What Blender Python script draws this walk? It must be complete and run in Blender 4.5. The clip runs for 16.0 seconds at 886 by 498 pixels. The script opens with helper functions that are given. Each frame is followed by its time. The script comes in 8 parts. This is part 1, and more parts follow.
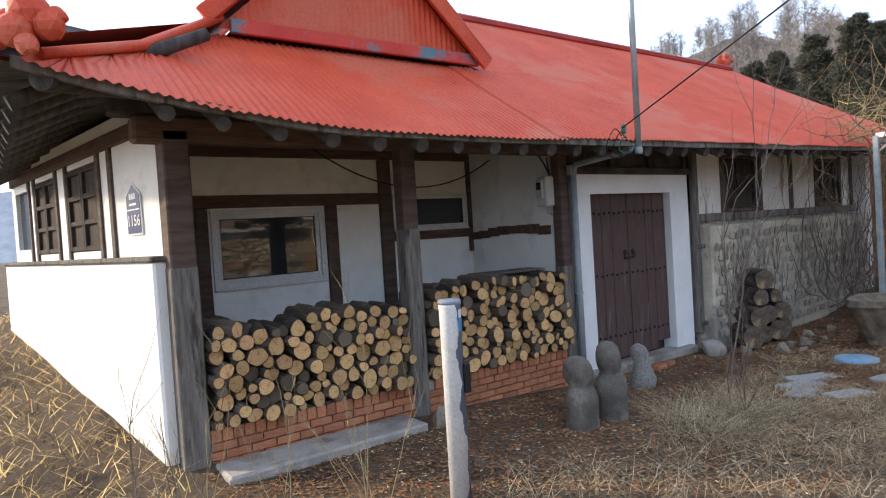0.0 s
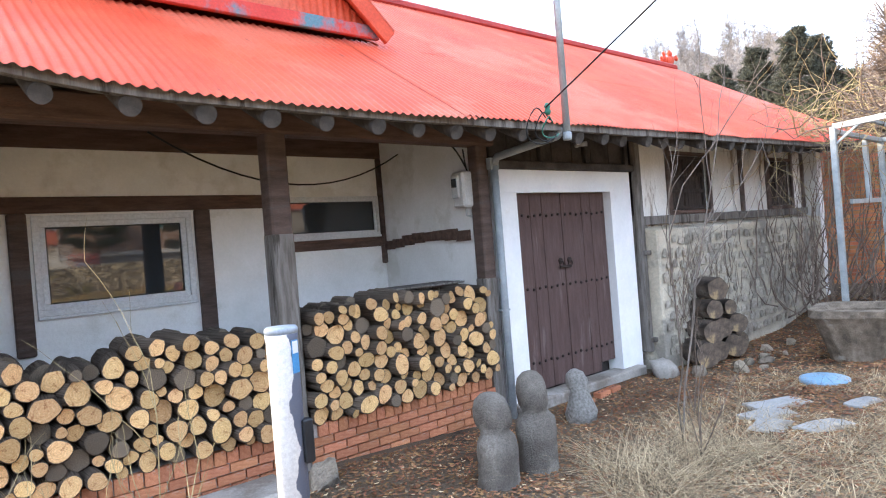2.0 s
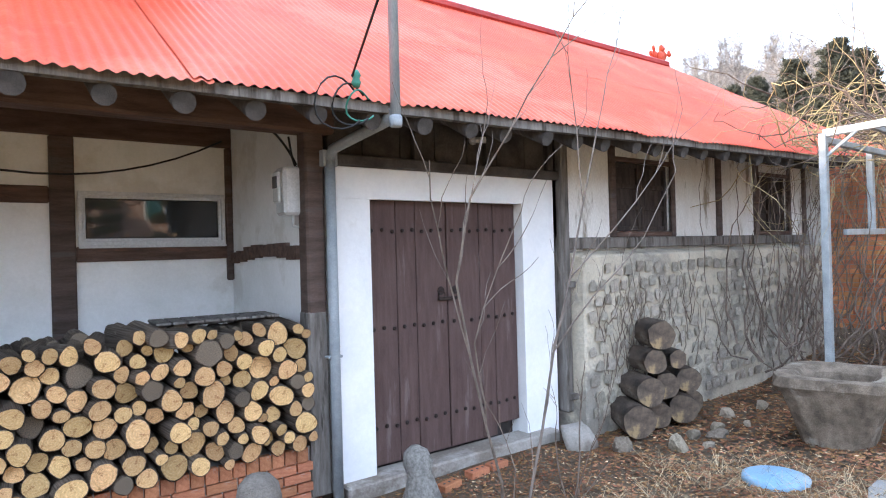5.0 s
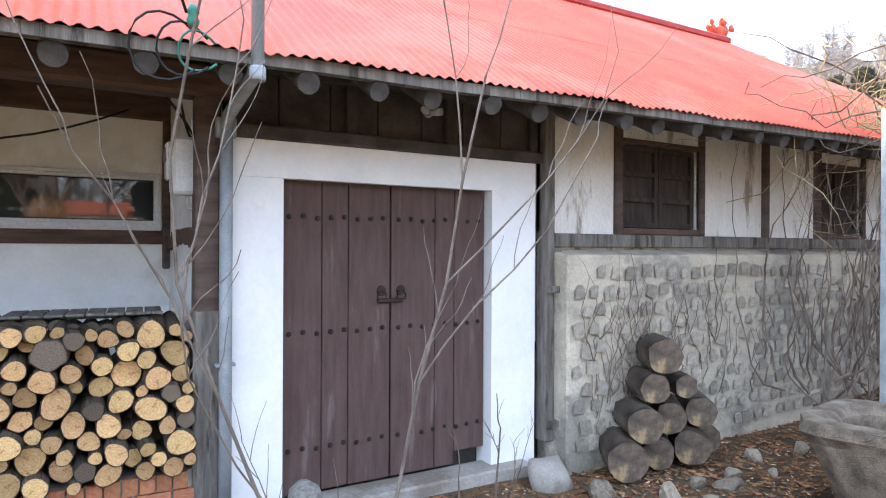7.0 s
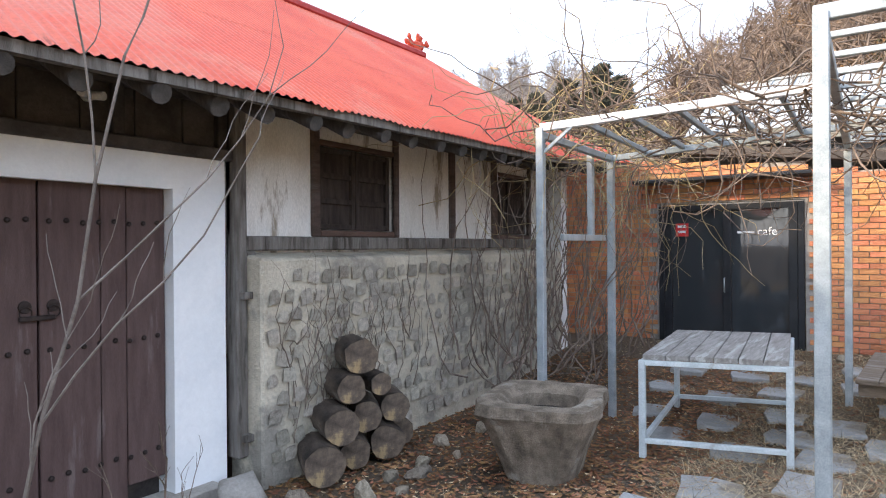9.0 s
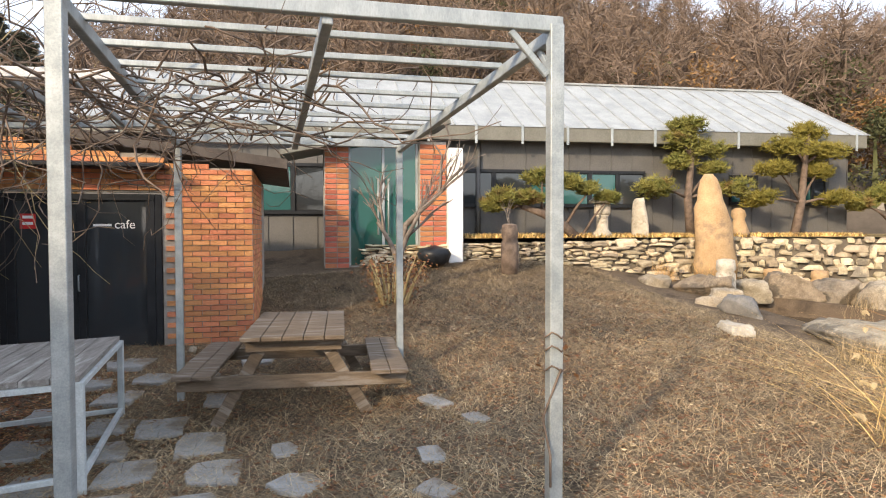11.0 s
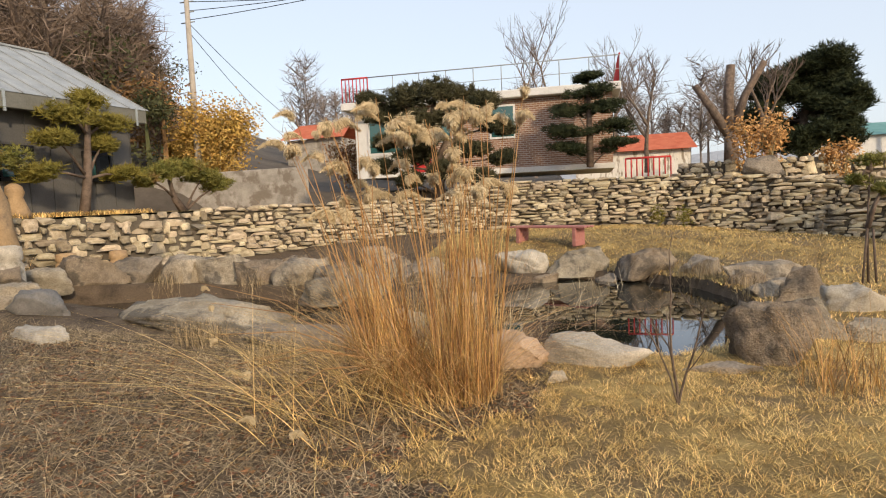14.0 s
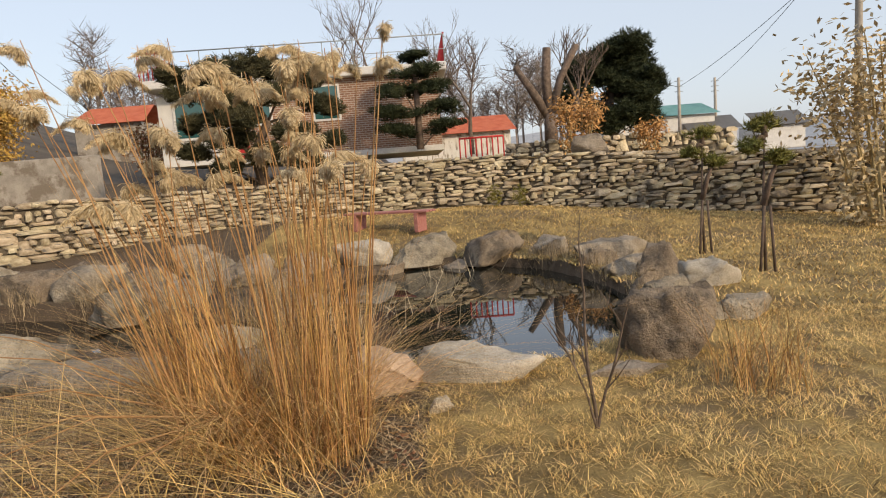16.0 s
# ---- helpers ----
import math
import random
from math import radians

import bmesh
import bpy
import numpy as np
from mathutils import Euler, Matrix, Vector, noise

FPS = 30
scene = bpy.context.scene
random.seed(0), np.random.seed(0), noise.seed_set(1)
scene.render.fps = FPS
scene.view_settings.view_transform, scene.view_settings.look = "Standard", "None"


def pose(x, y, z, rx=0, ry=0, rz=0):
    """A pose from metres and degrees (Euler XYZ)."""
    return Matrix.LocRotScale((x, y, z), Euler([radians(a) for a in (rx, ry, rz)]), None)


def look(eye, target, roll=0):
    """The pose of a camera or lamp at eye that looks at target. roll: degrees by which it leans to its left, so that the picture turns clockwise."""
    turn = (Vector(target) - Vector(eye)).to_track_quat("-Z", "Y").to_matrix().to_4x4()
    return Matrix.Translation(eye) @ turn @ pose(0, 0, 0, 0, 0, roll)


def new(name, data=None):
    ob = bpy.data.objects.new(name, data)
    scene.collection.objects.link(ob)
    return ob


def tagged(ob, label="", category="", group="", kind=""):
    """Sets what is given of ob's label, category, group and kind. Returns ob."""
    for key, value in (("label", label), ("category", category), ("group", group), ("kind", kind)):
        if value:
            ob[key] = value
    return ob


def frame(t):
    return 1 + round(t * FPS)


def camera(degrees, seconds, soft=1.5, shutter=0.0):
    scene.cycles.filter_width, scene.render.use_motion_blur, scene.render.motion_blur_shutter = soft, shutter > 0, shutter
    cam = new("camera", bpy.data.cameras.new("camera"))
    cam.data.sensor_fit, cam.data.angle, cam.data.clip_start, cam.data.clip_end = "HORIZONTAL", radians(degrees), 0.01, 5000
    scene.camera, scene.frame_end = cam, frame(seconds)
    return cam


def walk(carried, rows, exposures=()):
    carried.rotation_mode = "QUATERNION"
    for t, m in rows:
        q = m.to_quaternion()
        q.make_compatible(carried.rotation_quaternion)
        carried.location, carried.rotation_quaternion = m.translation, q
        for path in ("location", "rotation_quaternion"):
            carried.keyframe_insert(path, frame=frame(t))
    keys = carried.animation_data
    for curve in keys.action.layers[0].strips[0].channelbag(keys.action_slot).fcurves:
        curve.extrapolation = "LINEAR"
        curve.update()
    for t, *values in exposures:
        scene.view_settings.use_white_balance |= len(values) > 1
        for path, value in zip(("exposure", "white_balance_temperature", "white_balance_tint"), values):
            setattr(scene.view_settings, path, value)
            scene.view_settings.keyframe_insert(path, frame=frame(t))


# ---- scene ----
cam = camera(70.5, 16.0, soft=1.1)
METRES, EYE, TILT, LEAN, TURN = 8.0, 1.5, 0.0, 0.0, -34.2
PATH = [
    (0, (-0.205, 0.276, 1.396), (0.974, 1.891, 1.341), -3.6),
    (0.5, (0.021, 0.503, 1.352), (1.169, 2.14, 1.311), -3.6),
    (1, (0.3, 0.742, 1.372), (1.559, 2.294, 1.319), -4.3),
    (1.5, (0.718, 0.766, 1.305), (1.963, 2.33, 1.25), -3.7),
    (2, (1.013, 0.933, 1.255), (2.299, 2.464, 1.244), -4.6),
    (2.5, (1.408, 0.926, 1.231), (2.727, 2.429, 1.209), -2.8),
    (3, (1.75, 0.97, 1.199), (3.049, 2.489, 1.138), -2.0),
    (3.5, (2.045, 1.063, 1.196), (3.359, 2.569, 1.135), -2.9),
    (4, (2.48, 1.103, 1.197), (3.814, 2.593, 1.184), -0.8),
    (4.2, (2.67, 1.121, 1.228), (3.988, 2.625, 1.243), -0.8),
    (6.3, (4.368, 1.432, 1.347), (5.397, 3.145, 1.293), -2.4),
    (6.5, (4.538, 1.486, 1.344), (5.563, 3.202, 1.292), -1.6),
    (7, (4.727, 1.338, 1.293), (5.722, 3.074, 1.289), 0.3),
    (7.5, (4.768, 1.352, 1.318), (5.895, 3.004, 1.338), 0.1),
    (8, (4.808, 1.346, 1.302), (6.042, 2.92, 1.319), 0.4),
    (8.2, (4.84, 1.349, 1.287), (6.141, 2.868, 1.306), 0.4),
    (10.3, (5.379, 0.815, 1.456), (7.371, 0.97, 1.367), 0.2),
    (10.5, (5.471, 0.666, 1.472), (7.469, 0.65, 1.385), 0.7),
    (11, (5.666, 0.453, 1.43), (7.612, -0.006, 1.368), -0.1),
    (11.5, (5.909, 0.396, 1.459), (7.694, -0.499, 1.352), -0.5),
    (12, (6.212, 0.345, 1.386), (7.762, -0.914, 1.281), -1.7),
    (12.5, (6.541, 0.117, 1.338), (7.921, -1.325, 1.204), -1.7),
    (13, (6.715, -0.101, 1.341), (7.926, -1.687, 1.212), -1.6),
    (13.5, (7.006, -0.343, 1.294), (7.88, -2.135, 1.14), -2.5),
    (14, (7.237, -0.492, 1.291), (7.807, -2.401, 1.128), -2.5),
    (14.5, (7.312, -0.715, 1.306), (7.716, -2.667, 1.143), -3.7),
    (15, (7.352, -1.051, 1.279), (7.629, -3.027, 1.143), -4.1),
    (15.5, (7.484, -1.28, 1.266), (7.634, -3.263, 1.06), -4.0),
    (16, (7.632, -1.585, 1.268), (7.668, -3.57, 1.028), -4.3),
]
EXPO = [(0.0, 1.35, 6200, 10), (1.0, 1.85, 6150, 10), (1.5, 2.35, 6100, 10), (2.0, 2.6, 6100, 10), (3.5, 2.64, 6100, 10), (7.0, 2.68, 6100, 10), (8.2, 2.42, 6150, 10), (10.5, 1.48, 6700, 10), (11.0, 1.42, 6800, 10), (11.5, 1.36, 6900, 10), (12.5, 0.76, 7050, 10), (14.5, 0.56, 7000, 10), (16.0, 0.42, 7000, 10)]
walk(cam, [(t, look(eye, target, roll)) for t, eye, target, roll in PATH], EXPO)

# ---- light ----
SUN = Vector((-0.66, 0.68, 0.42)).normalized()
world = bpy.data.worlds.new("world")
scene.world = world
world.use_nodes = True
wn = world.node_tree.nodes
sky = wn.new("ShaderNodeTexSky")
sky.sky_type, sky.sun_disc = "NISHITA", False
sky.sun_elevation = math.asin(SUN.z)
sky.sun_rotation = math.atan2(SUN.x, SUN.y)
sky.air_density, sky.dust_density, sky.ozone_density = 1.0, 2.5, 1.0
bg = wn["Background"]
haze = wn.new("ShaderNodeMixRGB")
haze.inputs["Fac"].default_value = 0.62
haze.inputs["Color2"].default_value = (4.6, 5.15, 6.2, 1)
world.node_tree.links.new(sky.outputs[0], haze.inputs["Color1"])
world.node_tree.links.new(haze.outputs[0], bg.inputs[0])
bg.inputs[1].default_value = 0.13
sun = new("sun", bpy.data.lights.new("sun", "SUN"))
sun.data.energy, sun.data.angle, sun.data.color = 2.05, radians(3.0), (1.0, 0.80, 0.56)
sun.matrix_world = look(tuple(SUN * 60), (0, 0, 0))


# ---- materials ----
def mat(name, a, b, scale=6.0, rough=0.85, bump=0.3, metal=0.0, fine=14.0, stretch=(1, 1, 1), c=None, cw=0.35,
        spread=0.0, objvar=0.0, island=0.0, edge=(0.35, 0.65), depth=0.02, spec=0.3, gf=0.45):
    """Two-tone paint or stone: a broad mottling from a to b, a fine grain, optional blotches of c, and relief."""
    m = bpy.data.materials.new(name)
    m.use_nodes = True
    n, l = m.node_tree.nodes, m.node_tree.links
    p = n["Principled BSDF"]
    tc, mp = n.new("ShaderNodeTexCoord"), n.new("ShaderNodeMapping")
    mp.inputs["Scale"].default_value = stretch
    l.new(tc.outputs["Object"], mp.inputs["Vector"])

    def nz(s, detail=4.0, r=0.6):
        k = n.new("ShaderNodeTexNoise")
        k.inputs["Scale"].default_value, k.inputs["Detail"].default_value, k.inputs["Roughness"].default_value = s, detail, r
        l.new(mp.outputs[0], k.inputs["Vector"])
        return k
    broad, grain = nz(scale), nz(scale * fine, 3.0, 0.7)
    ramp = n.new("ShaderNodeValToRGB")
    ramp.color_ramp.elements[0].position, ramp.color_ramp.elements[1].position = edge
    ramp.color_ramp.elements[0].color, ramp.color_ramp.elements[1].color = (*a, 1), (*b, 1)
    l.new(broad.outputs[0], ramp.inputs[0])
    out = ramp.outputs[0]
    if c:
        patch, thr = nz(scale * 0.45, 6.0, 0.65), n.new("ShaderNodeValToRGB")
        thr.color_ramp.elements[0].position, thr.color_ramp.elements[1].position = 0.62 - cw * 0.4, 0.70 - cw * 0.4
        l.new(patch.outputs[0], thr.inputs[0])
        mx = n.new("ShaderNodeMixRGB")
        mx.inputs["Color2"].default_value = (*c, 1)
        l.new(thr.outputs[0], mx.inputs["Fac"]), l.new(out, mx.inputs["Color1"])
        out = mx.outputs[0]
    g = n.new("ShaderNodeMixRGB")
    g.blend_type = "MULTIPLY"
    g.inputs["Fac"].default_value = gf
    gr = n.new("ShaderNodeValToRGB")
    gr.color_ramp.elements[0].position, gr.color_ramp.elements[1].position = 0.25, 0.7
    gr.color_ramp.elements[0].color, gr.color_ramp.elements[1].color = (0.55, 0.55, 0.55, 1), (1.25, 1.25, 1.25, 1)
    l.new(grain.outputs[0], gr.inputs[0]), l.new(out, g.inputs["Color1"]), l.new(gr.outputs[0], g.inputs["Color2"])
    out = g.outputs[0]
    if objvar or island:
        hsv = n.new("ShaderNodeHueSaturation")
        mr = n.new("ShaderNodeMapRange")
        amount = objvar or island
        mr.inputs["To Min"].default_value, mr.inputs["To Max"].default_value = 1 - amount, 1 + amount
        src = n.new("ShaderNodeObjectInfo").outputs["Random"] if objvar else n.new("ShaderNodeNewGeometry").outputs["Random Per Island"]
        l.new(src, mr.inputs[0]), l.new(mr.outputs[0], hsv.inputs["Value"]), l.new(out, hsv.inputs["Color"])
        if spread:
            hr = n.new("ShaderNodeMapRange")
            hr.inputs["To Min"].default_value, hr.inputs["To Max"].default_value = 0.5 - spread, 0.5 + spread
            wob = n.new("ShaderNodeMath")
            wob.operation = "MULTIPLY"
            wob.inputs[1].default_value = 7.31
            fr = n.new("ShaderNodeMath")
            fr.operation = "FRACT"
            l.new(src, wob.inputs[0]), l.new(wob.outputs[0], fr.inputs[0]), l.new(fr.outputs[0], hr.inputs[0]), l.new(hr.outputs[0], hsv.inputs["Hue"])
        out = hsv.outputs[0]
    l.new(out, p.inputs["Base Color"])
    p.inputs["Roughness"].default_value, p.inputs["Metallic"].default_value = rough, metal
    p.inputs["Specular IOR Level"].default_value = spec
    if bump:
        bp = n.new("ShaderNodeBump")
        bp.inputs["Strength"].default_value, bp.inputs["Distance"].default_value = bump, depth
        l.new(grain.outputs[0], bp.inputs["Height"]), l.new(bp.outputs[0], p.inputs["Normal"])
    return m


def glass(name, tint, rough=0.03):
    m = bpy.data.materials.new(name)
    m.use_nodes = True
    p = m.node_tree.nodes["Principled BSDF"]
    p.inputs["Base Color"].default_value = (*tint, 1)
    p.inputs["Roughness"].default_value, p.inputs["IOR"].default_value = rough, 1.5
    p.inputs["Specular IOR Level"].default_value = 0.9
    return m


PLASTER = mat("plaster", (0.80, 0.79, 0.765), (0.87, 0.86, 0.845), 3, 0.9, 0.15, c=(0.72, 0.70, 0.66), cw=0.15, gf=0.12)
PLASTER_OLD = mat("peeling_plaster", (0.73, 0.70, 0.65), (0.81, 0.79, 0.75), 3, 0.9, 0.3, c=(0.33, 0.28, 0.22), cw=0.16, stretch=(3, 1, 0.8))
TIMBER = mat("dark_timber", (0.075, 0.052, 0.043), (0.14, 0.098, 0.082), 3, 0.8, 0.5, stretch=(1, 1, 6), c=(0.12, 0.10, 0.09), cw=0.15)
TIMBER_H = mat("dark_timber_beam", (0.085, 0.052, 0.04), (0.155, 0.098, 0.076), 3, 0.8, 0.5, stretch=(1, 6, 6), c=(0.20, 0.10, 0.07), cw=0.1)
GREYWOOD = mat("weathered_wood", (0.13, 0.115, 0.10), (0.25, 0.23, 0.21), 4, 0.9, 0.6, stretch=(6, 6, 0.7), c=(0.07, 0.06, 0.05), cw=0.2)
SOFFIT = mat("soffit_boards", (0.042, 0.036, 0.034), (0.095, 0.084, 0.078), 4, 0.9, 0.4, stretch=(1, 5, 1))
ROOFRED = mat("red_painted_steel", (0.52, 0.066, 0.030), (0.61, 0.100, 0.046), 1.2, 0.5, 0.08, c=(0.55, 0.13, 0.075), cw=0.25, fine=30, spec=0.22)
nt = ROOFRED.node_tree
# dead needles and soot lodged in the corrugations
soot_tc, soot_map, soot_tex, soot_ramp, soot_mix = [nt.nodes.new("ShaderNode" + k) for k in ("TexCoord", "Mapping", "TexNoise", "ValToRGB", "MixRGB")]
soot_map.inputs["Scale"].default_value = (15, 1.6, 1.6)
soot_tex.inputs["Scale"].default_value, soot_tex.inputs["Detail"].default_value, soot_tex.inputs["Roughness"].default_value = 1.5, 6.0, 0.72
soot_ramp.color_ramp.elements[0].position, soot_ramp.color_ramp.elements[1].position = 0.62, 0.70
soot_ramp.color_ramp.elements[1].color = (0.72, 0.72, 0.72, 1)
soot_mix.inputs["Color2"].default_value = (0.13, 0.035, 0.025, 1)
roof_colour = nt.nodes["Principled BSDF"].inputs["Base Color"].links[0].from_socket
nt.links.new(soot_tc.outputs["Object"], soot_map.inputs["Vector"]), nt.links.new(soot_map.outputs[0], soot_tex.inputs["Vector"])
nt.links.new(soot_tex.outputs[0], soot_ramp.inputs[0]), nt.links.new(soot_ramp.outputs[0], soot_mix.inputs["Fac"])
nt.links.new(roof_colour, soot_mix.inputs["Color1"]), nt.links.new(soot_mix.outputs[0], nt.nodes["Principled BSDF"].inputs["Base Color"])
DOORWOOD = mat("brown_door_planks", (0.085, 0.052, 0.047), (0.12, 0.078, 0.07), 4, 0.75, 0.35, stretch=(5, 1, 0.6), c=(0.16, 0.12, 0.11), cw=0.1)
WHITEPAINT = mat("white_masonry_paint", (0.76, 0.77, 0.78), (0.84, 0.84, 0.84), 2, 0.85, 0.12, c=(0.66, 0.64, 0.60), cw=0.06, gf=0.10)
BRICK = mat("red_brick", (0.42, 0.16, 0.08), (0.56, 0.245, 0.13), 5, 0.9, 0.5, objvar=0.22, spread=0.005, c=(0.40, 0.33, 0.29), cw=0.08)
MORTAR = mat("mortar", (0.30, 0.28, 0.26), (0.42, 0.40, 0.37), 8, 0.95, 0.5)
CONCRETE = mat("concrete", (0.30, 0.28, 0.25), (0.42, 0.39, 0.36), 3, 0.92, 0.4, c=(0.22, 0.19, 0.16), cw=0.3)
BARK = mat("log_bark", (0.105, 0.08, 0.06), (0.27, 0.215, 0.17), 9, 0.95, 0.9, objvar=0.35, stretch=(1, 0.25, 1))
LOGEND = mat("cut_log_end", (0.54, 0.315, 0.13), (0.74, 0.50, 0.245), 5, 0.85, 0.3, objvar=0.32, spread=0.007, c=(0.40, 0.21, 0.085), cw=0.16, fine=6)
nt = LOGEND.node_tree
ring_tc, rings_tex, ring_mix = nt.nodes.new("ShaderNodeTexCoord"), nt.nodes.new("ShaderNodeTexWave"), nt.nodes.new("ShaderNodeMixRGB")
rings_tex.wave_type, rings_tex.rings_direction = "RINGS", "Y"
rings_tex.inputs["Scale"].default_value, rings_tex.inputs["Distortion"].default_value, rings_tex.inputs["Detail"].default_value = 1.6, 2.5, 2.0
ring_mix.blend_type = "MULTIPLY"
ring_mix.inputs["Fac"].default_value = 0.14
base_link = nt.nodes["Principled BSDF"].inputs["Base Color"].links[0]
src_socket = base_link.from_socket
nt.links.new(ring_tc.outputs["Object"], rings_tex.inputs["Vector"])
nt.links.new(src_socket, ring_mix.inputs["Color1"]), nt.links.new(rings_tex.outputs["Color"], ring_mix.inputs["Color2"])
nt.links.new(ring_mix.outputs[0], nt.nodes["Principled BSDF"].inputs["Base Color"])
RAFTEND = mat("grey_rafter_end", (0.045, 0.041, 0.037), (0.10, 0.09, 0.082), 14, 0.9, 0.5)
STEEL = mat("galvanised_steel", (0.28, 0.32, 0.34), (0.42, 0.46, 0.48), 7, 0.45, 0.08, metal=0.35, stretch=(1, 1, 0.3))
GROUND = mat("dry_ground", (0.056, 0.041, 0.029), (0.175, 0.129, 0.088), 2.2, 0.97, 1.0, c=(0.15, 0.11, 0.075), cw=0.45, fine=26, depth=0.04, gf=0.8)
STONE = mat("field_stone", (0.36, 0.295, 0.20), (0.58, 0.50, 0.36), 3, 0.92, 0.7, objvar=0.38, spread=0.012, c=(0.16, 0.145, 0.13), cw=0.2)
BOULDER = mat("pond_boulder", (0.31, 0.26, 0.195), (0.53, 0.46, 0.36), 2.6, 0.9, 1.0, c=(0.17, 0.15, 0.125), cw=0.38, objvar=0.25, spread=0.008, depth=0.05, gf=0.8)
CLAD = mat("grey_steel_cladding", (0.10, 0.10, 0.10), (0.125, 0.122, 0.12), 2, 0.55, 0.1)
GREYROOF = mat("grey_metal_roof", (0.25, 0.27, 0.28), (0.34, 0.36, 0.37), 2, 0.5, 0.1)
OLIVE = mat("olive_fascia", (0.14, 0.14, 0.12), (0.17, 0.17, 0.15), 2, 0.5, 0.1)
DARKFRAME = mat("dark_aluminium", (0.012, 0.014, 0.017), (0.02, 0.022, 0.026), 5, 0.4, 0.05)
PANE = glass("window_glass", (0.03, 0.035, 0.04))
GREENPANE = glass("green_glass", (0.02, 0.09, 0.075))

TEALPANE = glass("teal_glass", (0.03, 0.10, 0.10))
NEEDLEGOLD = mat("yellowing_needles", (0.15, 0.14, 0.03), (0.26, 0.22, 0.05), 3, 0.8, 0.0)
CLOUDNEEDLE = mat("clipped_needles", (0.035, 0.04, 0.02), (0.10, 0.09, 0.045), 1.5, 0.85, 0.0)
ORANGEROOF = mat("orange_roof", (0.45, 0.10, 0.045), (0.55, 0.16, 0.08), 2, 0.7, 0.1)
TEALROOF = mat("teal_roof", (0.10, 0.25, 0.24), (0.14, 0.3, 0.29), 2, 0.6, 0.1)
FADEDRED = mat("faded_red_slats", (0.32, 0.12, 0.11), (0.42, 0.2, 0.18), 5, 0.8, 0.2, stretch=(0.5, 5, 5))
COBBLE = mat("wall_cobble", (0.35, 0.315, 0.26), (0.54, 0.49, 0.41), 4, 0.9, 0.7, objvar=0.28, spread=0.01)

LEAF = mat("brown_dead_leaves", (0.16, 0.075, 0.035), (0.30, 0.16, 0.08), 3, 0.95, 0.0, island=0.45, spread=0.02)

# ---- building blocks ----
def thing(name, label, category, at=(0, 0, 0), turn=0, group="", kind=""):
    ob = new(name)
    ob.empty_display_size = 0.1
    ob.matrix_basis = pose(*at, 0, 0, turn)
    return tagged(ob, label, category, group, kind)


def mesh(name, bm, material, smooth=False):
    me = bpy.data.meshes.new(name)
    bm.normal_update()
    bm.to_mesh(me)
    bm.free()
    for k in (material if isinstance(material, (list, tuple)) else [material]):
        me.materials.append(k)
    if smooth:
        me.polygons.foreach_set("use_smooth", [True] * len(me.polygons))
    return me


def part(name, bm, material, parent=None, label="", m=None, smooth=False):
    ob = new(name, bm if isinstance(bm, bpy.types.Mesh) else mesh(name, bm, material, smooth))
    ob.parent = parent
    if m is not None:
        ob.matrix_basis = m
    return tagged(ob, label)


def setting(name, bm, material, label, category, smooth=False):
    return tagged(part(name, bm, material, None, smooth=smooth), label, category, "", "structure")


def box(x0, y0, z0, x1, y1, z1, bevel=0.0, bm=None, m=None):
    bm = bm or bmesh.new()
    made = bmesh.ops.create_cube(bm, size=1)["verts"]
    for v in made:
        v.co = Vector(((x0 + x1) / 2 + v.co.x * (x1 - x0), (y0 + y1) / 2 + v.co.y * (y1 - y0), (z0 + z1) / 2 + v.co.z * (z1 - z0)))
    if bevel:
        es = list({e for v in made for e in v.link_edges})
        made = bmesh.ops.bevel(bm, geom=es, offset=bevel, segments=1, affect="EDGES")["verts"]
    if m is not None:
        bmesh.ops.transform(bm, matrix=m, verts=made)
    return bm


def tube(points, radii, sides=8, bm=None, caps=True, cap_index=0):
    """A round limb along points, with a radius at each."""
    bm = bm or bmesh.new()
    rings, pts = [], [Vector(p) for p in points]
    if not isinstance(radii, (list, tuple)):
        radii = [radii] * len(pts)
    for i, (p, r) in enumerate(zip(pts, radii)):
        d = (pts[min(i + 1, len(pts) - 1)] - pts[max(i - 1, 0)]).normalized()
        side = d.cross(Vector((0, 0, 1)) if abs(d.z) < 0.9 else Vector((1, 0, 0))).normalized()
        up = side.cross(d)
        rings.append([bm.verts.new(p + r * (math.cos(a) * side + math.sin(a) * up)) for a in (2 * math.pi * k / sides for k in range(sides))])
    for a, b in zip(rings, rings[1:]):
        for k in range(sides):
            f = bm.faces.new((a[k], b[k], b[(k + 1) % sides], a[(k + 1) % sides]))
            f.smooth = sides > 4
    if caps:
        for ring in (rings[0], rings[-1][::-1]):
            bm.faces.new(ring).material_index = cap_index
    return bm


def lathe(profile, sides=20, bm=None, at=(0, 0, 0)):
    """A turned shape from (radius, height) pairs."""
    bm = bm or bmesh.new()
    rings = [[bm.verts.new((at[0] + r * math.cos(2 * math.pi * k / sides), at[1] + r * math.sin(2 * math.pi * k / sides), at[2] + z)) for k in range(sides)] for r, z in profile]
    for a, b in zip(rings, rings[1:]):
        for k in range(sides):
            bm.faces.new((a[k], a[(k + 1) % sides], b[(k + 1) % sides], b[k])).smooth = True
    bm.faces.new(rings[0][::-1]), bm.faces.new(rings[-1])
    return bm


def quad(pts, bm=None):
    bm = bm or bmesh.new()
    bm.faces.new([bm.verts.new(p) for p in pts])
    return bm


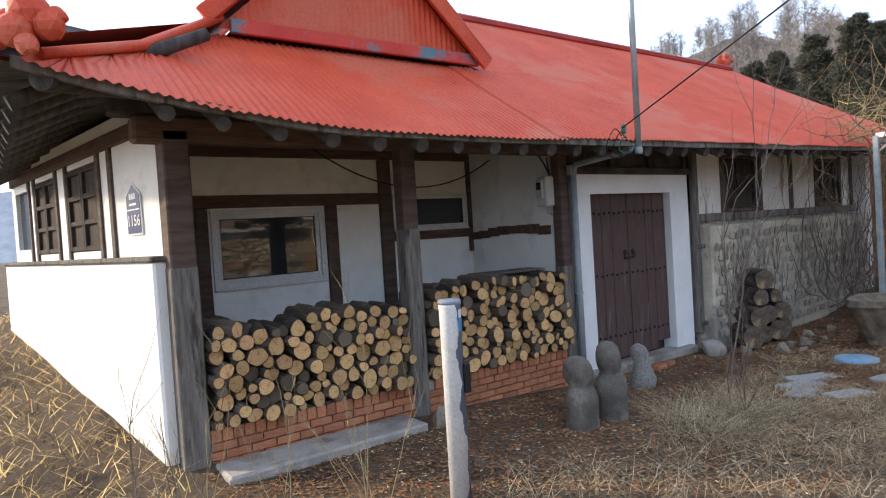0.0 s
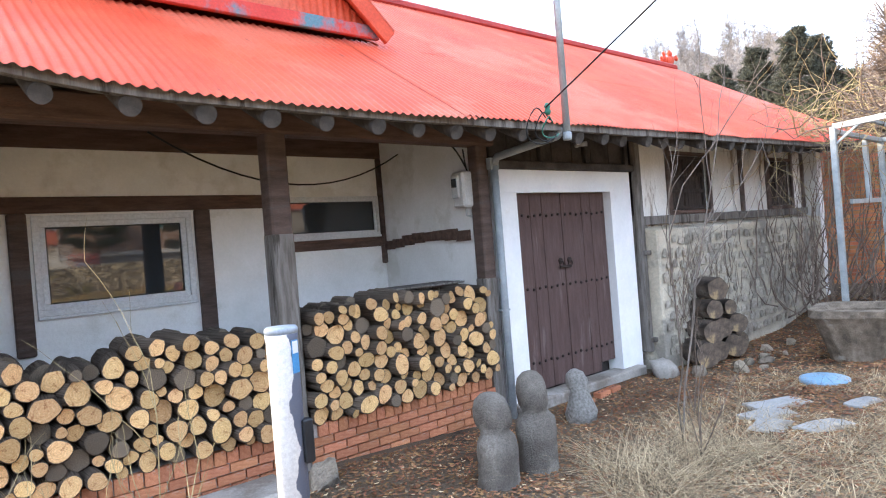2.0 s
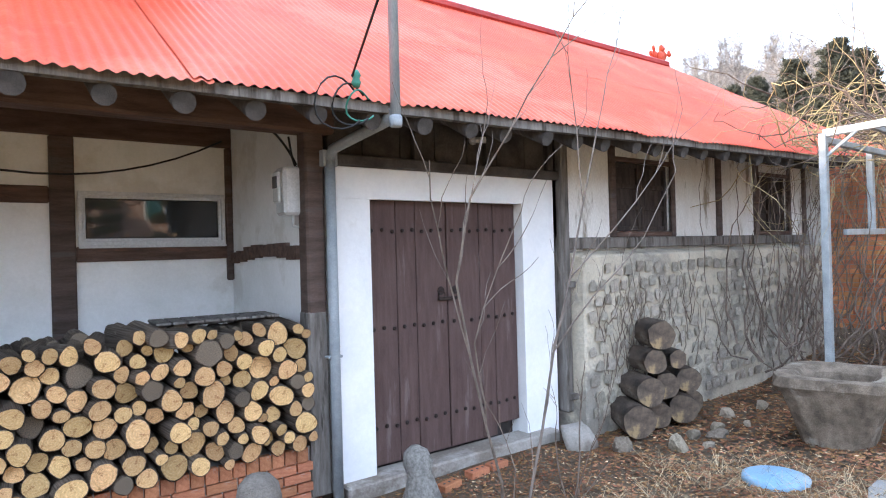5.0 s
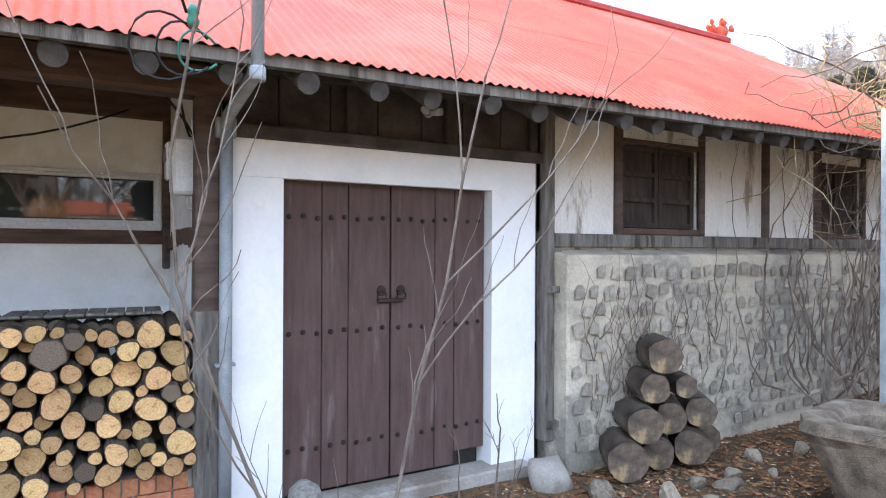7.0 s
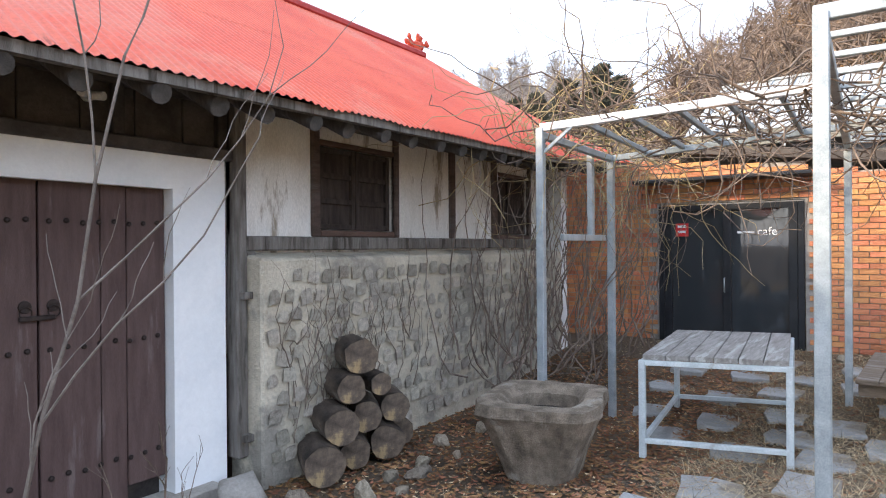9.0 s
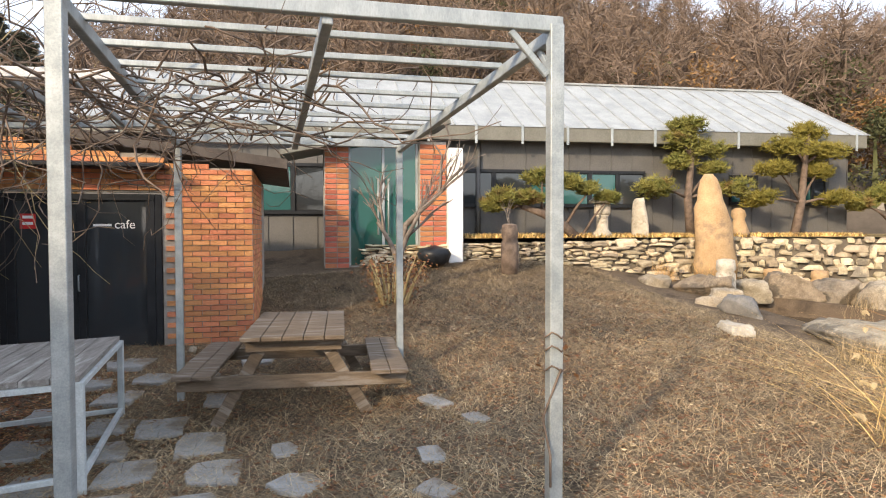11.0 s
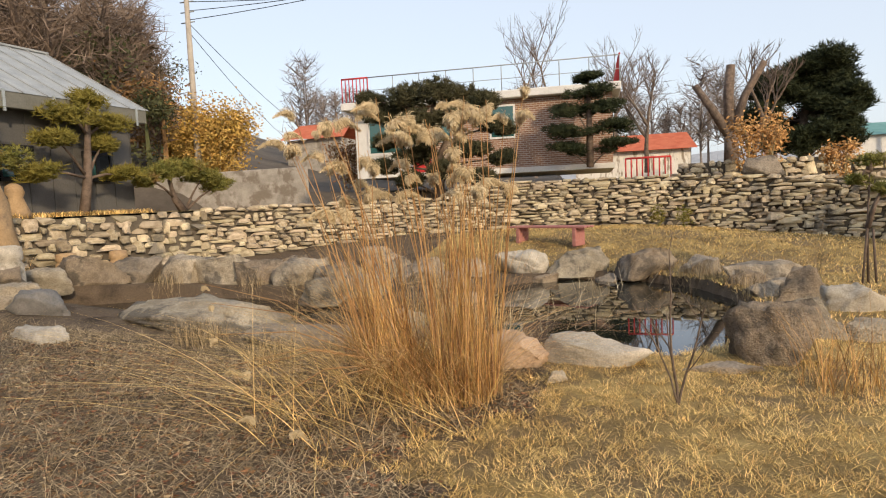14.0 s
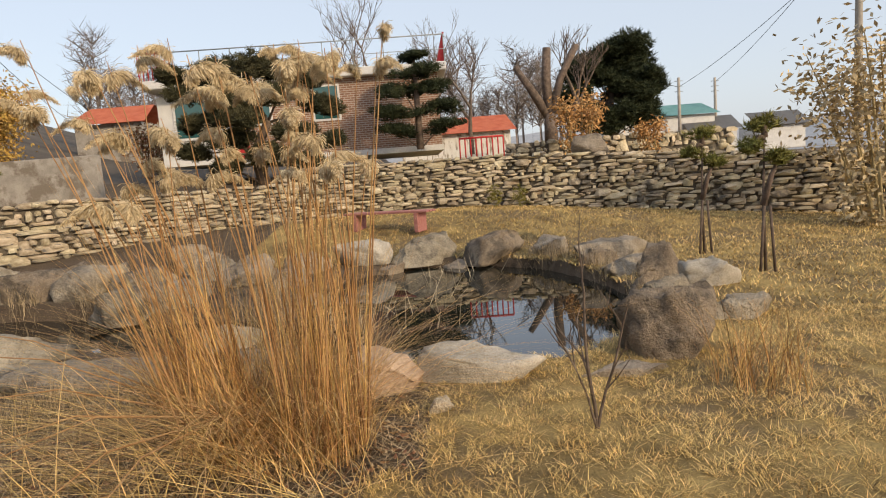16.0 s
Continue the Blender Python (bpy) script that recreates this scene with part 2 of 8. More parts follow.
def boulder(sx, sy, sz, seed, sub=2, rough=0.22, flat=0.0):
    """An uneven stone, resting on z = 0."""
    rnd = random.Random(seed)
    off = Vector((rnd.uniform(0, 50), rnd.uniform(0, 50), rnd.uniform(0, 50)))
    bm = bmesh.new()
    bmesh.ops.create_icosphere(bm, subdivisions=sub, radius=1)
    cuts = [(Vector((rnd.gauss(0, 1), rnd.gauss(0, 1), rnd.gauss(0.1, 0.7))).normalized(), rnd.uniform(0.42, 0.74)) for _ in range(13)]
    cuts += [(Vector((0, 0, 1)), 0.72 - flat), (Vector((0, 0, -1)), 0.55)]
    for v in bm.verts:
        d = v.co.normalized()
        q = d.copy()
        for n, lim in cuts:
            over = q.dot(n) - lim
            if over > 0:
                q -= n * over * 0.93
        k = 1 + rough * 0.6 * noise.noise(d * 1.5 + off) + rough * 0.35 * noise.noise(d * 4 + off) + rough * 0.22 * noise.noise(d * 9 + off) + (rough * 0.12 * noise.noise(d * 22 + off) if sub > 3 else 0)
        v.co = Vector((q.x * k * sx / 1.7, q.y * k * sy / 1.7, (q.z + 0.5) * k * sz / 1.2))
    for f in bm.faces:
        f.smooth = sub > 2
    return bm


def terrain(x, y):
    z = -0.40
    z += 0.27 * min(1, max(0, (1.0 - y) / 4.2)) * min(1, max(0, (x + 2) / 8))
    up = max(0.0, x - 11.0)
    z += (0.058 * up + 0.0075 * up * up) * min(1, max(0.0, (y + 11) / 6.5))
    z += max(0.0, min(1.0, (5 - y) / -6)) * (0.85 if x < 1.2 else 0)
    z -= 0.13 * max(0.0, min(1.0, (y - 2.6) / 1.8)) * max(0.0, min(1.0, (x - 3.6) / 1.6)) * max(0.0, min(1.0, (13.5 - x) / 2))
    k = max(0.0, min(1.0, (-11.6 - y) / 4.6))
    z += k * k * (3 - 2 * k) * max(0.12, min(0.5, 0.10 + 0.055 * x))
    return z

# ---- ground ----
def ground_mesh():
    xs = [-400, -120, -50, -25, -14] + [-9 + 0.3 * k for k in range(47)] + [5.1 + 0.12 * k for k in range(103)] + [17.6 + 0.3 * k for k in range(26)] + [28, 33, 40, 60, 120, 400]
    ys = [-400, -150, -80, -50, -36, -30] + [-26 + 0.3 * k for k in range(46)] + [-12.3 + 0.12 * k for k in range(60)] + [-5.1 + 0.3 * k for k in range(66)] + [16, 20, 30, 60, 150, 400]
    bm = bmesh.new()
    grid = []
    for x in xs:
        row = []
        for y in ys:
            z = ground_z(x, y)
            row.append(bm.verts.new((x, y, z)))
        grid.append(row)
    for a, b in zip(grid, grid[1:]):
        for k in range(len(ys) - 1):
            bm.faces.new((a[k], b[k], b[k + 1], a[k + 1])).smooth = True
    return bm


def ground_z(x, y):
    z = terrain(max(-9, min(24, x)), max(-26, min(14, y))) + 0.03 * noise.noise((x * 0.8, y * 0.8, 0)) + 0.012 * noise.noise((x * 3, y * 3, 5))
    d = pond_d(x, y)
    if d < 1.0:
        z -= 0.6 * min(1, (1 - d) * 11)
    return z


def pond_d(x, y):
    w = 0.08 * noise.noise((x * 0.9, y * 0.9, 3))
    return w + min(math.hypot((x - 7.75 + 0.06 * (y + 9)) / 2.0, (y + 8.95) / 2.95), math.hypot((x - 14.0) / 2.7, (y + 8.6) / 1.35), math.hypot((x - 10.6) / 1.7, (y + 8.0) / 0.75))


setting("ground", ground_mesh(), GROUND, "trodden dry earth with straw and dead leaves", "ground")
Z0 = -0.62


# ---- house: walls ----
def pierced(x0, x1, z0, z1, y0, y1, holes):
    """A wall along x with rectangular openings (x0, x1, z0, z1) right through it."""
    xs = sorted({x0, x1, *[h[0] for h in holes], *[h[1] for h in holes]})
    zs = sorted({z0, z1, *[h[2] for h in holes], *[h[3] for h in holes]})
    bm = bmesh.new()
    for a, b in zip(xs, xs[1:]):
        for c, d in zip(zs, zs[1:]):
            if not any(h[0] <= (a + b) / 2 <= h[1] and h[2] <= (c + d) / 2 <= h[3] for h in holes):
                box(a, y0, c, b, y1, d, bm=bm)
    return bm


W1, W2 = (1.77, 3.09, 0.92, 1.78), (4.08, 5.30, 1.45, 1.91)
wall_veranda = setting("wall_veranda", pierced(1.05, 5.5, Z0, 2.75, 7.2, 7.42, [W1, W2]), PLASTER, "white plastered back wall of the veranda", "wall")
setting("wall_veranda_side", box(5.37, 5.62, Z0, 5.52, 7.2, 2.7), PLASTER, "white plastered side wall of the veranda", "wall")
wall_front = setting("wall_front", pierced(8.0, 13.55, 1.26, 2.72, 5.47, 5.68, [(8.95, 10.0, 1.47, 2.27), (12.1, 13.0, 1.47, 2.27)]), PLASTER_OLD, "flaking white plaster infill between dark timbers", "wall")
setting("wall_back", box(0.3, 10.55, Z0, 13.8, 10.75, 2.7), PLASTER, "plain plaster back wall", "wall")
setting("wall_end", box(13.55, 5.2, Z0, 13.75, 10.55, 2.7), PLASTER, "plain plaster end wall", "wall")


def timber(x0, y0, z0, x1, y1, z1, parent, name="timber", material=None):
    h = abs(x1 - x0) > abs(z1 - z0)
    return part(name, box(x0, y0, z0, x1, y1, z1, 0.012), material or (TIMBER_H if h else TIMBER), parent)


for b in ((1.25, 1.80, 3.88, 1.94), (4.06, 1.31, 5.37, 1.44), (1.05, 2.36, 5.45, 2.6)):
    timber(b[0], 7.165, b[1], b[2], 7.21, b[3], wall_veranda)
for x0, x1, z0, z1 in ((1.60, 1.74, 0.6, 1.80), (3.12, 3.27, 0.3, 1.80), (3.88, 4.06, Z0, 2.36), (5.31, 5.37, 1.1, 2.36), (1.10, 1.2, Z0, 2.36)):
    timber(x0, 7.15, z0, x1, 7.21, z1, wall_veranda)
bm = bmesh.new()
for k in range(8):
    y, z = 5.66 + 0.19 * k, 1.34 + 0.03 * math.sin(k * 0.6)
    box(5.335, y, z - 0.055, 5.375, y + 0.192, z + 0.055 + 0.01 * math.sin(k * 1.7), bm=bm)
part("timber", bm, TIMBER_H, wall_veranda)


def casement(name, x0, x1, z0, z1, y, label, fr=0.055):
    """A white plastic window set in a wall that faces -y."""
    w = tagged(thing(name, label, "window", ((x0 + x1) / 2, y, z0)), "", "", "", "structure")
    cx = (x0 + x1) / 2

    def ring(n, a, b, c, d, t, ya, yb, m):
        bm = bmesh.new()
        for q in ((a, c, b, c + t), (a, d - t, b, d), (a, c + t, a + t, d - t), (b - t, c + t, b, d - t)):
            box(q[0] - cx, ya, q[1] - z0, q[2] - cx, yb, q[3] - z0, 0.004, bm=bm)
        return part(n, bm, m, w)
    ring("window_frame", x0, x1, z0, z1, fr, -0.03, 0.08, UPVC)
    e, g = fr - 0.005, 2 * fr - 0.012
    ring("sash", x0 + e, x1 - e, z0 + e, z1 - e, e, -0.005, 0.06, UPVC)
    ring("gasket", x0 + g, x1 - g, z0 + g, z1 - g, 0.012, 0.01, 0.04, DARKFRAME)
    part("pane", box(x0 + g + 0.002 - cx, 0.02, g + 0.002, x1 - g - 0.002 - cx, 0.03, z1 - z0 - g - 0.002), PANE, w, "dark reflecting glass")
    part("window_sill", box(x0 - cx, -0.05, -0.025, x1 - cx, 0.02, 0.0, 0.004), UPVC, w)
    return w


UPVC = mat("white_plastic", (0.60, 0.61, 0.63), (0.68, 0.69, 0.70), 3, 0.4, 0.03)
casement("window_1", *W1, 7.2, "white plastic window with dark reflecting glass")
casement("window_2", *W2, 7.2, "wide low white plastic window in a timber frame", 0.034)
# added dark sheet: the unlit room behind the panes is put into its colour
setting("wall_room_lining", box(1.05, 8.6, Z0, 5.5, 8.65, 2.7), SOFFIT, "added dark sheet standing in for the unlit room behind the windows", "wall")


# timber frame of the front and the gate
columns = []
for x, w, zb, bl in ((1.04, 0.10, -0.56, 1.25), (3.19, 0.085, -0.5, 1.45), (5.39, 0.075, -0.45, 0.9)):
    bm = box(-w, -w, zb, w, w, 2.32, 0.015)
    for v in bm.verts:
        v.co.x += 0.012 * noise.noise((v.co.z * 0.7, x, 1))
    columns.append(part("column", bm, TIMBER, None, "", pose(x, 5.5, 0)))
    tagged(columns[-1], "weathered square timber veranda post, dark above and grey below", "post", "veranda posts")
    bm = box(-w - 0.004, -w - 0.004, zb - 0.01, w + 0.004, w + 0.004, bl, 0.012)
    part("bleached_foot", bm, GREYWOOD, columns[-1], "grey bleached lower half")
beam = tagged(part("eaves_beam", box(0.75, 5.40, 2.22, 5.56, 5.60, 2.42, 0.02), TIMBER_H), "dark brown timber eaves beam on posts", "beam")
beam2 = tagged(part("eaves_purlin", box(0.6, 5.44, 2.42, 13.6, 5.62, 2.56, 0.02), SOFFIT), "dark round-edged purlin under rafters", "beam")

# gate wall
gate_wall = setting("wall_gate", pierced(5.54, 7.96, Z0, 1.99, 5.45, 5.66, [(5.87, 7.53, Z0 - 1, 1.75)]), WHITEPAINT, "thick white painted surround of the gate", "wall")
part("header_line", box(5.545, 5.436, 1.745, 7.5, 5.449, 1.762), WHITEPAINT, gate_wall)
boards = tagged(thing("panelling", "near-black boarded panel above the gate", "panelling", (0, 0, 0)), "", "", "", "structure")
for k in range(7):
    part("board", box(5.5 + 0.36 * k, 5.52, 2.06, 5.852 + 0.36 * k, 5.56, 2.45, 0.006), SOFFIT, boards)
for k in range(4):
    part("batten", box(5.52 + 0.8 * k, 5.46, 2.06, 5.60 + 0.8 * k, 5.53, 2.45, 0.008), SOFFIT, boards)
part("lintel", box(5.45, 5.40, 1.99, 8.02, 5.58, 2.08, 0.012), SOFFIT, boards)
part("post", box(8.0, 5.36, -0.3, 8.1, 5.5, 2.5, 0.012), GREYWOOD, boards)
part("post", box(8.105, 5.38, -0.28, 8.2, 5.5, 1.3, 0.012), GREYWOOD, boards)
for z in (0.93, -0.17):
    part("peg", box(8.02, 5.3, z, 8.2, 5.38, z + 0.055, 0.006), GREYWOOD, boards)

# gate leaves
STUD = mat("iron_stud", (0.03, 0.022, 0.02), (0.06, 0.045, 0.04), 20, 0.6, 0.2, metal=0.5)
RAILS = (1.62, 0.82, 0.02)
for n, (x0, x1, cuts) in enumerate(((5.875, 6.692, (0.0, 0.36, 0.60, 1.0)), (6.70, 7.525, (0.0, 0.45, 0.66, 1.0)))):
    leaf = thing("gate_leaf", "brown plank gate leaf with rows of iron studs, closed", "door", (x0, 5.55, -0.40), 0, "gate leaves")
    w = x1 - x0
    for a, b in zip(cuts, cuts[1:]):
        low = 0.10 if n and b == 1.0 else 0.0
        bm = box(a * w + 0.003, 0, low, b * w - 0.003, 0.045, 2.15, 0.005)
        part("plank", bm, DOORWOOD, leaf)
    for z in RAILS:
        part("rail", box(0.01, 0.046, z + 0.24, w - 0.01, 0.08, z + 0.32), DOORWOOD, leaf)
        for k in range(8):
            bm = lathe([(0.019, 0), (0.017, 0.009), (0.009, 0.016)], 8)
            part("stud", bm, STUD, leaf, "", pose(0.06 + (w - 0.12) * k / 7, 0, z + 0.28 + 0.008 * math.sin(k * 2.1), 90))
    ring = tube([(0.035 * math.cos(a), 0, 0.035 * math.sin(a)) for a in np.linspace(0, 6.28, 13)], 0.005, 5)
    part("ring_pull", ring, STUD, leaf, "iron ring pull", pose(w - 0.07 if n == 0 else 0.08, -0.014, 1.34))
    part("lock_plate", lathe([(0.04, 0), (0.035, 0.008)], 10), STUD, leaf, "", pose(w - 0.07 if n == 0 else 0.08, 0, 1.375, 90))
    if n == 0:
        part("hasp", box(w - 0.11, -0.03, 1.29, w + 0.09, -0.008, 1.32, 0.005), STUD, leaf, "iron hasp and bolt")
# added near-black sheet, so gaps in the gate show the passage's shade
setting("gate_void", box(5.85, 5.68, Z0, 7.6, 5.72, 1.9), SOFFIT, "added dark sheet standing in for the unlit passage behind the gate", "wall")
bm = box(5.56, 5.33, -0.58, 7.85, 5.6, -0.425, 0.015)
for v in bm.verts:
    v.co.z += 0.10 * (v.co.x - 5.9) / 2 - 0.09 if v.co.z < -0.45 else 0
setting("doorstep", bm, CONCRETE, "worn concrete doorstep painted white", "step")

# stone wall under the right-hand windows
bm = box(8.1, 5.2, Z0, 13.55, 5.6, 1.24, 0.02)
for v in bm.verts:
    if v.co.z > 1 and v.co.y > 5.3:
        v.co.z += 0.06
wall_stone = setting("wall_stone", bm, mat("lime_render", (0.46, 0.41, 0.32), (0.62, 0.56, 0.45), 2.5, 0.95, 0.9, c=(0.30, 0.275, 0.235), cw=0.30), "rough lime wall set with small rounded stones", "wall")
for z0, z1, y in ((1.30, 1.42, 5.40),):
    timber(8.1, y, z0, 13.55, 5.5, z1, wall_front, "sill_timber", GREYWOOD)
for x0, x1 in ((8.0, 8.13), (8.86, 8.95), (10.0, 10.07), (11.02, 11.12), (11.99, 12.1), (13.0, 13.06), (13.48, 13.56)):
    timber(x0, 5.43, 1.42, x1, 5.5, 2.5, wall_front)
for x0, x1 in ((8.95, 10.0), (12.1, 13.0)):
    timber(x0, 5.44, 2.25, x1, 5.5, 2.30, wall_front)
    timber(x0, 5.44, 1.42, x1, 5.5, 1.48, wall_front)


def shutter_pair(x0, x1, z0, z1, m=None, flip=1):
    t = thing("shuttered_window", "pair of dark panelled wooden shutters, closed", "window", (0, 0, 0), 0, "shuttered windows")
    if m is not None:
        t.matrix_basis = m
    half = (x0 + x1) / 2
    for a, b in ((x0, half - 0.004), (half + 0.004, x1)):
        leaf = part("shutter", box(a + 0.01, 0.035, z0 + 0.01, b - 0.01, 0.05, z1 - 0.01), SHUTTER, t)
        n = 3
        for x in ((a, a + 0.05), (b - 0.05, b)):
            part("stile", box(x[0], 0, z0, x[1], 0.045, z1, 0.004), SHUTTER, leaf)
        for k in range(n + 1):
            z = z0 + (z1 - z0 - 0.05) * k / n
            part("rail", box(a + 0.05, 0.004, z, b - 0.05, 0.042, z + 0.05, 0.004), SHUTTER, leaf)
    return t


SHUTTER = mat("dark_shutter_wood", (0.035, 0.027, 0.024), (0.075, 0.058, 0.05), 5, 0.85, 0.5, stretch=(4, 1, 0.6))
shutter_pair(8.97, 9.98, 1.49, 2.25, pose(0, 5.50, 0))
shutter_pair(12.12, 12.98, 1.49, 2.25, pose(0, 5.50, 0))

# side wall with the number plate
SIDE = pose(0.985, 5.58, 0, 0, 0, 99.0)
low = box(0, 0, -0.75, 5.3, 0.14, 1.30, 0.02)
wl = setting("wall_side_low", low, PLASTER, "smooth white plastered lower side wall", "wall")
wl.matrix_basis = SIDE
bm2 = pierced(0, 5.3, 1.3, 2.62, -0.16, 0.0, [(1.62, 2.62, 1.42, 2.3), (3.1, 4.0, 1.42, 2.3), (4.35, 5.1, 1.45, 2.3)])
wall_side = setting("wall_side", bm2, PLASTER, "white plaster side wall between dark timbers", "wall")
wall_side.matrix_basis = SIDE
for a in ((0, 0.09), (1.18, 1.28), (1.53, 1.62), (2.62, 2.70), (3.02, 3.1), (4.0, 4.08), (4.27, 4.35)):
    part("timber", box(a[0], -0.02, 1.34, a[1], 0.025, 2.5, 0.008), TIMBER, wall_side)
part("timber", box(-0.02, -0.03, 2.36, 5.3, 0.03, 2.5, 0.01), TIMBER_H, wall_side)
part("sill", box(-0.02, -0.02, 1.302, 5.3, 0.17, 1.345, 0.01), GREYWOOD, wall_side)
FLIP = SIDE @ pose(0, 0, 0, 0, 0, 180)
shutter_pair(-2.61, -1.63, 1.43, 2.28, FLIP @ pose(0, -0.02, 0))
shutter_pair(-3.99, -3.11, 1.43, 2.28, FLIP @ pose(0, -0.02, 0))
sw = tagged(thing("window_3", "white framed window at the end of the side wall", "window"), "", "", "", "structure")
sw.matrix_basis = SIDE
part("pane", box(4.4, -0.05, 1.5, 5.05, -0.04, 2.25), PANE, sw)
for q in ((4.35, 1.45, 5.1, 1.5), (4.35, 2.25, 5.1, 2.3), (4.35, 1.5, 4.4, 2.25), (5.05, 1.5, 5.1, 2.25)):
    part("window_frame", box(q[0], -0.09, q[1], q[2], 0.01, q[3]), UPVC, sw)
PLATEBLUE = mat("blue_enamel", (0.035, 0.05, 0.12), (0.045, 0.06, 0.14), 8, 0.35, 0.02)
PLATEWHITE = mat("white_enamel", (0.75, 0.76, 0.78), (0.8, 0.8, 0.8), 8, 0.4, 0.02)
plate = tagged(thing("number_plate", "blue house number plate with white numerals and pointed top", "sign"), "")
plate.matrix_basis = SIDE @ pose(0.68, 0.004, 1.76, 90, 0, 180)


def gabled(w, h, t, z):
    bm = bmesh.new()
    p = [(-w, -h), (w, -h), (w, h * 0.55), (w * 0.45, h * 0.8), (0, h), (-w * 0.45, h * 0.8), (-w, h * 0.55)]
    lo = [bm.verts.new((x, y, z)) for x, y in p]
    hi = [bm.verts.new((x, y, z + t)) for x, y in p]
    bm.faces.new(hi), bm.faces.new(lo[::-1])
    for k in range(len(p)):
        bm.faces.new((lo[k], lo[(k + 1) % len(p)], hi[(k + 1) % len(p)], hi[k]))
    return bm


part("rim", gabled(0.17, 0.225, 0.012, 0), PLATEWHITE, plate)
part("face", gabled(0.155, 0.21, 0.004, 0.0125), PLATEBLUE, plate)
part("stripe", box(-0.15, -0.01, 0.0167, 0.15, 0.0, 0.019), PLATEWHITE, plate)
for x0, x1, z in ((-0.075, -0.035, 0.085), (-0.02, 0.02, 0.085), (0.035, 0.07, 0.085), (-0.08, 0.08, 0.032)):
    part("lettering", box(x0, z, 0.0167, x1, z + (0.05 if z > 0.05 else 0.018), 0.019), PLATEWHITE, plate)


def text_mesh(s, size):
    cu = bpy.data.curves.new("text", "FONT")
    cu.body, cu.size, cu.align_x, cu.align_y, cu.extrude = s, size, "CENTER", "CENTER", 0.001
    ob = bpy.data.objects.new("text", cu)
    me = bpy.data.meshes.new_from_object(ob)
    bpy.data.objects.remove(ob)
    return me


for k, ch in enumerate("1156"):
    num = text_mesh(ch, 0.135)
    num.materials.append(PLATEWHITE)
    part("numeral", num, None, plate, "white numeral " + ch, pose(-0.112 + 0.075 * k, -0.105, 0.018))


# ---- house: roof ----
def eave(x):
    return 2.23 + 0.30 * max(0.0, (2.4 - x) / 2.4) ** 1.8 + 0.017 * max(0, x - 4) + 0.028 * max(0.0, x - 11) ** 1.5


RIDGE_Y, RIDGE_Z = 8.0, 4.70


def roof_z(x, y):
    t = (y - 4.42) / (RIDGE_Y - 4.42)
    return eave(x) * (1 - t) + RIDGE_Z * t - 0.06 * math.sin(math.pi * max(0, min(1, t)))


def corrugated(x_left, x_right, y0, y1, rows, lift=0.0, period=0.07, amp=0.009, ragged=0.0):
    """A sheet on the front slope, its waves running up the slope, cut along slanting ends."""
    bm = bmesh.new()
    n = int((max(x_right(y0), x_right(y1)) - min(x_left(y0), x_left(y1))) / period * 5)
    xa, xb = min(x_left(y0), x_left(y1)), max(x_right(y0), x_right(y1))
    cols = []
    for i in range(n + 1):
        x = xa + (xb - xa) * i / n
        col = []
        for j in range(rows + 1):
            y = y0 + (y1 - y0) * j / rows
            xx = max(x_left(y), min(x_right(y), x))
            z = roof_z(xx, y) + amp * math.sin(2 * math.pi * x / period) + lift + 0.008 * noise.noise((x * 0.5, y, 3))
            yy = y
            if j == 0 and ragged:
                yy -= ragged * max(0, noise.noise((x * 1.1, 7, 0))) - 0.03
                z -= 0.5 * ragged * max(0, noise.noise((x * 2.3, 1, 0)))
            col.append(bm.verts.new((xx, yy, z)))
        cols.append(col)
    for a, b in zip(cols, cols[1:]):
        for j in range(rows):
            if (a[j].co - b[j].co).length > 1e-4 or (a[j + 1].co - b[j + 1].co).length > 1e-4:
                bm.faces.new((a[j], b[j], b[j + 1], a[j + 1])).smooth = True
    return bm


roof = tagged(thing("roof", "bright red painted corrugated steel roof, faded and scuffed", "roof"), "", "", "", "structure")
HIP = lambda y: 0.02 + (y - 4.36) * 0.96
VALLEY = lambda y: 4.62 - (y - 6.0) * 0.78
VERGE = lambda y: 14.35 - (y - 4.42) * 0.13
for n, (a, b) in enumerate(((0.0, 4.35), (4.25, 14.4))):
    part("roof_sheet", corrugated(lambda y, a=a: max(HIP(y), a) if a < 1 else a, lambda y, b=b: min(b, VERGE(y)), 4.36 + 0.02 * n, 6.05, 6, 0.012 * n, ragged=0.06), ROOFRED, roof)
part("roof_sheet", corrugated(VALLEY, VERGE, 5.98, RIDGE_Y, 6, 0.016), ROOFRED, roof)
# wing roof behind the gablet
AX, AZ = 3.12, 4.80
for pts in ([(-0.15, 4.36, 2.56), (1.63, 6.0, 3.42), (1.63, 10.6, 3.42), (-0.15, 11.0, 2.56)], [(1.55, 5.86, 3.42), (AX, 5.86, AZ), (AX, 10.6, AZ), (1.55, 10.6, 3.42)],
            [(AX, 5.86, AZ), (4.68, 5.86, 3.36), (3.2, 8.0, 4.66), (AX, 10.0, AZ)], [(3.0, 8.0, 4.66), (13.87, 8.0, 4.66), (14.1, 11.6, 2.4), (1.0, 11.6, 2.4)]):
    bm = quad(pts)
    part("roof_slope", bm, ROOFRED, roof)
bm = bmesh.new()
nw = 150
tri = [(1.62 + (4.62 - 1.62) * k / nw) for k in range(nw + 1)]
lo = [bm.verts.new((x, 6.0 + 0.008 * math.sin(2 * math.pi * x / 0.07), 3.36)) for x in tri]
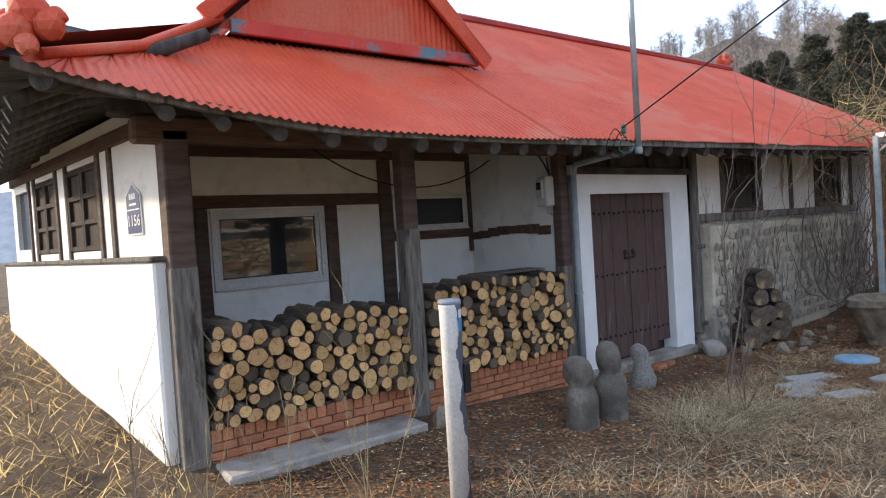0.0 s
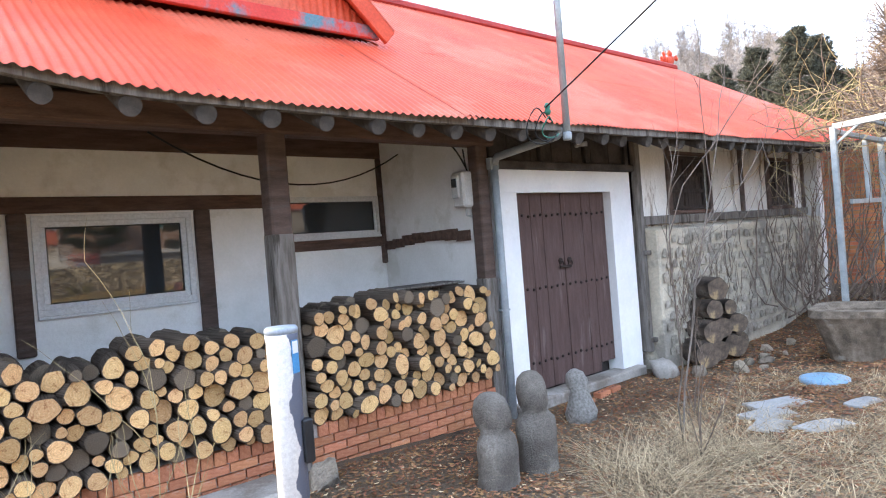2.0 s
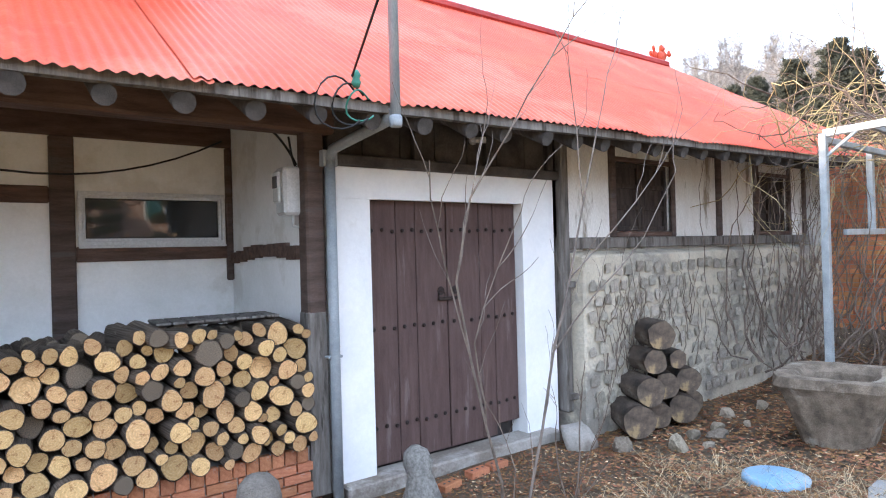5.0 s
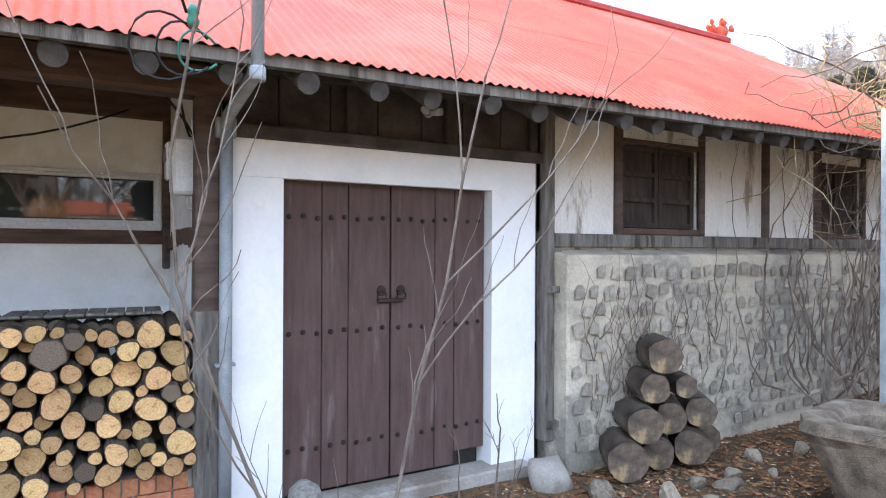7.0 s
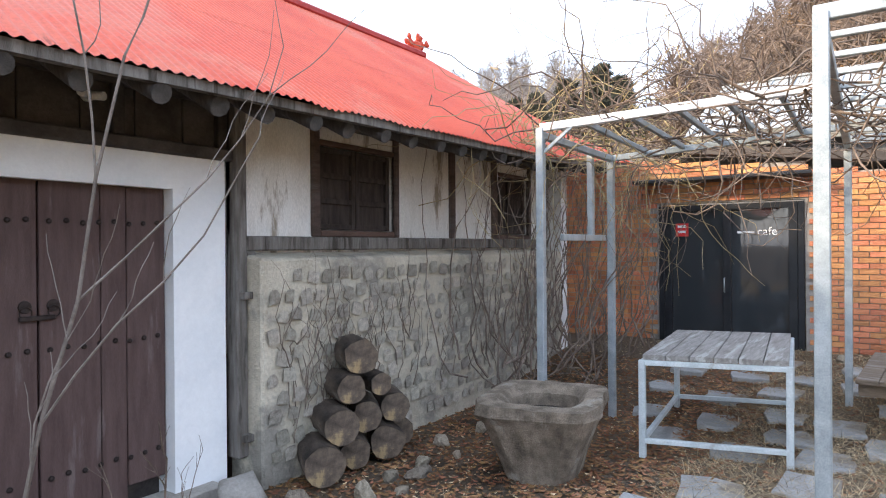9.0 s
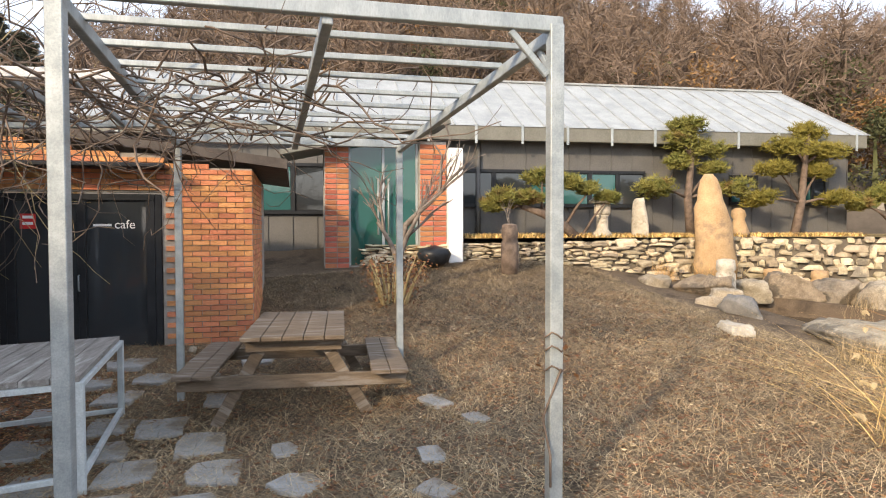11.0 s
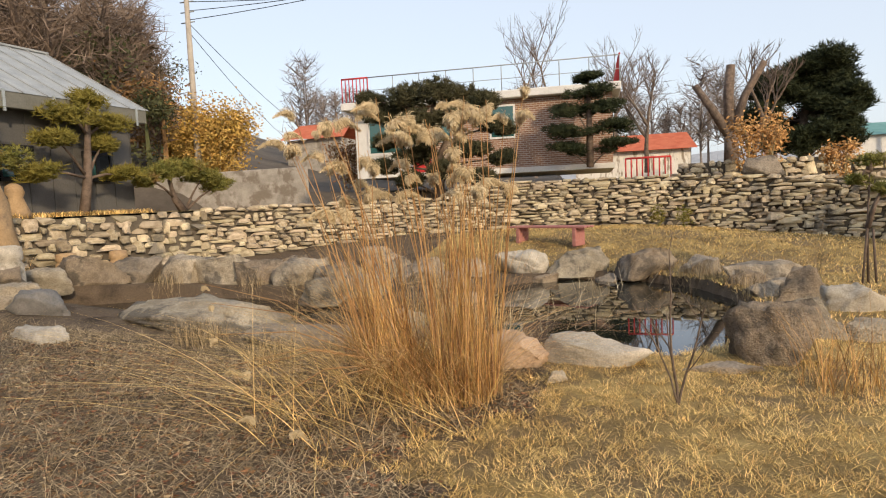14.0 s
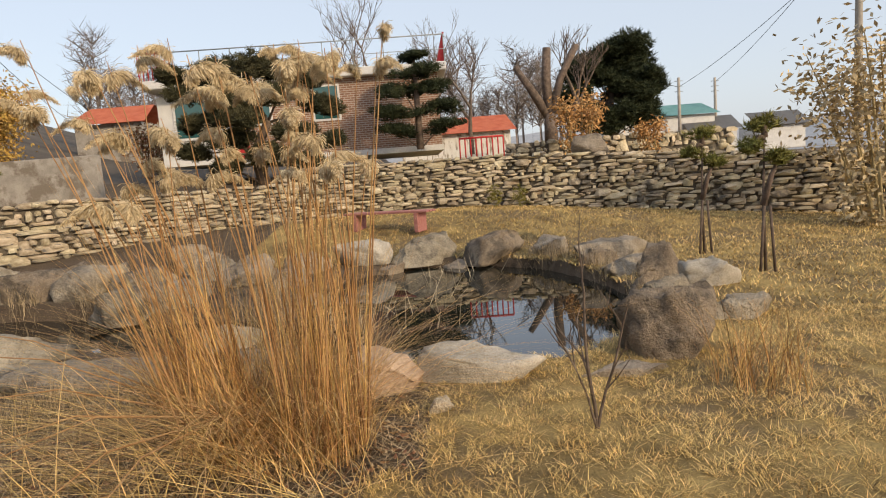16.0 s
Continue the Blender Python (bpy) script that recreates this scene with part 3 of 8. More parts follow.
hi = [bm.verts.new((x, 6.0 + 0.008 * math.sin(2 * math.pi * x / 0.07), 3.34 + (AZ - 3.40) * (1 - abs(x - AX) / 1.52))) for x in tri]
for k in range(nw):
    bm.faces.new((lo[k], lo[k + 1], hi[k + 1], hi[k])).smooth = True
gab = part("gablet", bm, ROOFRED, roof, "red corrugated gablet")
PEEL = mat("peeling_blue_red_trim", (0.50, 0.04, 0.03), (0.56, 0.06, 0.04), 3, 0.5, 0.1, c=(0.10, 0.20, 0.25), cw=0.2)
part("trim_board", box(1.72, 5.93, 3.31, 4.62, 5.985, 3.44, 0.008), PEEL, roof)
for s in (-1, 1):
    ex, ez = AX + s * 1.62, 3.32
    d = Vector((ex - AX, 0, ez - AZ))
    bm = box(0, -0.02, -0.14, d.length, 0.03, 0.02, 0.008)
    part("verge_board", bm, ROOFRED, roof, "", Matrix.Translation((AX, 5.87, AZ + 0.04)) @ Matrix.Rotation(-math.atan2(d.z, d.x), 4, "Y"))
    part("verge_cap", tube([(AX, 5.9, AZ + 0.08), (ex, 5.9, ez + 0.06)], 0.05, 8), ROOFRED, roof)
part("wing_ridge", tube([(AX, 5.8, AZ + 0.08), (AX, 10.6, AZ + 0.08)], 0.09, 8), ROOFRED, roof)
part("hip_cap", tube([(0.12, 4.46, 2.54), (0.8, 5.15, 2.86), (1.65, 6.0, 3.45)], [0.035, 0.042, 0.042], 8), ROOFRED, roof)
REDDARK = mat("dark_red_ridge", (0.30, 0.03, 0.025), (0.42, 0.05, 0.04), 3, 0.5, 0.1)
part("ridge_cap", box(3.1, 7.88, 4.64, 13.9, 8.12, 4.76, 0.03), REDDARK, roof)
bm = bmesh.new()
for k, (dx, dz, r) in enumerate(((0, 0.10, 0.11), (0.14, 0.16, 0.09), (-0.14, 0.13, 0.08), (0.05, 0.27, 0.07), (0.26, 0.2, 0.06), (-0.24, 0.22, 0.05), (-0.3, 0.12, 0.05), (0.16, 0.30, 0.04))):
    made = bmesh.ops.create_icosphere(bm, subdivisions=2, radius=r)["verts"]
    for v in made:
        v.co = Vector((v.co.x + dx, v.co.y * 0.6 + 0.03 * math.sin(k), v.co.z * 1.15 + dz)) * (1 + 0.1 * noise.noise(v.co * 20))
part("ridge_ornament", bm, ROOFRED, roof, "red curled ridge-end ornament", pose(13.75, 8.0, 4.74))
bm = bmesh.new()
for k, (dx, dy, dz, r) in enumerate(((0, 0, 0.13, 0.13), (-0.13, 0.02, 0.08, 0.10), (0.12, -0.02, 0.06, 0.10), (0, -0.05, 0.28, 0.10), (-0.06, -0.06, 0.02, 0.11), (0.16, 0, 0.12, 0.06), (-0.2, 0, 0.0, 0.08), (0.02, -0.1, -0.08, 0.07))):
    made = bmesh.ops.create_icosphere(bm, subdivisions=2, radius=r)["verts"]
    for v in made:
        v.co = Vector((v.co.x + dx, v.co.y * 0.8 + dy, v.co.z + dz)) * (1 + 0.12 * noise.noise(v.co * 16))
part("hip_ornament", bm, ROOFRED, roof, "red moulded hip-end ornament", pose(0.08, 4.34, 2.60, 0, 0, -30) @ Matrix.Scale(0.9, 4))

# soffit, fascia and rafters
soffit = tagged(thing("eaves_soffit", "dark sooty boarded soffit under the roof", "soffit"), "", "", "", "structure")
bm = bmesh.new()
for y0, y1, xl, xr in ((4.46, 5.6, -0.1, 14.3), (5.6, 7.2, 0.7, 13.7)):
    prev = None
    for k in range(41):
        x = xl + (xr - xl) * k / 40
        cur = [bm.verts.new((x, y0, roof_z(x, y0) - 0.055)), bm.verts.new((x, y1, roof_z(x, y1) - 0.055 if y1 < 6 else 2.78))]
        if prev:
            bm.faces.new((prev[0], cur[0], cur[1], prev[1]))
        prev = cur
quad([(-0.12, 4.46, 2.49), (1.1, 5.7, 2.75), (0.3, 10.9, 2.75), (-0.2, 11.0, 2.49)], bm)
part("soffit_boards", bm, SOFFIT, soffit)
bm = bmesh.new()
prev = None
for k in range(57):
    x = -0.02 + 14.25 * k / 56
    z = eave(x) + 0.012 * noise.noise((x * 1.3, 0, 9))
    cur = [bm.verts.new(p) for p in ((x, 4.44, z - 0.075), (x, 4.44, z - 0.015), (x, 4.50, z - 0.015), (x, 4.50, z - 0.075))]
    if prev:
        for i in range(4):
            bm.faces.new((prev[i], cur[i], cur[(i + 1) % 4], prev[(i + 1) % 4]))
    prev = cur
part("fascia", bm, GREYWOOD, soffit, "bleached grey fascia board")
raf = []
for k in range(4):
    bm = tube([(0, 0, 0), (0, 0.6, 0.30), (0, 1.3, 0.62)], [0.052 + 0.004 * k, 0.056, 0.05], 10, cap_index=1)
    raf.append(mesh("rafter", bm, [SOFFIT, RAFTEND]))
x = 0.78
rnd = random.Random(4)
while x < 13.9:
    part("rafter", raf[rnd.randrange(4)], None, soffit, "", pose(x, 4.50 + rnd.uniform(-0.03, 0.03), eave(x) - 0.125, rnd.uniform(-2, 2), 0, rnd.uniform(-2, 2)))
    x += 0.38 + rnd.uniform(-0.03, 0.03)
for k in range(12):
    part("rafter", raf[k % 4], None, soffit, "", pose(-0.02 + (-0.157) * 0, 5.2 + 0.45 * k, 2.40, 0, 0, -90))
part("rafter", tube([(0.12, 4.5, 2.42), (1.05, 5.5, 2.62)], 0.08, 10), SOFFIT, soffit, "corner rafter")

# plinth, firewood
plinth = setting("plinth", box(1.13, 5.46, Z0, 5.33, 5.95, -0.08), MORTAR, "brick plinth under the firewood", "plinth")
bmesh_brick = mesh("brick", box(-0.5, -0.5, -0.5, 0.5, 0.5, 0.5, 0.03), BRICK)


def brick(x, y, z, w, d, h, parent):
    part("brick", bmesh_brick, None, parent, "", Matrix.Translation((x, y, z)) @ Matrix.Diagonal((w, d, h, 1)))


rnd = random.Random(11)
x = 1.15
while x < 5.28:
    if abs(x - 3.19) > 0.12:
        brick(x + 0.045, 5.455 + rnd.uniform(-0.004, 0.004), -0.128, 0.082, 0.05, 0.10, plinth)
    x += 0.092
for r in range(5):
    x = 1.15 - (0.1 if r % 2 else 0)
    while x < 5.2:
        brick(x + 0.105, 5.452 + rnd.uniform(-0.004, 0.004), -0.217 - 0.074 * r, 0.2, 0.05, 0.062, plinth)
        x += 0.213
logs = []
for k in range(14):
    r2 = random.Random(60 + k)
    bm = bmesh.new()
    sides, rings = 16, []
    lobes, phase = r2.choice((2, 3, 5)), r2.uniform(0, 6.28)
    wob = [1 + 0.06 * math.sin(lobes * 2 * math.pi * i / sides + phase) + r2.uniform(-0.03, 0.03) for i in range(sides)]
    slant, turn0, oval = r2.uniform(0.0, 0.016), r2.uniform(0, 6.28), r2.uniform(0.84, 1.0)
    for y in (0.0, 0.004, 0.18, 0.36, 0.5):
        rr = 0.90 if y == 0 else 1.0
        cut = slant if y < 0.1 else 0.0
        rings.append([bm.verts.new((rr * wob[i] * math.cos(2 * math.pi * i / sides) * (1 + 0.025 * r2.uniform(-1, 1)), y + cut * math.cos(2 * math.pi * i / sides + turn0), rr * oval * wob[i] * math.sin(2 * math.pi * i / sides))) for i in range(sides)])
    for a, b in zip(rings, rings[1:]):
        for i in range(sides):
            bm.faces.new((a[i], a[(i + 1) % sides], b[(i + 1) % sides], b[i])).smooth = True
    f = bm.faces.new(rings[0])
    f.material_index = 1
    bm.faces.new(rings[-1][::-1]).material_index = 1
    logs.append(mesh("log", bm, [BARK, LOGEND]))
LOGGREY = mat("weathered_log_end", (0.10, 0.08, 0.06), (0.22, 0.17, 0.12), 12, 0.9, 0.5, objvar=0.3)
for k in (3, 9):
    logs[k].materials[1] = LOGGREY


def firewood(x0, x1, top, seed, label):
    stack = thing("firewood_stack", label, "firewood", ((x0 + x1) / 2, 5.5, -0.075), 0, "firewood stacks")
    r2 = random.Random(seed)
    put = []
    fails = 0
    while fails < 30 and len(put) < 290:
        r = r2.choice((0.036, 0.044, 0.05, 0.052, 0.056, 0.06, 0.064, 0.07, 0.082))
        best = None
        for _ in range(60):
            x = r2.uniform(x0 + r, x1 - r)
            z = -0.08 + r
            for q in put:
                dx = abs(q[0] - x)
                if dx < q[2] + r:
                    z = max(z, q[1] + math.sqrt((q[2] + r) ** 2 - dx * dx))
            if best is None or z < best[1]:
                best = (x, z)
        if best[1] + r > top(best[0]):
            fails += 1
            continue
        put.append((best[0], best[1], r))
    for n, (x, z, r) in enumerate(put):
        yaw = r2.uniform(-6, 6) if z + 2.5 * r < top(x) else r2.uniform(-16, 20)
        m = Matrix.Translation((x - (x0 + x1) / 2, -0.10 + r2.uniform(-0.10, 0.05), z + 0.075)) @ pose(0, 0, 0, r2.uniform(-4, 4), r2.uniform(0, 360), yaw) @ Matrix.Diagonal((r * 1.10, r2.uniform(0.85, 1.15), r * 1.10, 1))
        part("log", logs[r2.randrange(14)], None, stack, "", m)
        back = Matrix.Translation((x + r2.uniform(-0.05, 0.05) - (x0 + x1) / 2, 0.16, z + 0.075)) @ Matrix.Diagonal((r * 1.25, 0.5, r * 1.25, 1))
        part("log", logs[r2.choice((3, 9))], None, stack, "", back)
    return stack


firewood(1.16, 3.09, lambda x: 0.80 + 0.08 * math.sin(x * 3) + (0.06 if x < 1.5 else 0), 3, "stack of split and round firewood, pale sawn ends, under the window")
firewood(3.29, 5.32, lambda x: 0.82 + 0.075 * (x - 3.2), 8, "tall stack of round firewood beside the gate post")
slats = thing("slatted_board", "grey weathered slatted board lying on the firewood", "board", (4.75, 5.75, 0.875), -4)
for k in range(8):
    part("slat", box(-0.42 + 0.105 * k, -0.16, 0, -0.325 + 0.105 * k, 0.2, 0.018, 0.003), GREYWOOD, slats)
part("batten", box(-0.42, 0.0, -0.03, 0.42, 0.04, -0.001), GREYWOOD, slats)
setting("veranda_floor", box(1.13, 5.95, Z0, 5.37, 7.2, -0.1), CONCRETE, "concrete veranda floor behind the firewood", "floor")
setting("front_step", box(1.15, 4.98, -0.7, 2.95, 5.40, -0.33, 0.02), CONCRETE, "stained concrete step below the brick plinth", "step")


# ---- yard ----
IRONBLUE = mat("peeling_white_over_blue", (0.66, 0.68, 0.70), (0.76, 0.77, 0.78), 4, 0.6, 0.3, c=(0.40, 0.43, 0.48), cw=0.08)
nt = IRONBLUE.node_tree
# the paint has come off in one large ragged flake on the side away from the house corner
flake_tc, flake_sep, flake_tex, flake_add, flake_ramp, flake_mix = [nt.nodes.new("ShaderNode" + k) for k in ("TexCoord", "SeparateXYZ", "TexNoise", "Math", "ValToRGB", "MixRGB")]
flake_tex.inputs["Scale"].default_value, flake_tex.inputs["Detail"].default_value = 3.4, 5.0
flake_add.operation, flake_add.inputs[1].default_value = "MULTIPLY_ADD", 4.2
flake_ramp.color_ramp.elements[0].position, flake_ramp.color_ramp.elements[1].position = 0.53, 0.55
flake_mix.inputs["Color2"].default_value = (0.125, 0.145, 0.20, 1)
white_paint = nt.nodes["Principled BSDF"].inputs["Base Color"].links[0].from_socket
nt.links.new(flake_tc.outputs["Object"], flake_sep.inputs[0]), nt.links.new(flake_tc.outputs["Object"], flake_tex.inputs["Vector"])
nt.links.new(flake_sep.outputs["X"], flake_add.inputs[0]), nt.links.new(flake_tex.outputs[0], flake_add.inputs[2])
nt.links.new(flake_add.outputs[0], flake_ramp.inputs[0]), nt.links.new(flake_ramp.outputs[0], flake_mix.inputs["Fac"])
nt.links.new(white_paint, flake_mix.inputs["Color1"]), nt.links.new(flake_mix.outputs[0], nt.nodes["Principled BSDF"].inputs["Base Color"])
bol = thing("bollard", "steel bollard with white paint peeling off dark blue", "bollard", (2.28, 3.65, -0.45))
part("pipe", lathe([(0.072, 0), (0.072, 1.33), (0.074, 1.335), (0.076, 1.36), (0.070, 1.375), (0.02, 1.385)], 20), IRONBLUE, bol)
part("bracket", box(0.035, -0.082, 0.76, 0.085, -0.03, 0.96, 0.006), DARKFRAME, bol, "dark rusted bracket")
part("cap", lathe([(0.076, 0), (0.078, 0.02), (0.07, 0.032), (0.02, 0.036)], 20), mat("grey_bollard_cap", (0.20, 0.24, 0.29), (0.28, 0.32, 0.37), 5, 0.6, 0.1), bol, "flat grey cap", pose(0, 0, 1.36))
sticker = part("sticker", box(-0.022, -0.003, 0, 0.022, 0, 0.15), mat("blue_sticker", (0.06, 0.22, 0.45), (0.08, 0.26, 0.5), 8, 0.4, 0.0), bol, "small blue and white sticker", pose(0.028, -0.067, 1.18, 0, 0, 24))
part("sticker_text", box(-0.018, -0.0045, 0.09, 0.018, -0.003, 0.145), UPVC, sticker)

BASALT = mat("grey_basalt", (0.12, 0.105, 0.09), (0.21, 0.19, 0.165), 5, 0.95, 1.0, c=(0.27, 0.25, 0.215), cw=0.25, gf=0.7)
GRANITE = mat("speckled_granite", (0.26, 0.25, 0.23), (0.50, 0.48, 0.44), 40, 0.9, 0.9)


def statue(name, at, turn, profile, material, label, lean=0):
    bm = bmesh.new()
    sides = 22
    rings = []
    for r, z, fx, fy in profile:
        rings.append([bm.verts.new(((r * fx) * math.cos(a) * (1 + 0.05 * noise.noise((math.cos(a) * 2, math.sin(a) * 2, z * 7))), (r * fy) * math.sin(a) - 0.02 * math.sin(z * 6), z)) for a in (2 * math.pi * k / sides for k in range(sides))])
    for a, b in zip(rings, rings[1:]):
        for k in range(sides):
            bm.faces.new((a[k], a[(k + 1) % sides], b[(k + 1) % sides], b[k])).smooth = True
    bm.faces.new(rings[0][::-1]), bm.faces.new(rings[-1])
    ob = part(name, bm, material, None, "", pose(*at, lean, 0, turn))
    return tagged(ob, label, "statue")


BODY = [(0.15, -0.10, 1, 0.85), (0.155, 0.03, 1, 0.85), (0.145, 0.14, 1, 0.82), (0.14, 0.24, 1.02, 0.84), (0.145, 0.31, 1.06, 0.82), (0.138, 0.375, 1.1, 0.76), (0.105, 0.415, 1.08, 0.8), (0.092, 0.44, 1, 0.95), (0.102, 0.475, 0.98, 1.12), (0.108, 0.53, 0.98, 1.1), (0.106, 0.585, 0.98, 1.06), (0.09, 0.64, 1, 1.02), (0.055, 0.675, 1, 1), (0.02, 0.685, 1, 1)]
statue("stone_figure", (4.0, 4.10, -0.50), 20, [(r * 1.16, z * 1.04, a, b) for r, z, a, b in BODY], BASALT, "squat dark basalt figure in dry grass")
statue("stone_figure", (4.42, 4.10, -0.50), -15, [(r * 1.05, z * 1.14, a, b) for r, z, a, b in BODY], BASALT, "slender dark stone figure with folded arms")
statue("stone_animal", (5.84, 4.80, -0.52), 30, [(0.15, -0.06, 1, 0.9), (0.16, 0.06, 1, 1), (0.12, 0.2, 1, 0.9), (0.085, 0.28, 1, 1), (0.10, 0.36, 1, 1.1), (0.085, 0.44, 1, 1), (0.03, 0.48, 1, 1)], GRANITE, "pale speckled granite animal, sitting", -6)

# pipes, meter, cables
GUTTER = mat("grey_painted_pipe", (0.24, 0.27, 0.29), (0.34, 0.37, 0.39), 6, 0.5, 0.15, c=(0.2, 0.14, 0.10), cw=0.08)
dp = thing("downpipe", "grey metal downpipe strapped to the gate post", "pipe", (5.49, 5.37, -0.45))
part("pipe", tube([(0, 0, -0.12), (0, 0, 2.48)], 0.04, 12), GUTTER, dp)
part("elbow", tube([(0, 0, 2.46), (0, -0.05, 2.54), (-0.03, -0.85, 2.60), (-0.03, -0.93, 2.66)], 0.038, 10), GUTTER, dp)
for z in (1.0, 2.42):
    part("strap", box(-0.06, -0.015, z, 0.06, 0.05, z + 0.12 if z > 2 else z + 0.02, 0.004), GUTTER, dp)
mast = thing("standpipe", "tall pale steel pipe rising past the eaves", "pipe", (5.45, 4.40, 2.12))
part("pipe", tube([(0, 0, 0), (0, 0, 2.9)], 0.032, 12), STEEL, mast)
part("cap", lathe([(0.036, 0), (0.04, 0.02), (0.04, 0.06), (0.034, 0.07)], 12), GUTTER, mast, "", pose(0, 0, -0.03))
METER = mat("grey_meter_plastic", (0.52, 0.53, 0.53), (0.60, 0.60, 0.60), 5, 0.45, 0.03)
mb = thing("electricity_meter", "pale grey electricity meter box on the post", "meter", (5.33, 5.62, 1.62))
part("case", box(-0.13, -0.09, 0, 0.06, 0.09, 0.36, 0.02), METER, mb)
part("cover", box(-0.16, -0.05, 0.09, -0.131, 0.07, 0.33, 0.015), METER, mb)
part("dial", box(-0.168, -0.03, 0.2, -0.161, 0.05, 0.29, 0.004), PANE, mb, "dark glass dial")
part("conduit", tube([(-0.03, 0, 0), (-0.03, 0, -0.08), (0.05, -0.01, -0.10)], 0.012, 6), METER, mb)
CABLE = mat("black_cable", (0.012, 0.012, 0.013), (0.02, 0.02, 0.02), 9, 0.6, 0.05)


def cable(name, a, b, sag, r=0.008, label="slack black cable", n=14, material=None):
    pts = [Vector(a).lerp(Vector(b), k / n) + Vector((0, 0, -4 * sag * (k / n) * (1 - k / n))) for k in range(n + 1)]
    return tagged(part(name, tube(pts, r, 6), material or CABLE), label, "cable")


cable("cable", (2.4, 5.9, 2.28), (5.0, 6.3, 2.26), 0.36, 0.008, "black cable sagging across the veranda")
cable("cable", (5.25, 5.55, 2.2), (5.32, 5.58, 1.98), 0.05, 0.008, "short black cable to the meter box")
cable("cable", (5.05, 5.6, 2.28), (5.33, 5.6, 2.0), -0.06, 0.009, "short black cable to the meter box")
cable("service_cable", (5.12, 4.34, 2.34), (0.85, -8.4, 6.15), 0.12, 0.007, "service cable running up from the eaves", 20)
GREENWIRE = mat("green_wire", (0.03, 0.16, 0.11), (0.05, 0.2, 0.15), 9, 0.5, 0.05)
for k, (dx, rr) in enumerate(((0.0, 0.12), (0.06, 0.09), (-0.08, 0.15))):
    pts = [(5.12 + dx + rr * math.cos(a), 4.36 + 0.03 * math.sin(2 * a), 2.18 + rr * math.sin(a)) for a in np.linspace(0.6, 5.6, 14)]
    tagged(part("wire_coil", tube(pts, 0.006, 5), GREENWIRE if k == 1 else CABLE), "loose loop of wire under the eaves", "cable", "wire loops")
tagged(part("insulator", lathe([(0.02, 0), (0.03, 0.03), (0.02, 0.05), (0.03, 0.07), (0.015, 0.1)], 10), GREENWIRE, None, "", pose(5.15, 4.35, 2.28)), "small green glass cable insulator", "insulator")
cam_l = thing("security_lamp", "small grey lamp fixed above the gate", "lamp", (6.95, 5.46, 2.30))
part("base", lathe([(0.04, 0), (0.04, 0.02)], 12), METER, cam_l, "", pose(0, 0, 0, 90))
part("body", tube([(0, -0.02, 0), (0.05, -0.12, -0.01)], 0.028, 10), METER, cam_l)
part("body", tube([(-0.02, -0.02, 0), (-0.08, -0.10, 0.0)], 0.028, 10), METER, cam_l)

# old logs, stones by the wall
OLDBARK = mat("rotting_log", (0.045, 0.037, 0.032), (0.15, 0.115, 0.09), 6, 0.95, 0.9, c=(0.25, 0.22, 0.18), cw=0.2, stretch=(1, 0.4, 1))
OLDEND = mat("rotting_log_end", (0.075, 0.06, 0.05), (0.22, 0.165, 0.12), 9, 0.95, 0.7, c=(0.42, 0.30, 0.16), cw=0.15)


def old_log(x, y, z, r, length, yaw, seed):
    r2 = random.Random(seed)
    sides = 14
    bm = bmesh.new()
    rings = []
    wob = [1 + r2.uniform(-0.09, 0.07) for _ in range(sides)]
    for k in range(6):
        yy = length * k / 5
        rings.append([bm.verts.new((r * wob[i] * (1 + r2.uniform(-0.04, 0.04)) * math.cos(2 * math.pi * i / sides), yy, r * wob[i] * (1 + r2.uniform(-0.04, 0.04)) * math.sin(2 * math.pi * i / sides))) for i in range(sides)])
    for a, b in zip(rings, rings[1:]):
        for i in range(sides):
            bm.faces.new((a[i], a[(i + 1) % sides], b[(i + 1) % sides], b[i])).smooth = True
    bm.faces.new(rings[0]).material_index = 1
    bm.faces.new(rings[-1][::-1]).material_index = 1
    ob = part("rotting_log", bm, [OLDBARK, OLDEND], None, "", pose(x, y, z, 0, 0, yaw))
    return tagged(ob, "thick rotting grey log in a pile against the stone wall", "log", "rotting logs")


for k, (x, z, r, n, yaw) in enumerate(((8.32, -0.22, 0.16, 0.55, 8), (8.72, -0.24, 0.13, 0.55, 2), (9.05, -0.22, 0.15, 0.5, 0), (9.3, -0.20, 0.13, 0.5, 10), (8.52, 0.03, 0.15, 0.55, 14), (8.86, 0.03, 0.13, 0.5, 0), (9.16, 0.06, 0.13, 0.5, 4), (8.68, 0.29, 0.13, 0.5, 16), (8.98, 0.29, 0.10, 0.5, 20), (8.80, 0.54, 0.15, 0.45, 12))):
    old_log(x + 0.02, 4.78 + (0.06 if k % 2 else 0), z - 0.12, r * 0.98, n * 0.82, yaw - 42, k)


def stones(name, rows, material, label, group, category="stone"):
    for k, (x, y, sx, sy, sz, turn) in enumerate(rows):
        z = ground_z(x, y)
        ob = part(name, boulder(sx, sy, sz, hash((round(x * 10), round(y * 10))) % 997, 2), material, None, "", pose(x, y, z - 0.12 * sz, 0, 0, turn))
        tagged(ob, label, category, group)


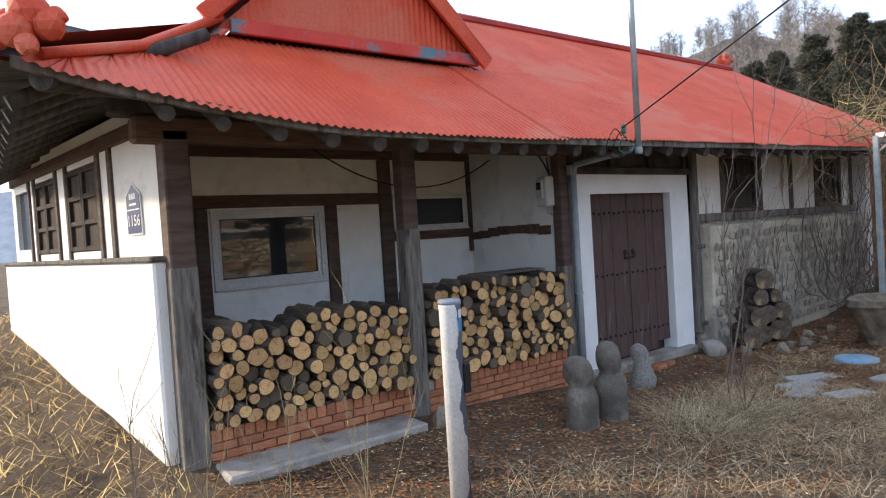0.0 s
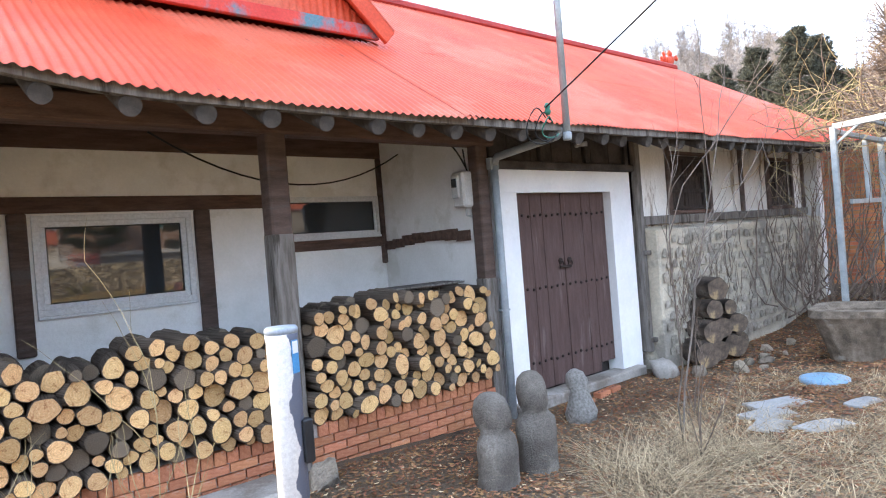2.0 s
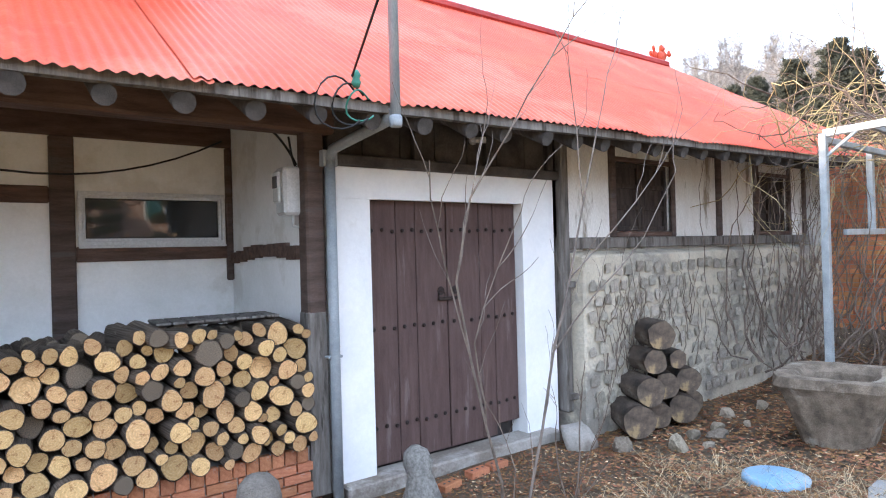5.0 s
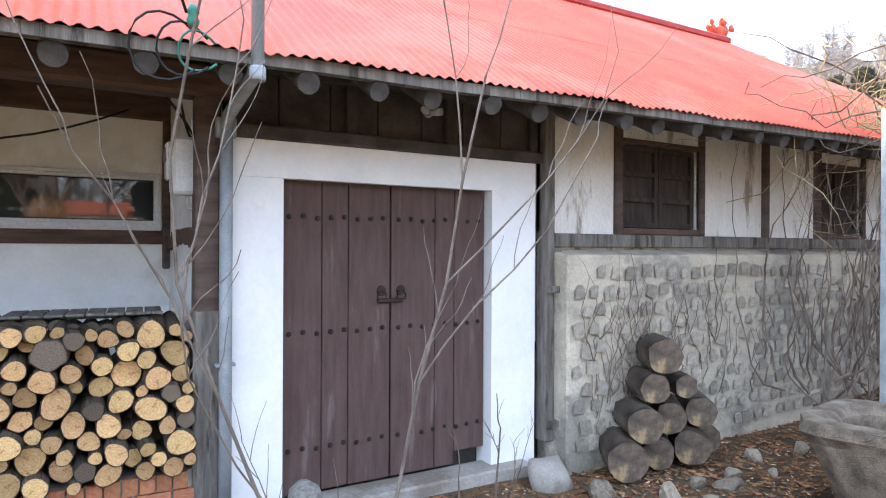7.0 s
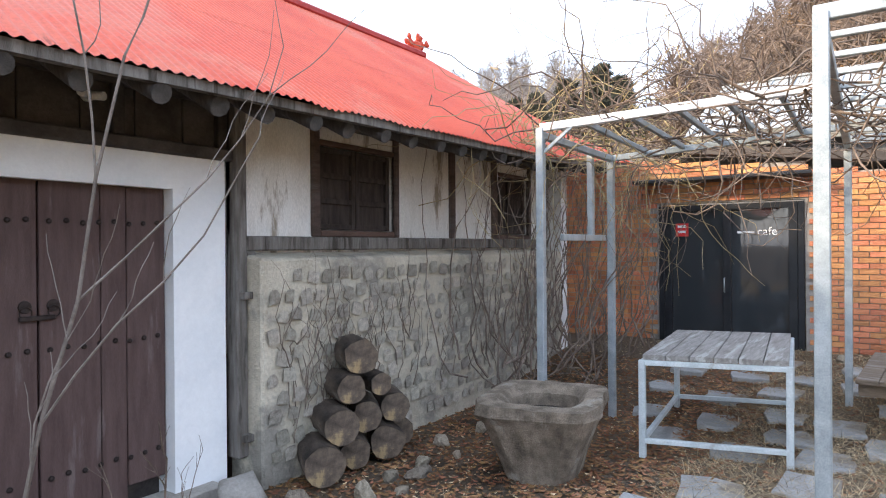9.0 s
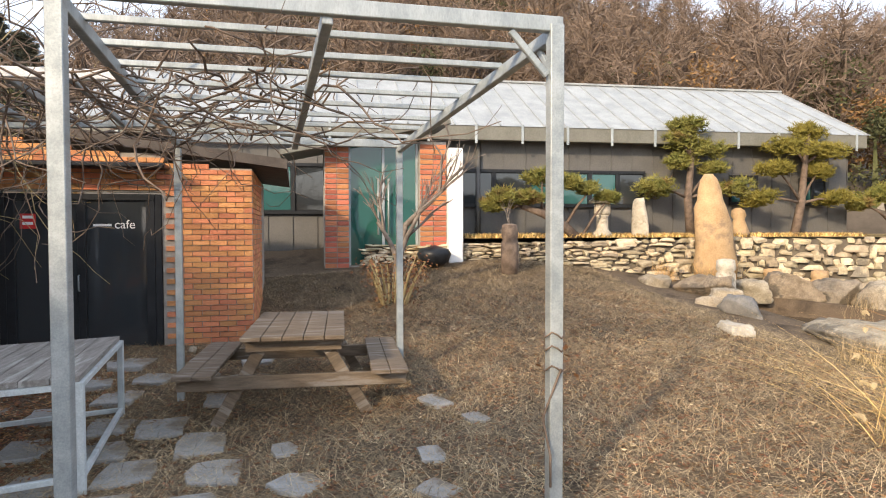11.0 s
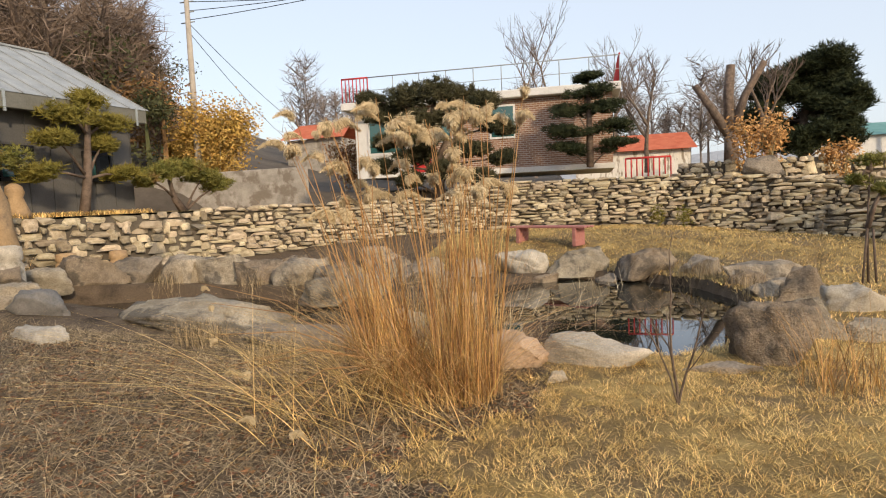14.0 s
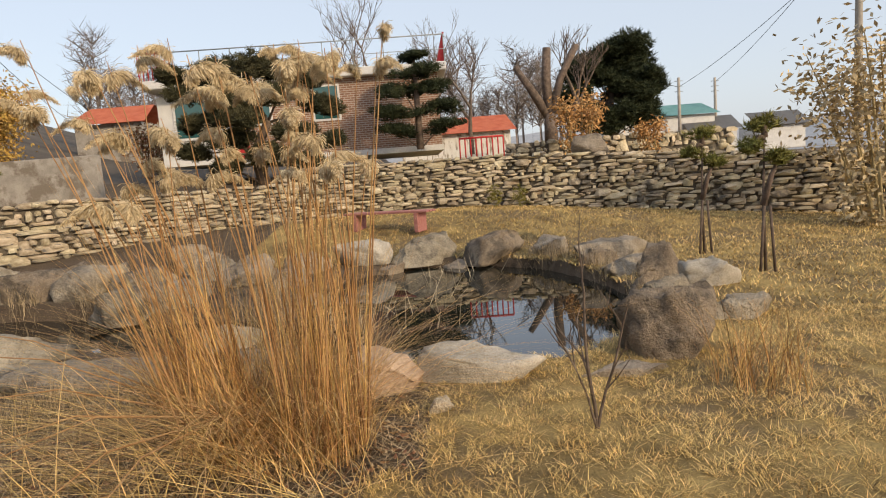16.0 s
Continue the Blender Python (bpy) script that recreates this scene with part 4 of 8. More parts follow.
stones("loose_stone", [(8.05, 4.75, 0.22, 0.17, 0.17, 20), (8.38, 4.42, 0.3, 0.18, 0.16, 60), (8.95, 4.35, 0.3, 0.2, 0.08, 10), (9.2, 4.5, 0.2, 0.15, 0.09, 0), (8.75, 4.5, 0.16, 0.13, 0.09, 0), (9.75, 4.7, 0.2, 0.2, 0.1, 50),
                       (8.6, 4.25, 0.14, 0.1, 0.06, 0), (9.5, 4.35, 0.15, 0.1, 0.07, 30), (10.3, 4.6, 0.2, 0.15, 0.1, 30), (3.15, 5.0, 0.35, 0.25, 0.2, 10)], BOULDER, "rounded loose stone among dead leaves", "loose stones")
tagged(part("step_stone", boulder(0.46, 0.34, 0.26, 5, 3, 0.1, 0.15), CONCRETE, None, "", pose(7.9, 5.15, -0.58, 0, 0, 10)), "grey block of stone at the gate jamb", "stone")
rb = mesh("perforated_brick", box(-0.1, -0.05, 0, 0.1, 0.05, 0.06, 0.006), BRICK)
for k, (x, y, a) in enumerate(((6.05, 5.06, 5), (6.3, 5.08, 12), (6.62, 5.12, 4), (6.86, 5.15, 8))):
    ob = part("loose_brick", rb, None, None, "", pose(x, y, ground_z(x, y) - 0.01, 0, 0, a))
    tagged(ob, "red perforated brick lying on the earth", "brick", "loose bricks")
    for i in range(3):
        part("perforation", lathe([(0.011, 0), (0.011, 0.0025)], 8), DARKFRAME, ob, "", pose(-0.06 + 0.06 * i, 0, 0.0605))

# trough, lid, stepping slabs
tr = thing("stone_trough", "squat square stone trough with a hollow top", "trough", (9.5, 3.52, -0.47), 12)
bm = bmesh.new()
prof = [(0.32, -0.12), (0.37, 0.15), (0.52, 0.5), (0.58, 0.58), (0.57, 0.66), (0.40, 0.66), (0.34, 0.6), (0.30, 0.42)]
rings = []
for r, z in prof:
    ring = []
    for k in range(28):
        a = 2 * math.pi * (k + 0.5) / 28
        sq = (abs(math.cos(a)) ** (6 if r > 0.35 and z not in (0.6, 0.42) else 2.4) + abs(math.sin(a)) ** (6 if r > 0.35 and z not in (0.6, 0.42) else 2.4)) ** (-1 / (6 if r > 0.35 and z not in (0.6, 0.42) else 2.4))
        sq *= 1 + 0.09 * noise.noise((math.cos(a) * 3, math.sin(a) * 3, z * 6)) + 0.04 * noise.noise((math.cos(a) * 9, math.sin(a) * 9, z * 15))
        ring.append(bm.verts.new((r * sq * math.cos(a) * 1.08, r * sq * math.sin(a) * 0.92, z + 0.015 * noise.noise((a, z * 5, 2)))))
    rings.append(ring)
for a, b in zip(rings, rings[1:]):
    for k in range(28):
        bm.faces.new((a[k], a[(k + 1) % 28], b[(k + 1) % 28], b[k]))
bm.faces.new(rings[0][::-1]), bm.faces.new(rings[-1])
part("basin", bm, mat("trough_stone", (0.15, 0.12, 0.09), (0.34, 0.275, 0.21), 6, 0.93, 1.0, c=(0.40, 0.36, 0.30), cw=0.15, gf=0.8), tr)
tr.scale = (0.86, 0.86, 0.93)
part("water", lathe([(0.31, 0.5), (0.30, 0.503)], 20), PANE, tr, "dark standing water")
lid = thing("manhole_lid", "pale blue round plastic cover on the ground", "lid", (8.08, 3.42, ground_z(8.08, 3.42) - 0.02))
BLUE = mat("pale_blue_plastic", (0.20, 0.36, 0.52), (0.26, 0.42, 0.58), 4, 0.5, 0.1, c=(0.32, 0.42, 0.5), cw=0.2)
part("cover", lathe([(0.23, 0), (0.235, 0.04), (0.23, 0.06), (0.205, 0.07), (0.03, 0.075)], 32), BLUE, lid)
part("grip", box(-0.05, -0.012, 0.073, 0.05, 0.012, 0.084, 0.004), BLUE, lid)
SLAB = mat("grey_paving_slab", (0.27, 0.27, 0.265), (0.38, 0.38, 0.37), 3, 0.9, 0.4, c=(0.22, 0.19, 0.155), cw=0.28, objvar=0.1)


def slab(x, y, w, d, turn, seed, lift=0.0):
    r2 = random.Random(seed)
    bm = bmesh.new()
    n = 8
    pts = []
    for k in range(n):
        a = 2 * math.pi * k / n + r2.uniform(-0.25, 0.25)
        s = max(abs(math.cos(a)), abs(math.sin(a)))
        pts.append((w / 2 * math.cos(a) / s * r2.uniform(0.8, 1.0), d / 2 * math.sin(a) / s * r2.uniform(0.8, 1.0)))
    top = [bm.verts.new((a, b, 0.022)) for a, b in pts]
    edge = [bm.verts.new((a * 1.03, b * 1.03, 0.012)) for a, b in pts]
    bot = [bm.verts.new((a * 1.04, b * 1.04, -0.05)) for a, b in pts]
    bm.faces.new(top)
    for p, q in ((top, edge), (edge, bot)):
        for k in range(n):
            bm.faces.new((q[k], q[(k + 1) % n], p[(k + 1) % n], p[k]))
    ob = part("paving_slab", bm, SLAB, None, "", pose(x, y, ground_z(x, y) + lift, 0, 0, turn))
    return tagged(ob, "flat grey irregular stepping slab sunk in dry earth", "paving slab", "stepping slabs")


for k, (x, y, w, d, a) in enumerate(((7.05, 3.45, 0.75, 0.42, -25), (6.62, 3.35, 0.6, 0.45, -20), (6.25, 3.2, 0.45, 0.35, 10), (6.4, 2.85, 0.55, 0.32, -25), (7.3, 2.85, 0.45, 0.26, -15), (7.75, 2.55, 0.6, 0.4, -20), (8.3, 2.75, 0.6, 0.35, 5), (7.05, 2.35, 0.7, 0.35, -20), (7.6, 2.1, 0.6, 0.4, 0), (6.6, 2.1, 0.5, 0.3, 20),
                                     (8.5, 2.15, 0.7, 0.5, 5), (9.0, 2.6, 0.55, 0.45, 0), (9.6, 2.3, 0.6, 0.5, 10), (9.3, 1.8, 0.6, 0.45, -10), (10.0, 1.75, 0.7, 0.5, 5), (10.6, 2.3, 0.6, 0.5, 0), (10.7, 1.7, 0.6, 0.5, 8), (11.2, 2.0, 0.6, 0.5, 4), (11.4, 2.6, 0.6, 0.5, 10), (11.8, 2.1, 0.6, 0.45, 0),
                                     (12.2, 2.7, 0.6, 0.5, 0), (12.6, 2.2, 0.6, 0.5, 0), (13.1, 2.6, 0.6, 0.5, 8), (13.2, 2.0, 0.6, 0.5, 0), (13.8, 2.4, 0.7, 0.6, 0), (13.9, 3.1, 0.7, 0.6, 0), (13.2, 3.3, 0.6, 0.5, 0), (12.5, 3.4, 0.6, 0.5, 5), (11.6, 3.3, 0.55, 0.45, 0), (10.9, 2.95, 0.6, 0.45, 0),
                                     (11.55, -0.85, 0.5, 0.3, 20), (10.3, -0.55, 0.4, 0.25, 0), (9.7, -0.45, 0.35, 0.3, 30), (13.8, 1.5, 0.7, 0.5, 0), (12.4, 1.2, 0.6, 0.4, 0), (9.9, 1.1, 0.7, 0.5, 12), (10.6, 1.05, 0.6, 0.5, -5), (9.5, 0.65, 0.65, 0.45, 20), (11.25, 1.25, 0.7, 0.5, 4), (10.15, 0.45, 0.5, 0.4, 30), (11.7, 1.65, 0.7, 0.5, 0), (13.1, 1.5, 0.7, 0.5, -6), (12.95, 0.95, 0.6, 0.5, 8), (13.7, 0.9, 0.6, 0.5, 0), (11.0, -1.1, 0.35, 0.25, 10), (9.1, 1.35, 0.6, 0.45, -15), (10.9, 0.55, 0.35, 0.25, 15))):
    slab(x, y, w * 0.88, d * 0.88, a, 100 + k)

# pergola
perg = thing("pergola", "galvanised steel pergola overgrown with bare vines", "pergola", (9.17, 0.3, -0.4))


def bar(a, b, w=0.035, h=0.035, parent=perg, name="bar", material=None, label=""):
    a, b = Vector(a), Vector(b)
    d = b - a
    q = d.to_track_quat("X", "Z")
    bm = box(0, -w, -h, d.length, w, h, 0.005)
    origin = parent.matrix_basis.inverted()
    return part(name, bm, material or STEEL, parent, label, origin @ Matrix.Translation(a) @ q.to_matrix().to_4x4())


FZ, BZ = 2.64, 2.36
PX, QX = 9.17, 12.46
YL, YR = 1.60, -1.06
YBR = -0.66


def top_z(x):
    return FZ + (BZ - FZ) * (x - PX) / (QX - PX)


for x, y, z in ((PX, YL, FZ), (PX, YR, FZ), (QX, YL, BZ - 0.1), (QX, YBR, BZ - 0.05), (10.0, 3.78, 2.36), (11.3, 3.62, 2.25)):
    bar((x, y, ground_z(x, y) - 0.1), (x, y, z), 0.042 if x < 9.5 else 0.034, 0.042 if x < 9.5 else 0.034, name="post")
bar((PX, YL + 0.04, FZ), (PX, YR - 0.04, FZ), 0.03, 0.045, name="front_beam")
bar((QX, YL + 0.04, BZ), (QX, YBR - 0.04, BZ), 0.03, 0.04, name="back_beam")
for y0, y1 in ((YL, YL), (0.27, 0.45), (YR, YBR)):
    bar((PX, y0, FZ - 0.05), (QX, y1, BZ - 0.05), 0.03, 0.04, name="side_beam")
for k in range(1, 9):
    x = PX + (QX - PX) * k / 9
    yr = YR + (YBR - YR) * k / 9
    bar((x, YL, top_z(x) + 0.0), (x, yr, top_z(x) + 0.0), 0.02, 0.02, name="rafter_bar")
bar((PX, YR + 0.02, FZ - 0.28), (PX + 0.25, YR + 0.02, FZ - 0.05), 0.015, 0.02, name="brace")
bar((PX, YR + 0.05, FZ - 0.30), (PX, YR + 0.28, FZ - 0.05), 0.015, 0.02, name="brace")
bar((10.0, 3.78, 2.36), (10.55, YL, top_z(10.55)), 0.03, 0.035, name="front_beam", material=PLATEWHITE)
bar((10.0, 3.78, 2.30), (11.3, 3.62, 2.22), 0.03, 0.03, name="side_beam")
bar((11.3, 3.62, 2.22), (11.9, YL, top_z(11.9)), 0.03, 0.03, name="back_beam")
for k in range(1, 6):
    f = k / 6
    a, b = Vector((10.0, 3.78, 2.36)).lerp(Vector((10.55, YL, top_z(10.55))), f), Vector((11.3, 3.62, 2.25)).lerp(Vector((11.9, YL, top_z(11.9))), f)
    bar(a, b, 0.02, 0.025, name="rafter_bar")
bar((10.0, 3.78, 2.12), (10.06, 3.50, 2.36), 0.015, 0.015, name="brace")
bar((10.35, 3.74, 1.4), (11.2, 3.64, 1.4), 0.02, 0.03, name="rail")
for x in (11.0,):
    bar((x, 3.72, 1.4), (x, 3.72, 2.25), 0.03, 0.03, name="hanger")

VINE = mat("bare_vine", (0.10, 0.075, 0.06), (0.22, 0.17, 0.135), 8, 0.95, 0.4)
VINEPALE = mat("pale_vine", (0.30, 0.235, 0.12), (0.42, 0.345, 0.19), 8, 0.95, 0.3)


def tangle(n, start, step, steps, r, seed, pull=(0, 0, 0), bm=None, sides=4, damp=0.75, jitter=0.5):
    """Wandering bare stems in one mesh."""
    r2 = random.Random(seed)
    bm = bm or bmesh.new()
    for _ in range(n):
        p = Vector(start(r2))
        v = Vector((r2.uniform(-1, 1), r2.uniform(-1, 1), r2.uniform(-0.4, 0.6))).normalized()
        pts = [p.copy()]
        for _ in range(steps):
            v = (v * damp + Vector((r2.uniform(-1, 1), r2.uniform(-1, 1), r2.uniform(-1, 1))) * jitter + Vector(pull)).normalized()
            p = p + v * step
            pts.append(p.copy())
        rr = r * r2.uniform(0.6, 1.4)
        tube(pts, [rr * (1 - 0.75 * k / steps) for k in range(steps + 1)], sides, bm, caps=False)
    return bm


bm = tangle(150, lambda q: (q.uniform(9.9, 12.3), q.uniform(0.2, 3.8), q.uniform(2.32, 2.5)), 0.2, 9, 0.009, 5, (0, 0, 0.02))
tangle(110, lambda q: (q.uniform(10.2, 13.2), q.uniform(1.6, 4.3), q.uniform(2.3, 2.7)), 0.2, 10, 0.008, 6, (0, 0, 0.02), bm)
part("vines", bm, VINE, perg, "tangle of leafless brown vines", perg.matrix_basis.inverted())["kind"] = "stuff"
bm = tangle(120, lambda q: (q.uniform(10.4, 13.6), q.uniform(3.3, 4.8), q.uniform(2.3, 2.6)), 0.22, 10, 0.006, 7, (0, 0, -0.02))
tagged(part("wild_vine", bm, VINEPALE), "straw-coloured leafless creeper sprawling over the eaves", "vine", "", "stuff")
bm = tangle(85, lambda q: (q.uniform(10.2, 13.4), q.uniform(3.7, 4.9), q.uniform(-0.3, 0.2)), 0.2, 13, 0.010, 8, (0.02, -0.05, 0.55))
tagged(part("vine_stems", bm, VINE), "thick bare climber stems against the wall and posts", "vine", "", "stuff")
bm = bmesh.new()
r2 = random.Random(21)
for k in range(95):
    x = r2.uniform(8.3, 13.4) if k % 3 else r2.uniform(8.3, 9.4)
    pts, z = [Vector((x, 5.17, r2.uniform(-0.3, 0.5)))], 0
    for _ in range(r2.randint(4, 9)):
        pts.append(pts[-1] + Vector((r2.uniform(-0.10, 0.10), r2.uniform(-0.02, 0.012), r2.uniform(0.05, 0.17))))
    tube(pts, [0.006 * (1 - 0.1 * i) for i in range(len(pts))], 4, bm, caps=False)
tagged(part("wall_creeper", bm, VINE), "thin leafless creeper clinging to the stone wall", "vine", "", "stuff")


bm = bmesh.new()
g0 = random.Random(9)
for zc in (0.72, 0.80, 0.60):
    tube([(PX + 0.06 * math.cos(t), YR + 0.06 * math.sin(t), zc + 0.02 * math.sin(3 * t)) for t in np.linspace(0, 6.6, 14)], 0.006, 5, bm, caps=False)
tube([(PX - 0.07, YR + 0.05, -0.1), (PX - 0.09, YR + 0.06, 0.1), (PX - 0.02, YR + 0.08, 0.3), (PX - 0.06, YR - 0.02, 0.6)], 0.008, 5, bm, caps=False)
part("vine_tie", bm, VINE, perg, "dry tendril wound round the post", perg.matrix_basis.inverted())
for k in range(14):
    p = Vector((PX + g0.uniform(-0.1, 0.08), YR + g0.uniform(-0.1, 0.12), g0.uniform(0.55, 0.85)))
    q = Vector((g0.uniform(-1, 1), g0.uniform(-1, 1), g0.uniform(-1, 0.3))).normalized() * 0.05
    w = q.cross(Vector((0.3, 0.2, 1))).normalized() * 0.018
    part("dead_leaf", quad([p, p + q * 0.5 + w, p + q, p + q * 0.5 - w]), LEAF, perg, "", perg.matrix_basis.inverted())


def twig_tree(name, at, stems, label, seed, material=None, category="shrub", wave=0.13, fork=0.62):
    """A slim bare shrub: stems from the foot, forking into twigs."""
    r2 = random.Random(seed)
    t = thing(name, label, category, at)
    for h, lean, r in stems:
        bm = bmesh.new()

        def grow(p, v, length, rad, depth):
            pts = [p]
            n = 6
            for k in range(n):
                v = (v + Vector((r2.uniform(-1, 1), r2.uniform(-1, 1), r2.uniform(-0.3, 0.8))) * wave).normalized()
                pts.append(pts[-1] + v * length / n)
            tube(pts, [rad * (1 - 0.5 * k / n) for k in range(n + 1)], 6 if rad > 0.006 else 4, bm, caps=False)
            if depth:
                for k in range(2, n + 1):
                    if r2.random() < fork:
                        w = (v + Vector((r2.uniform(-1, 1), r2.uniform(-1, 1), r2.uniform(-0.1, 0.6))) * 0.75).normalized()
                        grow(pts[k], w, length * r2.uniform(0.25, 0.5), rad * 0.5, depth - 1)
        grow(Vector((0, 0, 0)), Vector((*lean, 1)).normalized(), h, r, 2)
        part("stem", bm, material or VINEPALE, t)
    return t


SAPBARK = mat("sapling_bark", (0.12, 0.10, 0.085), (0.23, 0.195, 0.17), 8, 0.9, 0.3)
twig_tree("sapling", (5.62, 3.62, ground_z(5.62, 3.62)), [(2.2, (-0.20, 0.0), 0.0085), (2.5, (0.10, 0.02), 0.0095)], "slim bare two-stemmed sapling before the gate", 31, SAPBARK, "sapling", 0.24, 0.8)
twig_tree("shrub", (6.5, 4.0, ground_z(6.5, 4.0)), [(0.9, (0.2, 0), 0.008), (0.7, (-0.3, 0.1), 0.007), (0.8, (0, -0.3), 0.006)], "low leafless twiggy shrub in dry earth", 32, VINE)
twig_tree("shrub", (5.3, 3.3, ground_z(5.3, 3.3)), [(0.7, (0.2, 0), 0.006), (0.8, (-0.1, 0.1), 0.006), (0.6, (0.3, -0.3), 0.006), (0.75, (-0.4, 0), 0.005)], "low leafless twiggy shrub in dry earth", 33, VINE)
for k, (x, y) in enumerate(((1.15, 3.9), (1.5, 3.4), (0.75, 4.2), (1.75, 4.0))):
    twig_tree("dry_weed", (x, y, ground_z(x, y)), [(0.9 + 0.1 * k, (0.2, -0.1), 0.004), (0.8, (-0.3, 0.1), 0.0035), (0.7, (0.1, 0.3), 0.0035)], "tall dry weed stalks beside the bollard", 40 + k, VINEPALE, "weed")
for k, (x, y) in enumerate(((0.35, 4.2), (0.6, 3.9))):
    twig_tree("dry_weed", (x, y, ground_z(x, y)), [(1.0, (0.2, 0.1), 0.004), (0.9, (-0.2, 0.1), 0.0035), (0.8, (0.0, -0.1), 0.0035)], "dry seed-headed weed stalks by the side wall", 50 + k, VINE, "weed")

# tables
OLDPLANK = mat("bleached_planks", (0.20, 0.185, 0.17), (0.33, 0.31, 0.29), 5, 0.9, 0.5, stretch=(0.6, 6, 6), c=(0.42, 0.41, 0.39), cw=0.2)
PICNIC = mat("brown_picnic_wood", (0.11, 0.085, 0.062), (0.20, 0.155, 0.115), 5, 0.85, 0.45, stretch=(5, 0.6, 5), c=(0.24, 0.21, 0.18), cw=0.2)
PALEPAINT = mat("pale_grey_painted_steel", (0.42, 0.47, 0.49), (0.55, 0.59, 0.60), 6, 0.5, 0.12, c=(0.3, 0.27, 0.25), cw=0.08)
tb = thing("outdoor_table", "tall table, pale steel legs and bleached plank top", "table", (10.05, 1.95, ground_z(10.4, 2.4)))
corners = [(0.05, 0.98), (0.35, -0.05), (2.05, 0.12), (1.75, 1.15)]


def tabletop(parent, cs, z, planks, material, th=0.04):
    a, b, c, d = [Vector((*q, 0)) for q in cs]
    for k in range(planks):
        f, g = k / planks + 0.004, (k + 1) / planks - 0.004
        p = [a.lerp(b, f), a.lerp(b, g), d.lerp(c, g), d.lerp(c, f)]
        bm = bmesh.new()
        lo = [bm.verts.new((q.x, q.y, z - th)) for q in p]
        hi = [bm.verts.new((q.x, q.y, z)) for q in p]
        bm.faces.new(hi), bm.faces.new(lo[::-1])
        for i in range(4):
            bm.faces.new((lo[i], lo[(i + 1) % 4], hi[(i + 1) % 4], hi[i]))
        bmesh.ops.recalc_face_normals(bm, faces=bm.faces)
        part("plank", bm, material, parent)


tabletop(tb, corners, 0.84, 6, OLDPLANK)
for i in range(4):
    (x, y), (x1, y1) = corners[i], corners[(i + 1) % 4]
    part("leg", box(x - 0.025, y - 0.025, 0, x + 0.025, y + 0.025, 0.798, 0.004), PALEPAINT, tb)
    for z in (0.14, 0.775):
        d = Vector((x1 - x, y1 - y, 0))
        part("rail", box(0, -0.02, -0.02, d.length, 0.02, 0.02, 0.003), PALEPAINT, tb, "", Matrix.Translation((x, y, z)) @ d.to_track_quat("X", "Z").to_matrix().to_4x4())

pt = thing("picnic_table", "brown wooden picnic table with fixed benches", "picnic table", (12.27, 0.42, ground_z(12.0, 0.4) - 0.02), -4)
HL = 0.88
for k in range(5):
    part("top_plank", box(-HL, -0.46 + 0.185 * k, 0.765, HL, -0.28 + 0.185 * k, 0.805, 0.006), PICNIC, pt)
for s in (-1, 1):
    for k in range(2):
        part("bench_plank", box(-HL, s * 0.87 - 0.17 + 0.172 * k, 0.435, HL, s * 0.87 - 0.003 + 0.172 * k, 0.475, 0.006), PICNIC, pt)
for x in (-0.72, 0.66):
    part("bench_bearer", box(x - 0.025, -1.03, 0.31, x + 0.025, 1.03, 0.434, 0.005), PICNIC, pt)
    part("top_bearer", box(x - 0.025, -0.43, 0.65, x + 0.025, 0.43, 0.764, 0.005), PICNIC, pt)
    for s in (-1, 1):
        d = Vector((0, s * 0.46, -0.80))
        part("leg", box(-0.025, -0.055, -d.length - 0.03, 0.025, 0.055, 0, 0.005), PICNIC, pt, "", Matrix.Translation((x + 0.052, s * 0.25, 0.763)) @ Matrix.Rotation(math.atan2(0.46, 0.80) * s, 4, "X"))

# cafe
CAFEBRICK = mat("orange_brick", (0.52, 0.21, 0.10), (0.64, 0.29, 0.14), 4, 0.9, 0.5, objvar=0.22, spread=0.015)
CAFEBRICK_JOINED = mat("orange_brick_joined", (0.52, 0.21, 0.10), (0.64, 0.29, 0.14), 4, 0.9, 0.5, island=0.22, spread=0.015)
CAFEM = mesh("brick", box(-0.5, -0.5, -0.5, 0.5, 0.5, 0.5, 0.02), CAFEBRICK)
PIERM = mesh("brick", box(-0.5, -0.5, -0.5, 0.5, 0.5, 0.5, 0.03), mat("pier_brick", (0.40, 0.13, 0.07), (0.52, 0.2, 0.11), 4, 0.9, 0.5, objvar=0.35, spread=0.02))
CX, CG = 14.6, -0.35
cafe = tagged(thing("cafe_building", "small orange brick cafe building with dark glass doors", "building", (CX, 2.8, CG)), "", "", "", "structure")


def cpart(name, bm, m, label=""):
    return part(name, bm, m, cafe, label, cafe.matrix_basis.inverted())


bm = bmesh.new()
for q in ((1.02, 2.16, CG, 2.26), (2.16, 4.09, 1.93, 2.44), (4.09, 6.6, CG, 2.66)):
    box(CX + 0.015, q[0], q[2], CX + 0.2, q[1], q[3], bm=bm)
box(CX + 0.2, 1.035, CG, CX + 3.6, 1.2, 2.28, bm=bm)
cpart("wall", bm, MORTAR)
croof = bmesh.new()
